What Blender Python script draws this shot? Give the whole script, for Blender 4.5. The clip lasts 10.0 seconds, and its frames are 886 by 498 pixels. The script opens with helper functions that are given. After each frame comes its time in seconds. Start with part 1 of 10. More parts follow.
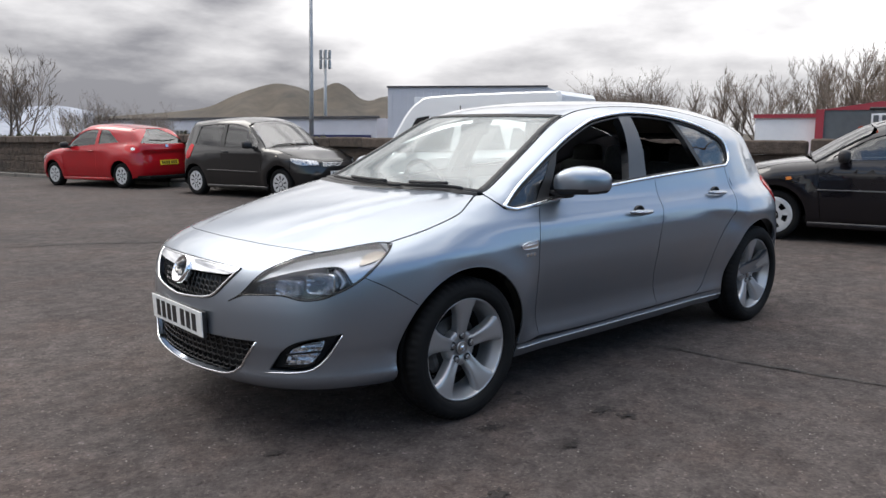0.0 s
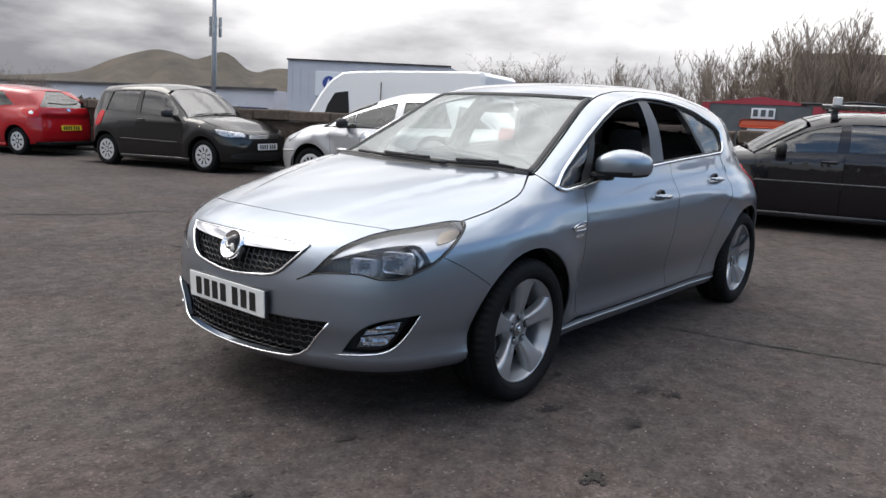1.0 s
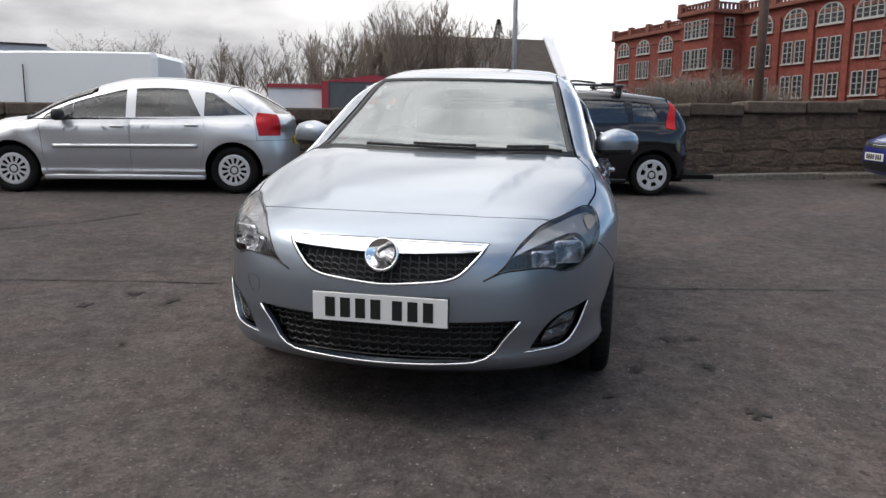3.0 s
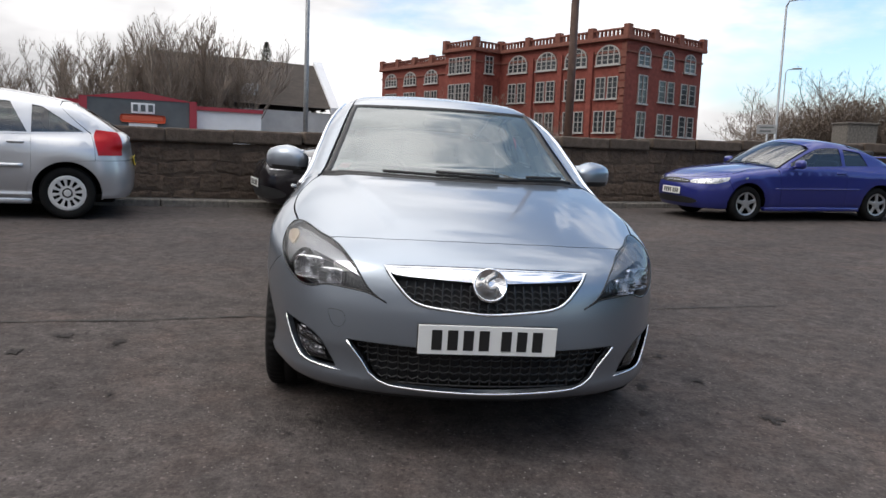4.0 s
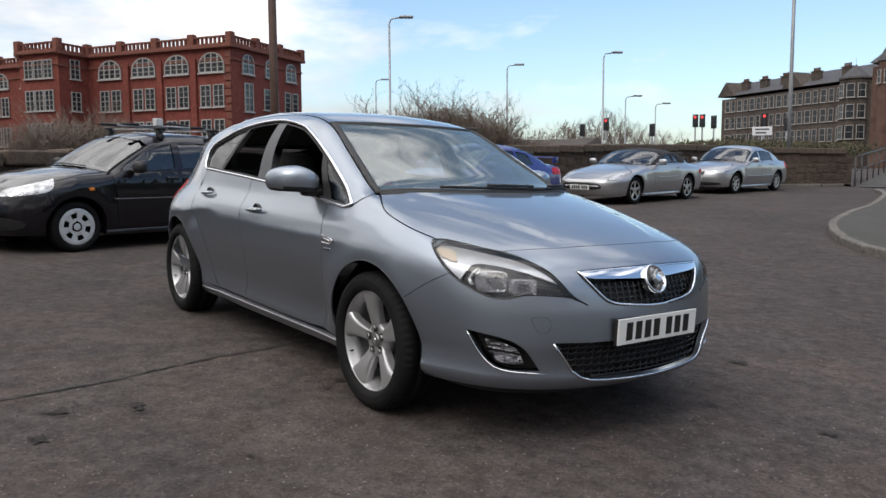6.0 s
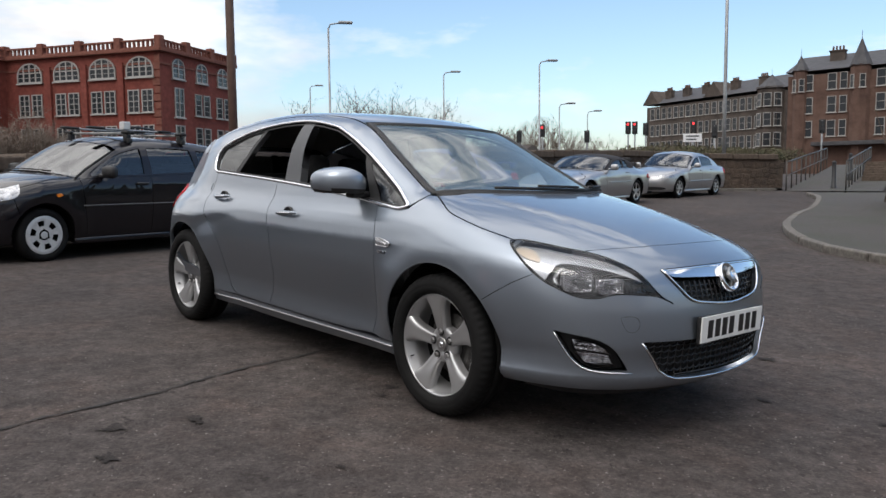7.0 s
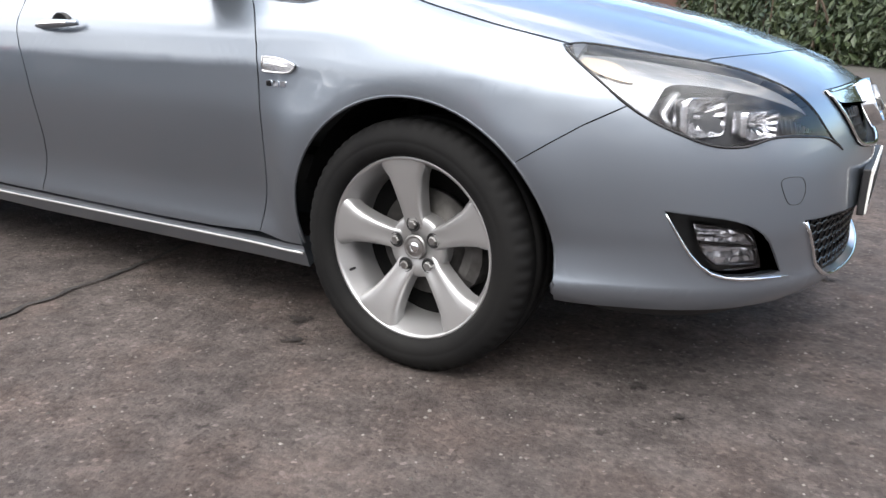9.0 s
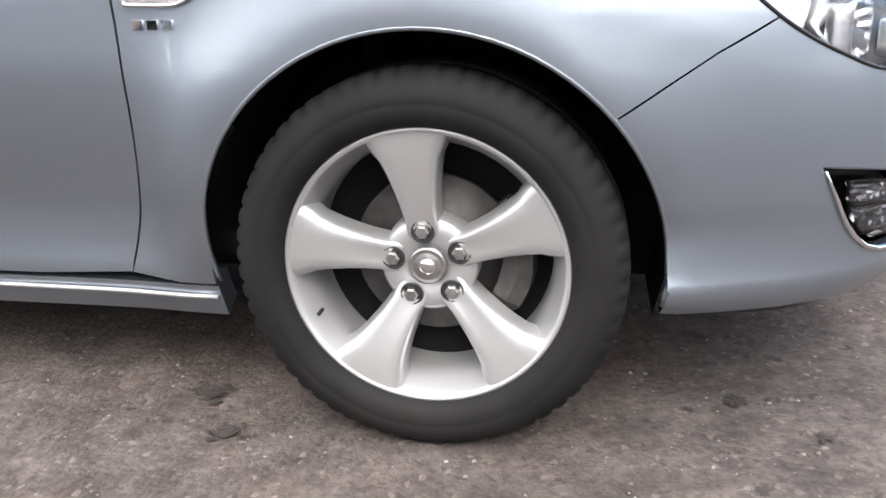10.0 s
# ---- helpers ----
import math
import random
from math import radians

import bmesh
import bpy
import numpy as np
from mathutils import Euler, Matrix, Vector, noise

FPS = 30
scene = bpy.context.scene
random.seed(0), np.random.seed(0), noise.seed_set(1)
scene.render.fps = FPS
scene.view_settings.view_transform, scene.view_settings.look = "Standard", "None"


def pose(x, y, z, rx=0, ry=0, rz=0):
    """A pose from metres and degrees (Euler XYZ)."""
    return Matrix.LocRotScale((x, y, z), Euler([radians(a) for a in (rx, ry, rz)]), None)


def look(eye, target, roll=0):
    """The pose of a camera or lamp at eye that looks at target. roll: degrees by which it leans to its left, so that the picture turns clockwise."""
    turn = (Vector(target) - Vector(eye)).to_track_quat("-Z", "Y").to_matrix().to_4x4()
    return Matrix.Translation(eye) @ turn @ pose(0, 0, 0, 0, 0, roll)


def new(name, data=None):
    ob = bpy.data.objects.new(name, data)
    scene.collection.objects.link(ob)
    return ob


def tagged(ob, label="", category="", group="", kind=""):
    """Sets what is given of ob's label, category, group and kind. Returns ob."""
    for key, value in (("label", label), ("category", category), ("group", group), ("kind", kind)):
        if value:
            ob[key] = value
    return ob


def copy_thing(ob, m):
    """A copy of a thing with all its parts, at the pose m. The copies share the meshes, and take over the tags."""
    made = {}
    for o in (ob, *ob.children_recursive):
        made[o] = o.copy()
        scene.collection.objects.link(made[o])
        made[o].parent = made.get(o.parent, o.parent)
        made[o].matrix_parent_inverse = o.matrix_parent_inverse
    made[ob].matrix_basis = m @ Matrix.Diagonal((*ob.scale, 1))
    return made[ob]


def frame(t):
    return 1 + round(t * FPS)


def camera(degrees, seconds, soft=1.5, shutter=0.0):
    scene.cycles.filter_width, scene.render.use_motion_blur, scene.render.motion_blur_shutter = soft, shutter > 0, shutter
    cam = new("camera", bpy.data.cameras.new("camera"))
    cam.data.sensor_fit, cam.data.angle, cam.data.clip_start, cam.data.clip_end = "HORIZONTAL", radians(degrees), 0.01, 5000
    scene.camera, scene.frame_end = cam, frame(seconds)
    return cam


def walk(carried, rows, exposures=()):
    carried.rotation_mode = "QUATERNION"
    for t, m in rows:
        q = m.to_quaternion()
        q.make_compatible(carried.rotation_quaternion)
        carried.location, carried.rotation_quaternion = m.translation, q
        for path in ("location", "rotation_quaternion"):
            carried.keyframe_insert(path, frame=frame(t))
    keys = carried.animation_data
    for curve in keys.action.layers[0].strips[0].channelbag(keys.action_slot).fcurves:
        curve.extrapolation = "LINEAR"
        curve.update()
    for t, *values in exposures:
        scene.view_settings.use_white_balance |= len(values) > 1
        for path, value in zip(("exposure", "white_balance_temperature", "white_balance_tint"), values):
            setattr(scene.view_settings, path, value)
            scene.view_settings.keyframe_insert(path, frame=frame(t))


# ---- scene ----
from mathutils.bvhtree import BVHTree

# ---------------------------------------------------------------- camera
cam = camera(59.7, 10.0)
PATH = [
    (0, (3.712, 3.305, 1.141), (2.383, 1.831, 0.893), 0.9),
    (0.5, (3.924, 3.084, 1.098), (2.479, 1.727, 0.832), 1.8),
    (1, (4.193, 2.707, 1.108), (2.668, 1.448, 0.816), 3.1),
    (1.5, (4.519, 2.29, 1.118), (2.841, 1.231, 0.87), 2.2),
    (2, (4.732, 1.806, 1.043), (2.952, 0.935, 0.768), 0.1),
    (3.5, (5.108, 0.149, 1.095), (3.128, 0.083, 0.819), 2.0),
    (4, (5.088, -0.516, 1.07), (3.116, -0.271, 0.839), 2.3),
    (4.5, (4.993, -1.108, 1.027), (3.095, -0.524, 0.789), 0.1),
    (5, (4.832, -1.728, 1.053), (3.016, -0.914, 0.852), -0.7),
    (5.5, (4.651, -2.249, 1.069), (2.952, -1.216, 0.861), -0.2),
    (7, (3.963, -3.139, 1.042), (2.478, -1.81, 0.864), -0.5),
    (7.5, (3.801, -3.073, 1.0), (2.356, -1.713, 0.745), 0.5),
    (8, (3.36, -2.827, 0.988), (1.975, -1.432, 0.618), 0.7),
    (8.5, (2.904, -2.671, 0.842), (1.615, -1.194, 0.445), 1.2),
    (9, (2.395, -2.401, 0.823), (1.399, -0.755, 0.275), -1.2),
    (9.5, (1.982, -2.156, 0.799), (1.288, -0.391, 0.163), -4.7),
    (10, (1.621, -1.975, 0.756), (1.24, -0.137, 0.064), -3.6),
]
STOPS = [(0, -0.08), (1.5, -0.18), (2, -0.34), (3.5, -0.38), (4.5, -0.36), (5.5, -0.48), (7.0, -0.53), (7.5, -0.42), (8.0, -0.10), (8.5, 0.27), (9.0, 0.66), (9.5, 1.04), (10.0, 1.36)]
walk(cam, [(t, look(eye, target, roll)) for t, eye, target, roll in PATH], STOPS)

# ---------------------------------------------------------------- sky and sun
SUN_AZ, SUN_EL = -70.0, 50.0
world = bpy.data.worlds.new("sky")
scene.world = world
world.use_nodes = True
wn, wl = world.node_tree.nodes, world.node_tree.links
wn.clear()


def wnode(kind, **sets):
    n = wn.new(kind)
    for key, val in sets.items():
        n.inputs[key].default_value = val
    return n


w_out = wnode("ShaderNodeOutputWorld")
w_bg = wnode("ShaderNodeBackground", Strength=0.13)
w_sky = wn.new("ShaderNodeTexSky")
w_sky.sky_type = "NISHITA"
w_sky.sun_disc = False
w_sky.sun_elevation = radians(SUN_EL)
w_sky.sun_rotation = radians(90 - SUN_AZ)
w_sky.air_density, w_sky.dust_density, w_sky.ozone_density = 1.0, 1.5, 1.5
w_co = wn.new("ShaderNodeTexCoord")
w_map = wn.new("ShaderNodeMapping")
w_map.inputs["Scale"].default_value = (1.0, 1.0, 3.2)
w_noise = wnode("ShaderNodeTexNoise", Scale=2.1, Detail=9.0, Roughness=0.58)
w_ramp = wn.new("ShaderNodeValToRGB")
w_ramp.color_ramp.elements[0].position, w_ramp.color_ramp.elements[1].position = 0.42, 0.58
# more cloud towards the far town side, more blue on the other
w_sep = wn.new("ShaderNodeSeparateXYZ")
w_bias = wn.new("ShaderNodeMath")
w_bias.operation = "MULTIPLY_ADD"
w_bias.inputs[1].default_value = -0.30
w_bias.inputs[2].default_value = 0.035
w_add = wn.new("ShaderNodeMath")
w_add.operation = "ADD"
w_noise2 = wnode("ShaderNodeTexNoise", Scale=2.6, Detail=8.0, Roughness=0.52)
w_ramp2 = wn.new("ShaderNodeValToRGB")
w_ramp2.color_ramp.elements[0].position, w_ramp2.color_ramp.elements[1].position = 0.46, 0.80
w_ramp2.color_ramp.elements[0].color = (2.9, 2.9, 3.15, 1)
w_ramp2.color_ramp.elements[1].color = (13.0, 12.8, 12.8, 1)
w_mix = wn.new("ShaderNodeMix")
w_mix.data_type = "RGBA"
wl.new(w_co.outputs["Generated"], w_map.inputs["Vector"])
wl.new(w_map.outputs[0], w_noise.inputs["Vector"])
wl.new(w_map.outputs[0], w_noise2.inputs["Vector"])
wl.new(w_co.outputs["Generated"], w_sep.inputs[0])
wl.new(w_sep.outputs["Y"], w_bias.inputs[0])
w_low = wn.new("ShaderNodeMapRange")
w_low.inputs["From Min"].default_value, w_low.inputs["From Max"].default_value = 0.02, 0.20
w_low.inputs["To Min"].default_value, w_low.inputs["To Max"].default_value = 0.19, 0.0
wl.new(w_sep.outputs["Z"], w_low.inputs["Value"])
w_add0 = wn.new("ShaderNodeMath")
w_add0.operation = "ADD"
wl.new(w_noise.outputs["Fac"], w_add0.inputs[0])
w_over = wn.new("ShaderNodeMath")
w_over.operation = "MULTIPLY_ADD"
w_over.inputs[1].default_value = 0.11
wl.new(w_sep.outputs["Z"], w_over.inputs[0])
wl.new(w_low.outputs[0], w_over.inputs[2])
wl.new(w_over.outputs[0], w_add0.inputs[1])
wl.new(w_add0.outputs[0], w_add.inputs[0])
wl.new(w_bias.outputs[0], w_add.inputs[1])
wl.new(w_add.outputs[0], w_ramp.inputs[0])
# thicker grey cloud towards the hills, thin bright cloud beyond the shed
w_dot = wn.new("ShaderNodeVectorMath")
w_dot.operation = "DOT_PRODUCT"
w_dot.inputs[1].default_value = (-0.10, 0.17, 0.08)
wl.new(w_co.outputs["Generated"], w_dot.inputs[0])
w_lift = wn.new("ShaderNodeMath")
w_lift.operation = "ADD"
w_up = wn.new("ShaderNodeMath")
w_up.operation = "ADD"
w_up.inputs[1].default_value = 0.12
wl.new(w_noise2.outputs["Fac"], w_up.inputs[0])
wl.new(w_up.outputs[0], w_lift.inputs[0])
wl.new(w_dot.outputs["Value"], w_lift.inputs[1])
w_sun = wn.new("ShaderNodeVectorMath")
w_sun.operation = "DOT_PRODUCT"
w_sun.inputs[1].default_value = (math.cos(radians(SUN_AZ)) * math.cos(radians(SUN_EL)), math.sin(radians(SUN_AZ)) * math.cos(radians(SUN_EL)), math.sin(radians(SUN_EL)))
wl.new(w_co.outputs["Generated"], w_sun.inputs[0])
w_glow = wn.new("ShaderNodeMapRange")
w_glow.inputs["From Min"].default_value, w_glow.inputs["From Max"].default_value = 0.58, 1.0
w_glow.inputs["To Min"].default_value, w_glow.inputs["To Max"].default_value = 0.0, 0.20
wl.new(w_sun.outputs["Value"], w_glow.inputs["Value"])
w_lit = wn.new("ShaderNodeMath")
w_lit.operation = "ADD"
wl.new(w_lift.outputs[0], w_lit.inputs[0])
wl.new(w_glow.outputs[0], w_lit.inputs[1])
wl.new(w_lit.outputs[0], w_ramp2.inputs[0])
wl.new(w_ramp.outputs[0], w_mix.inputs[0])
w_gain = wn.new("ShaderNodeMix")
w_gain.data_type, w_gain.blend_type = "RGBA", "MULTIPLY"
w_gain.inputs[0].default_value = 1.0
w_gain.inputs[7].default_value = (2.05, 2.15, 2.15, 1)
wl.new(w_sky.outputs[0], w_gain.inputs[6])
wl.new(w_gain.outputs[2], w_mix.inputs[6])
w_high = wn.new("ShaderNodeMath")
w_high.operation = "MULTIPLY_ADD"
w_high.inputs[1].default_value, w_high.inputs[2].default_value = 1.35, 0.80
wl.new(w_sep.outputs["Z"], w_high.inputs[0])
w_cie = wn.new("ShaderNodeMix")
w_cie.data_type, w_cie.blend_type = "RGBA", "MULTIPLY"
w_cie.inputs[0].default_value = 1.0
wl.new(w_ramp2.outputs[0], w_cie.inputs[6])
wl.new(w_high.outputs[0], w_cie.inputs[7])
wl.new(w_cie.outputs[2], w_mix.inputs[7])
wl.new(w_mix.outputs[2], w_bg.inputs["Color"])
wl.new(w_bg.outputs[0], w_out.inputs[0])

sun = new("sun", bpy.data.lights.new("sun", "SUN"))
sun.data.energy, sun.data.angle, sun.data.color = 1.4, radians(30), (1.0, 0.95, 0.88)
_d = Vector((math.cos(radians(SUN_AZ)) * math.cos(radians(SUN_EL)), math.sin(radians(SUN_AZ)) * math.cos(radians(SUN_EL)), math.sin(radians(SUN_EL))))
sun.matrix_world = look(_d * 50, (0, 0, 0))
tagged(sun, "low hazy sun behind thin cloud", "sun")
# ---------------------------------------------------------------- materials


def material(name, color, rough=0.6, metal=0.0, spec=0.5, coat=0.0, coat_rough=0.03):
    m = bpy.data.materials.new(name)
    m.use_nodes = True
    b = m.node_tree.nodes["Principled BSDF"]
    b.inputs["Base Color"].default_value = (*color, 1)
    b.inputs["Roughness"].default_value = rough
    b.inputs["Metallic"].default_value = metal
    b.inputs["Specular IOR Level"].default_value = spec
    b.inputs["Coat Weight"].default_value = coat
    b.inputs["Coat Roughness"].default_value = coat_rough
    return m


def grain(m, tones, scale=5.0, detail=6.0, bump=0.0, bump_scale=None, dist=0.02, rough=None, stretch=(1, 1, 1), second=None, per_object=0.0):
    """Two scales of colour variation and a fine relief, in the object's own metres."""
    nt = m.node_tree
    N, L = nt.nodes, nt.links
    b = N["Principled BSDF"]
    co = N.new("ShaderNodeTexCoord")
    mp = N.new("ShaderNodeMapping")
    mp.inputs["Scale"].default_value = stretch
    L.new(co.outputs["Object"], mp.inputs[0])
    n1 = N.new("ShaderNodeTexNoise")
    n1.inputs["Scale"].default_value, n1.inputs["Detail"].default_value = scale, detail
    n1.inputs["Roughness"].default_value = 0.62
    L.new(mp.outputs[0], n1.inputs["Vector"])
    r = N.new("ShaderNodeValToRGB")
    els = r.color_ramp.elements
    while len(els) < len(tones):
        els.new(0.5)
    for k, (e, c) in enumerate(zip(els, tones)):
        e.position = 0.3 + 0.4 * k / max(1, len(tones) - 1)
        e.color = (*c, 1)
    L.new(n1.outputs["Fac"], r.inputs[0])
    col = r.outputs[0]
    if second:
        sc, dark, amount = second
        n2 = N.new("ShaderNodeTexNoise")
        n2.inputs["Scale"].default_value, n2.inputs["Detail"].default_value = sc, 5.0
        L.new(mp.outputs[0], n2.inputs["Vector"])
        r2 = N.new("ShaderNodeValToRGB")
        r2.color_ramp.elements[0].position, r2.color_ramp.elements[1].position = 0.42, 0.66
        r2.color_ramp.elements[0].color, r2.color_ramp.elements[1].color = (0, 0, 0, 1), (amount, amount, amount, 1)
        L.new(n2.outputs["Fac"], r2.inputs[0])
        mx = N.new("ShaderNodeMix")
        mx.data_type = "RGBA"
        mx.inputs[7].default_value = (*dark, 1)
        L.new(r2.outputs[0], mx.inputs[0])
        L.new(col, mx.inputs[6])
        col = mx.outputs[2]
    if per_object:
        oi = N.new("ShaderNodeObjectInfo")
        ml = N.new("ShaderNodeMath")
        ml.operation = "MULTIPLY_ADD"
        ml.inputs[1].default_value, ml.inputs[2].default_value = per_object, 1 - per_object / 2
        L.new(oi.outputs["Random"], ml.inputs[0])
        hs = N.new("ShaderNodeHueSaturation")
        L.new(ml.outputs[0], hs.inputs["Value"])
        L.new(col, hs.inputs["Color"])
        col = hs.outputs[0]
    L.new(col, b.inputs["Base Color"])
    if bump:
        n3 = N.new("ShaderNodeTexNoise")
        n3.inputs["Scale"].default_value, n3.inputs["Detail"].default_value = bump_scale or scale * 3, 4.0
        L.new(mp.outputs[0], n3.inputs["Vector"])
        bp = N.new("ShaderNodeBump")
        bp.inputs["Strength"].default_value, bp.inputs["Distance"].default_value = bump, dist
        L.new(n3.outputs["Fac"], bp.inputs["Height"])
        L.new(bp.outputs[0], b.inputs["Normal"])
    if rough:
        rr = N.new("ShaderNodeMapRange")
        rr.inputs["To Min"].default_value, rr.inputs["To Max"].default_value = rough
        L.new(n1.outputs["Fac"], rr.inputs["Value"])
        L.new(rr.outputs[0], b.inputs["Roughness"])
    return m


def car_paint(name, color, metal=0.6, rough=0.32, flake=0.06):
    m = material(name, color, rough, metal, 0.5, 1.0, 0.02)
    nt = m.node_tree
    co = nt.nodes.new("ShaderNodeTexCoord")
    n = nt.nodes.new("ShaderNodeTexNoise")
    n.inputs["Scale"].default_value, n.inputs["Detail"].default_value = 3.0, 8.0
    nt.links.new(co.outputs["Object"], n.inputs["Vector"])
    r = nt.nodes.new("ShaderNodeMapRange")
    r.inputs["To Min"].default_value, r.inputs["To Max"].default_value = rough - flake, rough + flake
    nt.links.new(n.outputs["Fac"], r.inputs["Value"])
    nt.links.new(r.outputs[0], nt.nodes["Principled BSDF"].inputs["Roughness"])
    # a faint film of road dust
    r2 = nt.nodes.new("ShaderNodeMapRange")
    r2.inputs["From Min"].default_value, r2.inputs["To Min"].default_value, r2.inputs["To Max"].default_value = 0.4, 0.015, 0.07
    nt.links.new(n.outputs["Fac"], r2.inputs["Value"])
    nt.links.new(r2.outputs[0], nt.nodes["Principled BSDF"].inputs["Coat Roughness"])
    return m


def glass_mat(name, color=(0.9, 0.95, 0.93), rough=0.0, see=0.8, ior=1.6, sky_film=0.0):
    """Thin pane: mostly clear, with a real Fresnel gloss on top and, where asked, a pale film painted as sky sheen."""
    m = bpy.data.materials.new(name)
    m.use_nodes = True
    N, L = m.node_tree.nodes, m.node_tree.links
    N.clear()
    out, mix, tr, gl, fr = (N.new(k) for k in ("ShaderNodeOutputMaterial", "ShaderNodeMixShader", "ShaderNodeBsdfTransparent", "ShaderNodeBsdfGlossy", "ShaderNodeFresnel"))
    tr.inputs["Color"].default_value = (*[c * see for c in color], 1)
    gl.inputs["Roughness"].default_value = rough
    fr.inputs["IOR"].default_value = ior
    L.new(fr.outputs[0], mix.inputs[0])
    L.new(tr.outputs[0], mix.inputs[1])
    L.new(gl.outputs[0], mix.inputs[2])
    # pale blue-green diffuse layer, painting in the sky's bright reflection
    if sky_film:
        df, dm, nz, mr = (N.new(k) for k in ("ShaderNodeBsdfDiffuse", "ShaderNodeMixShader", "ShaderNodeTexNoise", "ShaderNodeMapRange"))
        df.inputs["Color"].default_value = (0.58, 0.74, 0.74, 1)
        nz.inputs["Scale"].default_value, nz.inputs["Detail"].default_value = 3.0, 5
        mr.inputs["To Min"].default_value, mr.inputs["To Max"].default_value = sky_film * 0.5, sky_film * 1.5
        L.new(nz.outputs["Fac"], mr.inputs["Value"])
        L.new(mr.outputs[0], dm.inputs[0])
        L.new(tr.outputs[0], dm.inputs[1])
        L.new(df.outputs[0], dm.inputs[2])
        L.new(dm.outputs[0], mix.inputs[1])
    L.new(mix.outputs[0], out.inputs[0])
    return m


M = {}
def tarmac(name, dark, mid, pale):
    """Worn tarmac: stone chips in binder, patches and smears at metre size."""
    m = material(name, mid, 0.92, 0.0, 0.2)
    N, L = m.node_tree.nodes, m.node_tree.links
    b = N["Principled BSDF"]
    co = N.new("ShaderNodeTexCoord")

    def noise(scale, detail, rough=0.6):
        q = N.new("ShaderNodeTexNoise")
        q.inputs["Scale"].default_value, q.inputs["Detail"].default_value, q.inputs["Roughness"].default_value = scale, detail, rough
        L.new(co.outputs["Object"], q.inputs["Vector"])
        return q.outputs["Fac"]

    def ramp(src, p0, p1, c0, c1):
        r = N.new("ShaderNodeValToRGB")
        e = r.color_ramp.elements
        e[0].position, e[1].position, e[0].color, e[1].color = p0, p1, (*c0, 1), (*c1, 1)
        L.new(src, r.inputs[0])
        return r.outputs[0]

    def mix(f, x, y, mode="MIX"):
        q = N.new("ShaderNodeMix")
        q.data_type, q.blend_type = "RGBA", mode
        for v, k in ((f, 0), (x, 6), (y, 7)):
            if hasattr(v, "links"):
                L.new(v, q.inputs[k])
            else:
                q.inputs[k].default_value = v if k == 0 else (*v, 1)
        return q.outputs[2]

    vor = N.new("ShaderNodeTexVoronoi")
    vor.inputs["Scale"].default_value = 95
    vor.inputs["Randomness"].default_value = 1.0
    L.new(co.outputs["Object"], vor.inputs["Vector"])
    sep = N.new("ShaderNodeSeparateColor")
    L.new(vor.outputs["Color"], sep.inputs[0])
    chips = ramp(sep.outputs[0], 0.1, 1.0, dark, pale)
    mott = ramp(noise(11, 9, 0.74), 0.34, 0.66, dark, pale)
    col = mix(0.72, chips, mott)
    # pale bare stones here and there, dark pits
    stones = ramp(sep.outputs[1], 0.965, 0.99, (0, 0, 0), (0.5, 0.5, 0.5))
    col = mix(stones, col, tuple(c * 1.7 for c in pale))
    pits = ramp(noise(22, 5, 0.7), 0.57, 0.66, (0, 0, 0), (0.8, 0.8, 0.8))
    col = mix(pits, col, tuple(c * 0.55 for c in dark))
    big = ramp(noise(0.45, 6), 0.35, 0.65, (0.84, 0.845, 0.855), (1.20, 1.19, 1.17))
    col = mix(1.0, col, big, "MULTIPLY")
    mid_n = ramp(noise(2.6, 6), 0.35, 0.7, (0.90, 0.90, 0.90), (1.11, 1.11, 1.10))
    col = mix(1.0, col, mid_n, "MULTIPLY")
    blot = ramp(noise(5.5, 9, 0.74), 0.36, 0.66, (0.88, 0.875, 0.87), (1.17, 1.165, 1.16))
    col = mix(1.0, col, blot, "MULTIPLY")
    fine = ramp(noise(38, 5, 0.7), 0.36, 0.66, (0.76, 0.76, 0.76), (1.18, 1.18, 1.18))
    col = mix(1.0, col, fine, "MULTIPLY")
    rust = ramp(noise(1.7, 7, 0.7), 0.48, 0.68, (1.0, 1.0, 1.0), (1.10, 1.0, 0.95))
    col = mix(1.0, col, rust, "MULTIPLY")
    L.new(col, b.inputs["Base Color"])
    h1, h2 = noise(60, 4, 0.7), noise(14, 4)
    ad = N.new("ShaderNodeMath")
    ad.operation = "ADD"
    L.new(h1, ad.inputs[0])
    L.new(h2, ad.inputs[1])
    ad2 = N.new("ShaderNodeMath")
    ad2.operation = "MULTIPLY_ADD"
    ad2.inputs[1].default_value = -0.22
    L.new(vor.outputs["Distance"], ad2.inputs[0])
    L.new(ad.outputs[0], ad2.inputs[2])
    bp = N.new("ShaderNodeBump")
    bp.inputs["Strength"].default_value, bp.inputs["Distance"].default_value = 0.45, 0.02
    L.new(ad2.outputs[0], bp.inputs["Height"])
    L.new(bp.outputs[0], b.inputs["Normal"])
    return m


M["asphalt"] = tarmac("asphalt", (0.0345, 0.0292, 0.0278), (0.057, 0.0487, 0.0463), (0.0915, 0.079, 0.0752))
M["kerb"] = grain(material("kerb_stone", (0.2, 0.19, 0.17), 0.9), [(0.07, 0.062, 0.055), (0.125, 0.113, 0.10), (0.18, 0.165, 0.148)], 14, 6, 0.4, 60, 0.01, per_object=0.3)
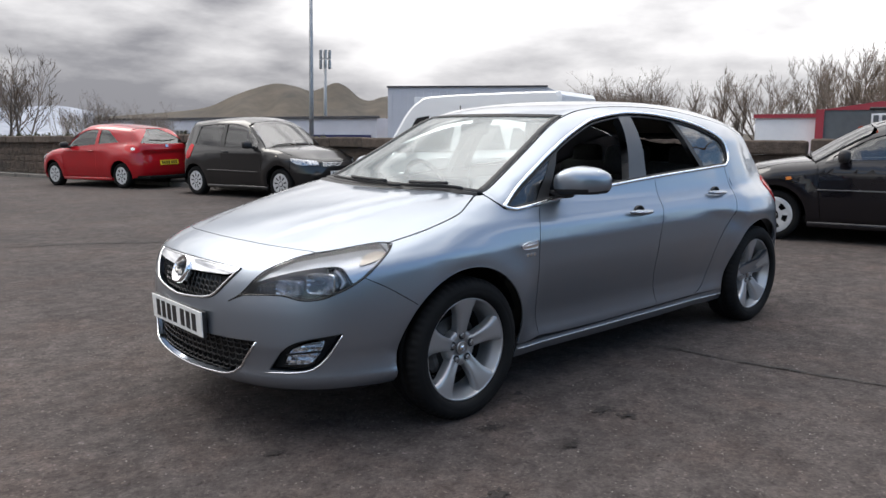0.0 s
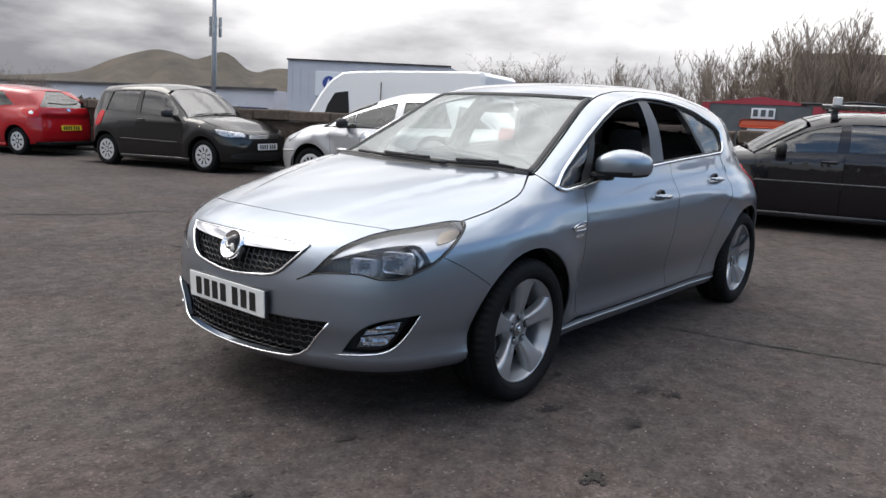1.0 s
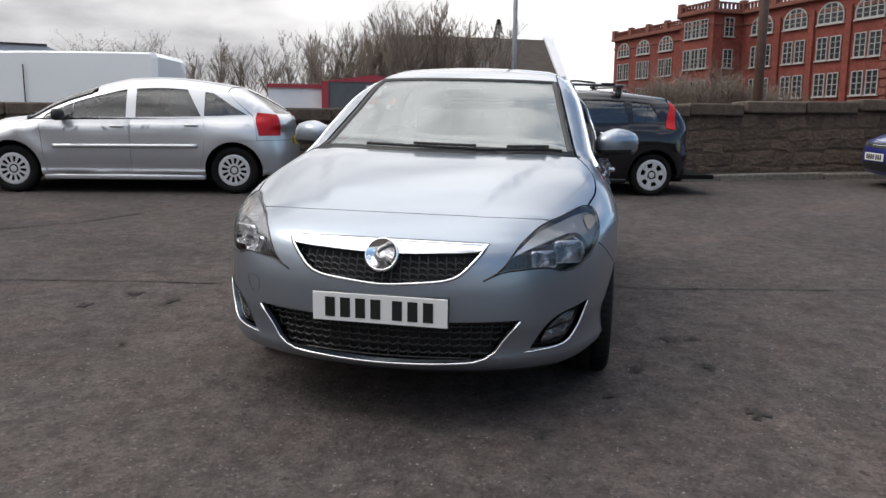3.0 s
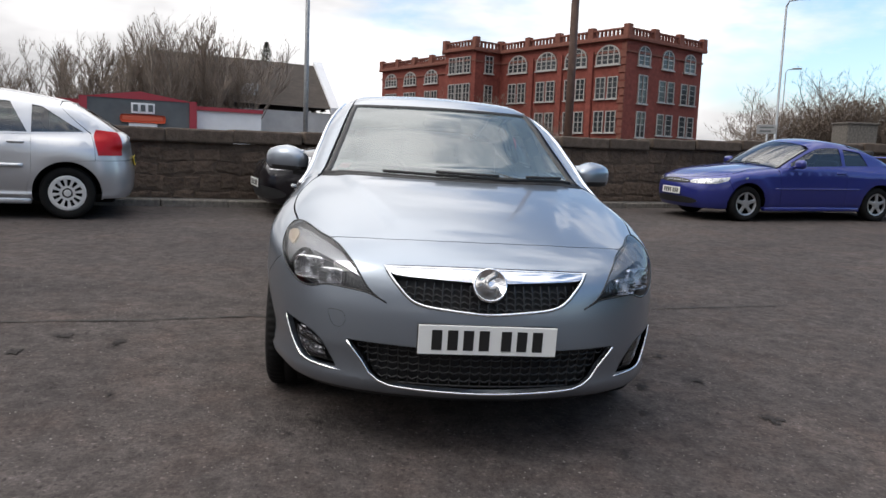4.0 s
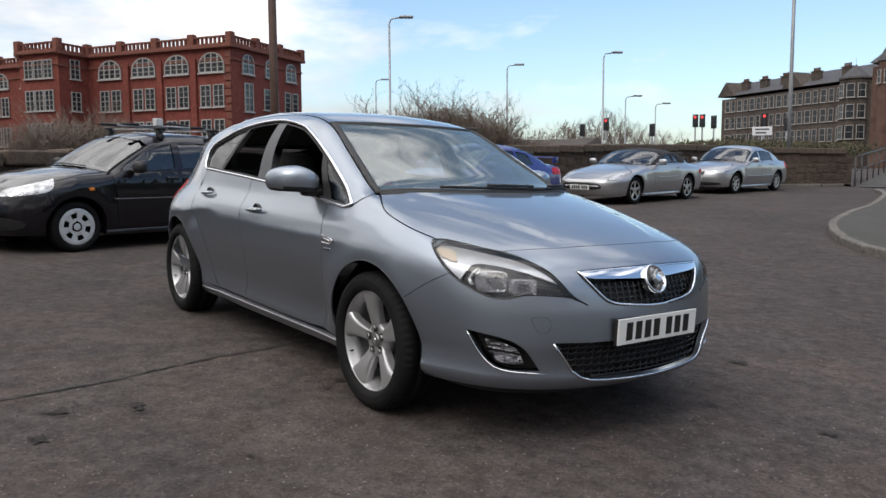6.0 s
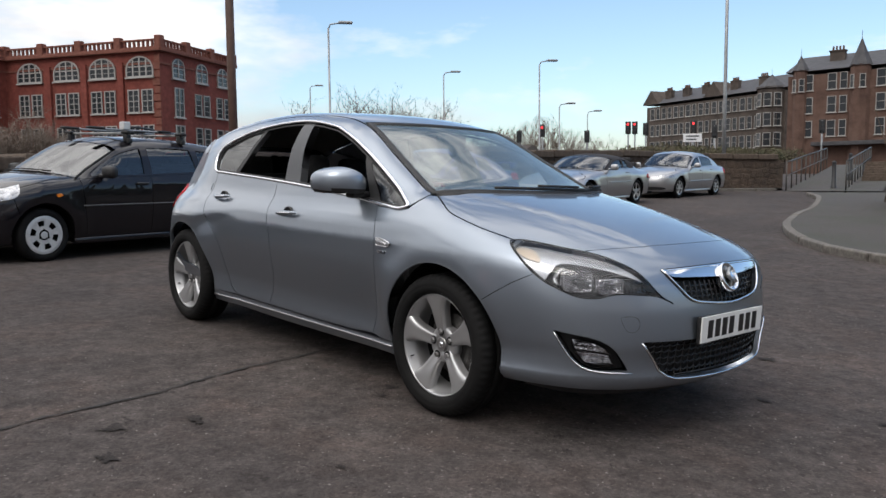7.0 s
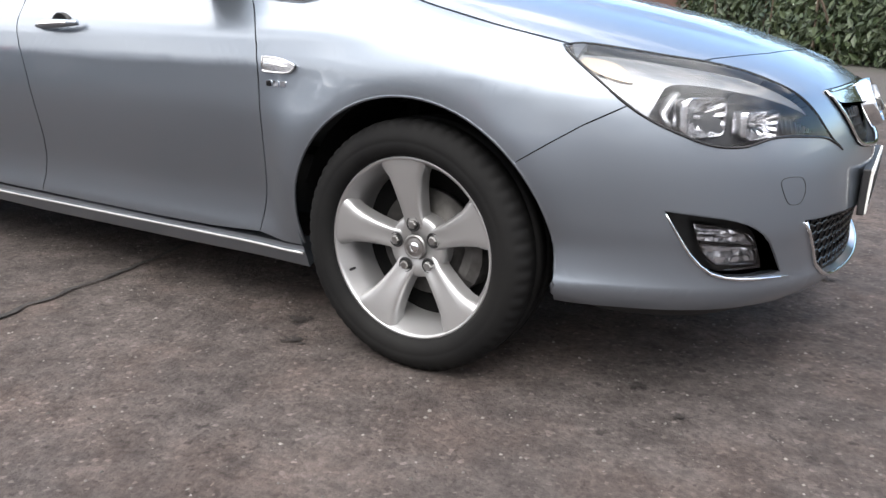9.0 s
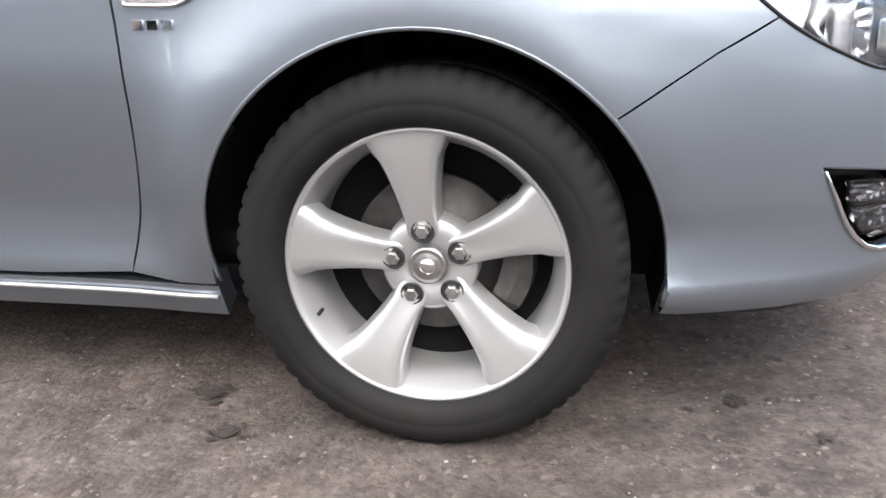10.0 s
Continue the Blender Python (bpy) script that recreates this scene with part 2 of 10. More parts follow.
M["stone"] = grain(material("wall_stone", (0.13, 0.1, 0.08), 0.95), [(0.054, 0.036, 0.026), (0.092, 0.064, 0.046), (0.132, 0.095, 0.070)], 5, 9, 0.8, 18, 0.04, second=(1.1, (0.035, 0.03, 0.024), 0.6), per_object=0.45)
M["mortar"] = grain(material("mortar", (0.1, 0.085, 0.07), 0.95), [(0.05, 0.035, 0.026), (0.095, 0.069, 0.051)], 6, 8, 0.8, 20, 0.03)
M["coping"] = grain(material("coping_stone", (0.16, 0.13, 0.11), 0.95), [(0.048, 0.035, 0.026), (0.085, 0.063, 0.048), (0.115, 0.089, 0.070)], 8, 8, 0.6, 30, 0.02, per_object=0.3)
M["paint"] = car_paint("silver_blue_paint", (0.270, 0.306, 0.354), 0.90, 0.35, 0.03)
M["black_paint"] = car_paint("black_paint", (0.006, 0.005, 0.007), 0.0, 0.35)
M["grey_black_paint"] = car_paint("dark_grey_paint", (0.012, 0.0115, 0.0115), 0.1, 0.35)
M["red_paint"] = car_paint("red_paint", (0.36, 0.005, 0.010), 0.0, 0.4)
M["silver_paint"] = car_paint("silver_paint", (0.55, 0.56, 0.58), 0.7, 0.3)
M["silver2_paint"] = car_paint("warm_silver_paint", (0.42, 0.42, 0.43), 0.75, 0.3)
M["purple_paint"] = car_paint("violet_blue_paint", (0.022, 0.030, 0.205), 0.35, 0.3)
M["white_paint"] = car_paint("white_paint", (0.72, 0.73, 0.74), 0.0, 0.35)
for _k in ("black_paint", "grey_black_paint", "red_paint"):
    M[_k].node_tree.nodes["Principled BSDF"].inputs["Specular IOR Level"].default_value = 0.1
M["chrome"] = material("chrome", (0.85, 0.86, 0.88), 0.06, 1.0)
M["alloy"] = grain(material("alloy", (0.6, 0.6, 0.6), 0.32, 0.68), [(0.39, 0.39, 0.395), (0.46, 0.46, 0.465)], 4, 1)
M["steel"] = grain(material("steel", (0.4, 0.4, 0.41), 0.4, 1.0), [(0.25, 0.24, 0.23), (0.45, 0.45, 0.45)], 30, 6)
M["rubber"] = grain(material("tyre_rubber", (0.02, 0.02, 0.021), 0.75, 0.0, 0.16), [(0.005, 0.005, 0.0055), (0.009, 0.009, 0.009)], 12, 6, 0.15, 160, 0.002, second=(5, (0.014, 0.0135, 0.013), 0.5))
M["black"] = grain(material("black_plastic", (0.012, 0.012, 0.013), 0.55), [(0.009, 0.009, 0.01), (0.016, 0.016, 0.017)], 40, 4, 0.1, 300, 0.001)
M["gloss_black"] = material("gloss_black", (0.008, 0.008, 0.009), 0.12, 0.0, 0.5)
M["trim_grey"] = material("pillar_grey", (0.07, 0.073, 0.08), 0.45, 0.0, 0.4)
M["seat"] = grain(material("seat_cloth", (0.02, 0.02, 0.022), 0.95), [(0.014, 0.014, 0.016), (0.03, 0.03, 0.032)], 50, 4, 0.3, 300, 0.003)
M["headliner"] = grain(material("headliner", (0.35, 0.34, 0.32), 0.95), [(0.3, 0.29, 0.27), (0.38, 0.37, 0.35)], 30, 4)
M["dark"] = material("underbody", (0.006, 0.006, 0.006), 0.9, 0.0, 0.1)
M["glass"] = glass_mat("window_glass", (0.86, 0.96, 0.92), 0.0, 0.55, 2.6)
# last value: strength of the painted sky sheen
M["screen_glass"] = glass_mat("windscreen_glass", (0.84, 0.97, 0.92), 0.03, 0.55, 2.6, 0.13)
M["tinted"] = glass_mat("tinted_glass", (0.66, 0.80, 0.75), 0.0, 0.42, 2.1)
M["lens"] = glass_mat("lamp_lens", (0.97, 0.98, 1.0), 0.0, 0.95)
M["red_lens"] = material("red_lens", (0.42, 0.006, 0.010), 0.22, 0.0, 0.3)
M["amber"] = material("amber_lens", (0.7, 0.2, 0.02), 0.15, 0.0, 0.5, 1.0)
M["reflector"] = material("reflector", (0.86, 0.86, 0.88), 0.24, 1.0)
M["plate_white"] = material("plate_white", (0.72, 0.72, 0.70), 0.35)
M["plate_yellow"] = material("plate_yellow", (0.7, 0.5, 0.03), 0.35)
M["ink"] = material("black_ink", (0.012, 0.012, 0.012), 0.4)
M["amber_clear"] = material("amber_clear_lens", (0.78, 0.66, 0.52), 0.2, 0.3, 0.5, 1.0)
M["paper"] = material("paper", (0.78, 0.79, 0.8), 0.7)

M["lamp_dark"] = material("lamp_housing", (0.075, 0.077, 0.082), 0.32, 0.2)
M["lamp_silver"] = material("lamp_silver", (0.70, 0.71, 0.73), 0.26, 0.7)
M["brake"] = grain(material("brake_iron", (0.14, 0.135, 0.13), 0.5, 0.5), [(0.04, 0.038, 0.036), (0.085, 0.082, 0.08)], 30, 4)
# ---------------------------------------------------------------- tools for meshes


def mesh_of(name, verts, faces, mat, smooth=False, normals=None):
    me = bpy.data.meshes.new(name)
    me.from_pydata([tuple(v) for v in verts], [], [tuple(f) for f in faces])
    if mat is not None:
        me.materials.append(mat)
    if smooth or normals is not None:
        me.polygons.foreach_set("use_smooth", [True] * len(me.polygons))
    if normals is not None:
        me.normals_split_custom_set_from_vertices([tuple(n) for n in normals])
    me.update()
    return me


def part(name, source, mat, parent=None, label="", m=None, smooth=False):
    """Links a bmesh or mesh as one object, under a thing where one is given."""
    if isinstance(source, bpy.types.Mesh):
        me = source
    else:
        me = bpy.data.meshes.new(name)
        source.to_mesh(me)
        source.free()
        if mat is not None:
            me.materials.append(mat)
        if smooth:
            me.polygons.foreach_set("use_smooth", [True] * len(me.polygons))
    ob = new(name, me)
    if m is not None:
        ob.matrix_basis = m
    if parent is not None:
        ob.parent = parent
    if label:
        ob["label"] = label
    return ob


def thing(name, label, category, m=None, group="", kind=""):
    ob = new(name)
    ob.empty_display_size = 0.2
    if m is not None:
        ob.matrix_basis = m
    return tagged(ob, label, category, group, kind)


def bm_box(bm, c, s, bevel=0.0, m=None):
    r = bmesh.ops.create_cube(bm, size=1.0)
    vs = r["verts"]
    bmesh.ops.scale(bm, vec=s, verts=vs)
    bmesh.ops.translate(bm, vec=c, verts=vs)
    if bevel:
        es = list({e for v in vs for e in v.link_edges})
        g = bmesh.ops.bevel(bm, geom=es, offset=bevel, segments=2, affect="EDGES", profile=0.5)
        vs = [v for v in g["verts"]]
    if m is not None:
        bmesh.ops.transform(bm, matrix=m, verts=list({v for v in vs if v.is_valid}))
    return vs


def box(c, s, bevel=0.0, m=None):
    bm = bmesh.new()
    bm_box(bm, c, s, bevel)
    if m is not None:
        bmesh.ops.transform(bm, matrix=m, verts=bm.verts[:])
    return bm


def lathe(profile, n=48, axis="y"):
    """Turns (radius, offset) pairs round an axis; returns verts, faces."""
    vs, fs = [], []
    k = len(profile)
    for i in range(n):
        a = 2 * math.pi * i / n
        for r, o in profile:
            p = (r * math.cos(a), o, r * math.sin(a)) if axis == "y" else ((r * math.cos(a), r * math.sin(a), o) if axis == "z" else (o, r * math.cos(a), r * math.sin(a)))
            vs.append(p)
    for i in range(n):
        j = (i + 1) % n
        for q in range(k - 1):
            fs.append((i * k + q, j * k + q, j * k + q + 1, i * k + q + 1))
    return vs, fs


def tube(points, radius, n=8, closed=False, flat=1.0):
    """A tube along points: verts, faces."""
    P = np.array(points, float)
    k = len(P)
    T = np.roll(P, -1, 0) - np.roll(P, 1, 0) if closed else np.gradient(P, axis=0)
    T /= np.linalg.norm(T, axis=1)[:, None] + 1e-12
    up = np.array([0, 0, 1.0])
    A = np.cross(T, up)
    bad = np.linalg.norm(A, axis=1) < 1e-3
    A[bad] = np.cross(T[bad], [1.0, 0, 0])
    A /= np.linalg.norm(A, axis=1)[:, None]
    B = np.cross(A, T)
    rad = np.broadcast_to(radius, (k,))
    vs = []
    for i in range(k):
        for j in range(n):
            a = 2 * math.pi * j / n
            vs.append(P[i] + rad[i] * (math.cos(a) * A[i] * flat + math.sin(a) * B[i]))
    fs = []
    for i in range(k if closed else k - 1):
        i2 = (i + 1) % k
        for j in range(n):
            j2 = (j + 1) % n
            fs.append((i * n + j, i * n + j2, i2 * n + j2, i2 * n + j))
    if not closed:
        fs.append(tuple(range(n - 1, -1, -1)))
        fs.append(tuple((k - 1) * n + j for j in range(n)))
    return vs, fs


def curve(*pts):
    """A monotone cubic through (x, value) pairs; flat-ended extrapolation by the end slope."""
    P = np.array(sorted(pts), float)
    x, y = P[:, 0], P[:, 1]
    h = np.diff(x)
    d = np.diff(y) / h
    m = np.zeros(len(x))
    m[0], m[-1] = d[0], d[-1]
    for i in range(1, len(x) - 1):
        m[i] = 0 if d[i - 1] * d[i] <= 0 else 2 * d[i - 1] * d[i] / (d[i - 1] + d[i])

    def exact(q):
        i = np.clip(np.searchsorted(x, q) - 1, 0, len(x) - 2)
        s = (q - x[i]) / h[i]
        sc = np.clip(s, 0, 1)
        v = (2 * sc**3 - 3 * sc**2 + 1) * y[i] + (sc**3 - 2 * sc**2 + sc) * h[i] * m[i] + (-2 * sc**3 + 3 * sc**2) * y[i + 1] + (sc**3 - sc**2) * h[i] * m[i + 1]
        return v + np.where(s < 0, (q - x[0]) * m[0], 0) + np.where(s > 1, (q - x[-1]) * m[-1], 0)

    grid = np.linspace(x[0] - 2.0, x[-1] + 2.0, 8001)
    table = exact(grid)
    return lambda q: np.interp(q, grid, table)


def smooth_line(pts, step=0.02, closed=True):
    """A rounded line through 2D or 3D points; a point given twice stays a corner."""
    segs, cur = [], []
    pts = [tuple(p) for p in pts]
    if closed:
        # start at a corner where there is one
        for i in range(len(pts)):
            if pts[i] == pts[(i + 1) % len(pts)]:
                pts = pts[i + 1:] + pts[:i + 1]
                break
        else:
            P = np.array(pts, float)
            return _catmull(np.vstack([P[-1], P, P[0], P[1]]), step)
        pts = pts + [pts[0]]
    for p in pts:
        if cur and p == cur[-1]:
            segs.append(cur)
            cur = [p]
        else:
            cur.append(p)
    segs.append(cur)
    out = []
    for s in segs:
        P = np.array(s, float)
        if len(P) < 2:
            continue
        Q = _catmull(np.vstack([2 * P[0] - P[1], P, 2 * P[-1] - P[-2]]), step)
        out.append(Q)
    res = np.vstack([q[:-1] for q in out] + ([] if closed else [out[-1][-1:]]))
    return res


def _catmull(P, step):
    out = []
    for i in range(1, len(P) - 2):
        a, b, c, d = P[i - 1:i + 3]
        n = max(1, int(round(np.linalg.norm(c - b) / step)))
        for k in range(n):
            t = k / n
            out.append(0.5 * (2 * b + (c - a) * t + (2 * a - 5 * b + 4 * c - d) * t * t + (3 * b - a - 3 * c + d) * t**3))
    out.append(P[-2])
    return np.array(out)


def inset(P, g):
    """Moves a closed 2D outline inwards by g."""
    P = np.asarray(P, float)
    a = 0.5 * np.sum(P[:, 0] * np.roll(P[:, 1], -1) - np.roll(P[:, 0], -1) * P[:, 1])
    T = np.roll(P, -1, 0) - np.roll(P, 1, 0)
    T /= np.linalg.norm(T, axis=1)[:, None] + 1e-12
    N = np.stack([-T[:, 1], T[:, 0]], 1) * np.sign(a)
    return P + N * g


def smax(a, b, r):
    h = np.maximum(r - np.abs(a - b), 0) / r
    return np.maximum(a, b) + h * h * r * 0.25


def smin(a, b, r):
    return -smax(-a, -b, r)


def cast(F, P, D, far, n):
    """From points P along D, the first crossing into F < 0; points that miss keep the least F."""
    D = np.asarray(D, float)
    D = D / np.linalg.norm(D, axis=-1, keepdims=True)
    s = np.linspace(0, far, n)
    val = np.stack([F(P + D * q) for q in s], 1)
    neg = val < 0
    hit = neg.any(1)
    i = np.where(hit, np.argmax(neg, 1), np.argmin(val, 1))
    lo, hi = s[np.maximum(i - 1, 0)], s[i]
    for _ in range(18):
        mid = (lo + hi) / 2
        inside = F(P + D * mid[:, None]) < 0
        hi, lo = np.where(inside, mid, hi), np.where(inside, lo, mid)
    return P + D * np.where(hit, hi, s[i])[:, None]


def grad(F, P, e=2e-3):
    g = np.stack([F(P + e * np.eye(3)[k]) - F(P - e * np.eye(3)[k]) for k in range(3)], 1)
    return g / (np.linalg.norm(g, axis=1)[:, None] + 1e-12)


PLANES = {
    "side": (lambda q: np.stack([q[:, 0], np.full(len(q), 1.05), q[:, 1]], 1), (0, -1, 0), 1.0, 26),
    "top": (lambda q: np.stack([q[:, 0], q[:, 1], np.full(len(q), 1.75)], 1), (0, 0, -1), 1.5, 30),
    "front": (lambda q: np.stack([np.full(len(q), 2.5), q[:, 0], q[:, 1]], 1), (-1, 0, 0), 1.6, 40),
    "wrap": (lambda q: np.stack([1.2 + 1.5 * np.cos(q[:, 0]), 1.5 * np.sin(q[:, 0]), q[:, 1]], 1), None, 1.3, 40),
    "rear": (lambda q: np.stack([np.full(len(q), -2.6), q[:, 0], q[:, 1]], 1), (1, 0, 0), 1.6, 40),
}


RING_R = 0.8


def ring_chart(cf, cr):
    """A chart that runs round a whole car: along the side by x, then by angle round the nose and the tail."""
    def turn(q):
        u = q[:, 0]
        a = np.where(u > cf, (u - cf) / RING_R, np.where(u < cr, (u - cr) / RING_R, 0.0))
        return a, np.clip(u, cr, cf)

    def start(q):
        a, c = turn(q)
        return np.stack([c + 1.65 * np.sin(a), 1.65 * np.cos(a), q[:, 1]], 1)

    def way(q):
        a, c = turn(q)
        return np.stack([-np.sin(a), -np.cos(a), 0 * a], 1)

    PLANES["ring"] = (start, way, 1.63, 56)

    def ring_of(P):
        P = np.asarray(P, float).reshape(-1, 3)
        x, y = P[:, 0], P[:, 1]
        u = np.where(x > cf, cf + RING_R * np.arctan2(x - cf, y), np.where(x < cr, cr + RING_R * np.arctan2(x - cr, y), x))
        return np.stack([u, P[:, 2]], 1)

    return ring_of


def on_body(F, q, plane, lift=0.0):
    """Lays 2D points of a plane onto the body; gives places and normals."""
    q = np.asarray(q, float)
    to3, D, far, n = PLANES[plane]
    if D is None:
        D = np.stack([-np.cos(q[:, 0]), -np.sin(q[:, 0]), 0 * q[:, 0]], 1)
    elif callable(D):
        D = D(q)
    P = cast(F, to3(q), D, far, n)
    N = grad(F, P)
    return P + N * lift, N


def panel(F, outline, plane, step=0.05, gap=0.003, lift=0.0, flange=0.015, holes=(), mirror=False):
    """A sheet of the body within an outline, with a folded-in rim: verts, faces, normals."""
    bm = bmesh.new()
    loops = [inset(outline, gap)] + [np.asarray(h, float) for h in holes]
    for lp in loops:
        vs = [bm.verts.new((p[0], p[1], 0)) for p in lp]
        for i in range(len(vs)):
            bm.edges.new((vs[i], vs[(i + 1) % len(vs)]))
    bmesh.ops.triangle_fill(bm, use_beauty=True, use_dissolve=False, edges=bm.edges[:], normal=(0, 0, 1))
    lo, hi = np.min(loops[0], 0), np.max(loops[0], 0)
    for ax in (0, 1):
        n = int((hi[ax] - lo[ax]) / step)
        for k in range(1, n + 1):
            co = [0, 0, 0]
            co[ax] = lo[ax] + (hi[ax] - lo[ax]) * k / (n + 1)
            no = [0, 0, 0]
            no[ax] = 1
            bmesh.ops.bisect_plane(bm, geom=bm.verts[:] + bm.edges[:] + bm.faces[:], plane_co=co, plane_no=no, dist=1e-5)
    bmesh.ops.recalc_face_normals(bm, faces=bm.faces[:])
    bm.verts.index_update()
    q = np.array([v.co[:2] for v in bm.verts])
    if len(q) == 0:
        bm.free()
        return [], [], []
    faces = [[v.index for v in f.verts] for f in bm.faces]
    rim = [(e.verts[0].index, e.verts[1].index) for e in bm.edges if len(e.link_faces) == 1]
    bm.free()
    P, N = on_body(F, q, plane, lift)
    # all faces look outwards
    out = []
    for f in faces:
        a, b, c = P[f[0]], P[f[1]], P[f[2]]
        if np.dot(np.cross(b - a, c - a), N[f].mean(0)) < 0:
            f = f[::-1]
        out.append(f)
    faces = out
    if flange:
        base = len(P)
        idx = sorted({i for e in rim for i in e})
        pos = {i: base + k for k, i in enumerate(idx)}
        pos2 = {i: base + len(idx) + k for k, i in enumerate(idx)}
        P = np.vstack([P, P[idx], P[idx] - N[idx] * flange])
        ctr = P[:base].mean(0)
        away = P[idx] - ctr
        away -= (away * N[idx]).sum(1)[:, None] * N[idx]
        away /= np.linalg.norm(away, axis=1)[:, None] + 1e-9
        N = np.vstack([N, away, away])
        for a, b in rim:
            faces.append([pos[a], pos[b], pos2[b], pos2[a]])
    if mirror:
        P, N = P * [1, -1, 1], N * [1, -1, 1]
        faces = [f[::-1] for f in faces]
    return P, faces, N


def wrap_of(P):
    """Places as angle round the nose and height, for the wrap chart."""
    P = np.asarray(P, float).reshape(-1, 3)
    return np.stack([np.arctan2(P[:, 1], P[:, 0] - 1.2), P[:, 2]], 1)


def panel_part(name, F, outline, plane, mat, parent, label="", mirror=False, **kw):
    P, f, N = panel(F, outline, plane, mirror=mirror, **kw)
    if len(P) == 0:
        return None
    return part(name, mesh_of(name, P, f, mat, True, N), mat, parent, label)


def ground_z(x, y):
    yy = 60 * np.tanh(y / 60)
    return -0.036 * 25 * np.tanh(x / 25) - 0.017 * yy + 0.0145 * np.logaddexp(0, (yy - 2) / 0.5) - 0.014 * np.logaddexp(0, -yy - 5)


def on_ground(x, y, heading, dz=0.0):
    """A pose on the sloping yard: z along the ground's normal, x along the heading (degrees)."""
    e = 0.7
    z = float(ground_z(x, y))
    n = Vector((-(float(ground_z(x + e, y)) - float(ground_z(x - e, y))) / (2 * e), -(float(ground_z(x, y + e)) - float(ground_z(x, y - e))) / (2 * e), 1)).normalized()
    f = Vector((math.cos(radians(heading)), math.sin(radians(heading)), 0))
    f = (f - n * f.dot(n)).normalized()
    l = n.cross(f)
    m = Matrix((f, l, n)).transposed().to_4x4()
    m.translation = (x, y, z + dz)
    return m
# ---------------------------------------------------------------- cars


def car_field(s):
    """The car's outer skin as a field, below zero inside; x forward from mid wheelbase, z from the ground."""
    hood, roof, wide, tuck = s["hood"], s["roof"], s["wide"], s["tuck"]
    nose, tail, green = s["nose"], s["tail"], s["green"]
    na, nb, bow = s.get("nose_a", 0.25), s.get("nose_b", 1.8), s.get("bow", 0.14)
    crown, rcrown, rs, rr = s.get("crown", 0.07), s.get("rcrown", 0.05), s.get("r_side", 0.1), s.get("r_roof", 0.12)
    fx, rx, fl = s["front_axle"], s["rear_axle"], s.get("flare", 0.018)
    crease = s.get("crease")

    def F(P):
        x, y, z = P[:, 0], np.abs(P[:, 1]), P[:, 2]
        w = wide(x) + tuck(z)
        if "door_tuck" in s:
            # hollow flanks between the arches, and a lip that turns under round the nose
            fade = np.clip((0.98 - x) / 0.16, 0, 1) * np.clip((x + 1.10) / 0.2, 0, 1)
            w = w + (s["door_tuck"](z) - tuck(z)) * fade * fade * (3 - 2 * fade)
            ahead = np.clip((x - 1.55) / 0.15, 0, 1)
            w = w + (s["front_tuck"](z) - tuck(z)) * ahead
            rr_ = np.hypot(x - rx, z - 0.325)
            blade = np.clip((0.70 - rr_) / 0.20, 0, 1) * np.clip((0.84 - z) / 0.30, 0, 1)
            w = w + 0.011 * blade * blade * (3 - 2 * blade)
        for ax in (fx, rx):
            r = np.hypot(x - ax, z - 0.32)
            w = w + (fl * np.exp(-((r - 0.40) / 0.10) ** 2) if ax > 0 else fl * 0.6 * np.exp(-((r - 0.40) / 0.14) ** 2)) * (z > 0.1)
        if crease:
            for cz, depth, wd in crease:
                zc = cz(x)
                w = w + depth * np.exp(-((z - zc) / wd) ** 2)
        thin = s.get("taper", 0.03) * np.clip(-x - 0.2, 0, 3) ** 2
        zz = np.clip((z - 0.68) / 0.5, 0, 1)
        side = y - (w - thin * zz * zz * (3 - 2 * zz))
        cr = crown(x) if callable(crown) else crown
        dome = 0.0
        if "door_tuck" in s:
            q = np.clip((0.33 + 0.30 * np.clip(2.1 - x, 0, 1) - y) / 0.07, 0, 1)
            dome = 0.009 * q * q * (3 - 2 * q) * np.clip((2.12 - x) / 0.25, 0, 1)
        top = z - (hood(x) + dome - cr * (y / 0.8) ** 2 * (0.35 + 0.65 * (y / 0.8) ** 2))
        front = (x - (nose(z) - na * y**2 - nb * y**6))
        rear = (tail(z) + s.get("tail_a", 0.12) * y**2 + 0.5 * y**6) - x
        low = smax(smax(side, top, rs), smax(front, rear, 0.02), s.get("r_front", 0.12))
        low = smax(low, s.get("floor", 0.17) - z, 0.05)
        gs = y - (wide(np.clip(x, rx - 0.2, fx - 0.3)) + green(z) - thin)
        gt = z - (roof(x + bow * (y / 0.7) ** 2) - rcrown * (y / 0.6) ** 2)
        cab = smax(gs, gt, rr)
        cab = smax(cab, rear - 0.02, 0.08)
        cab = smax(cab, s.get("cab_floor", 0.84) - z, 0.03)
        rb = s.get("r_belt", 0.04)
        return smin(low, cab, rb(x) if callable(rb) else rb)

    return F


def arch(cx, cz, r, a0, a1, n=14):
    return [(cx + r * math.cos(radians(a0 + (a1 - a0) * k / n)), cz + r * math.sin(radians(a0 + (a1 - a0) * k / n))) for k in range(n + 1)]


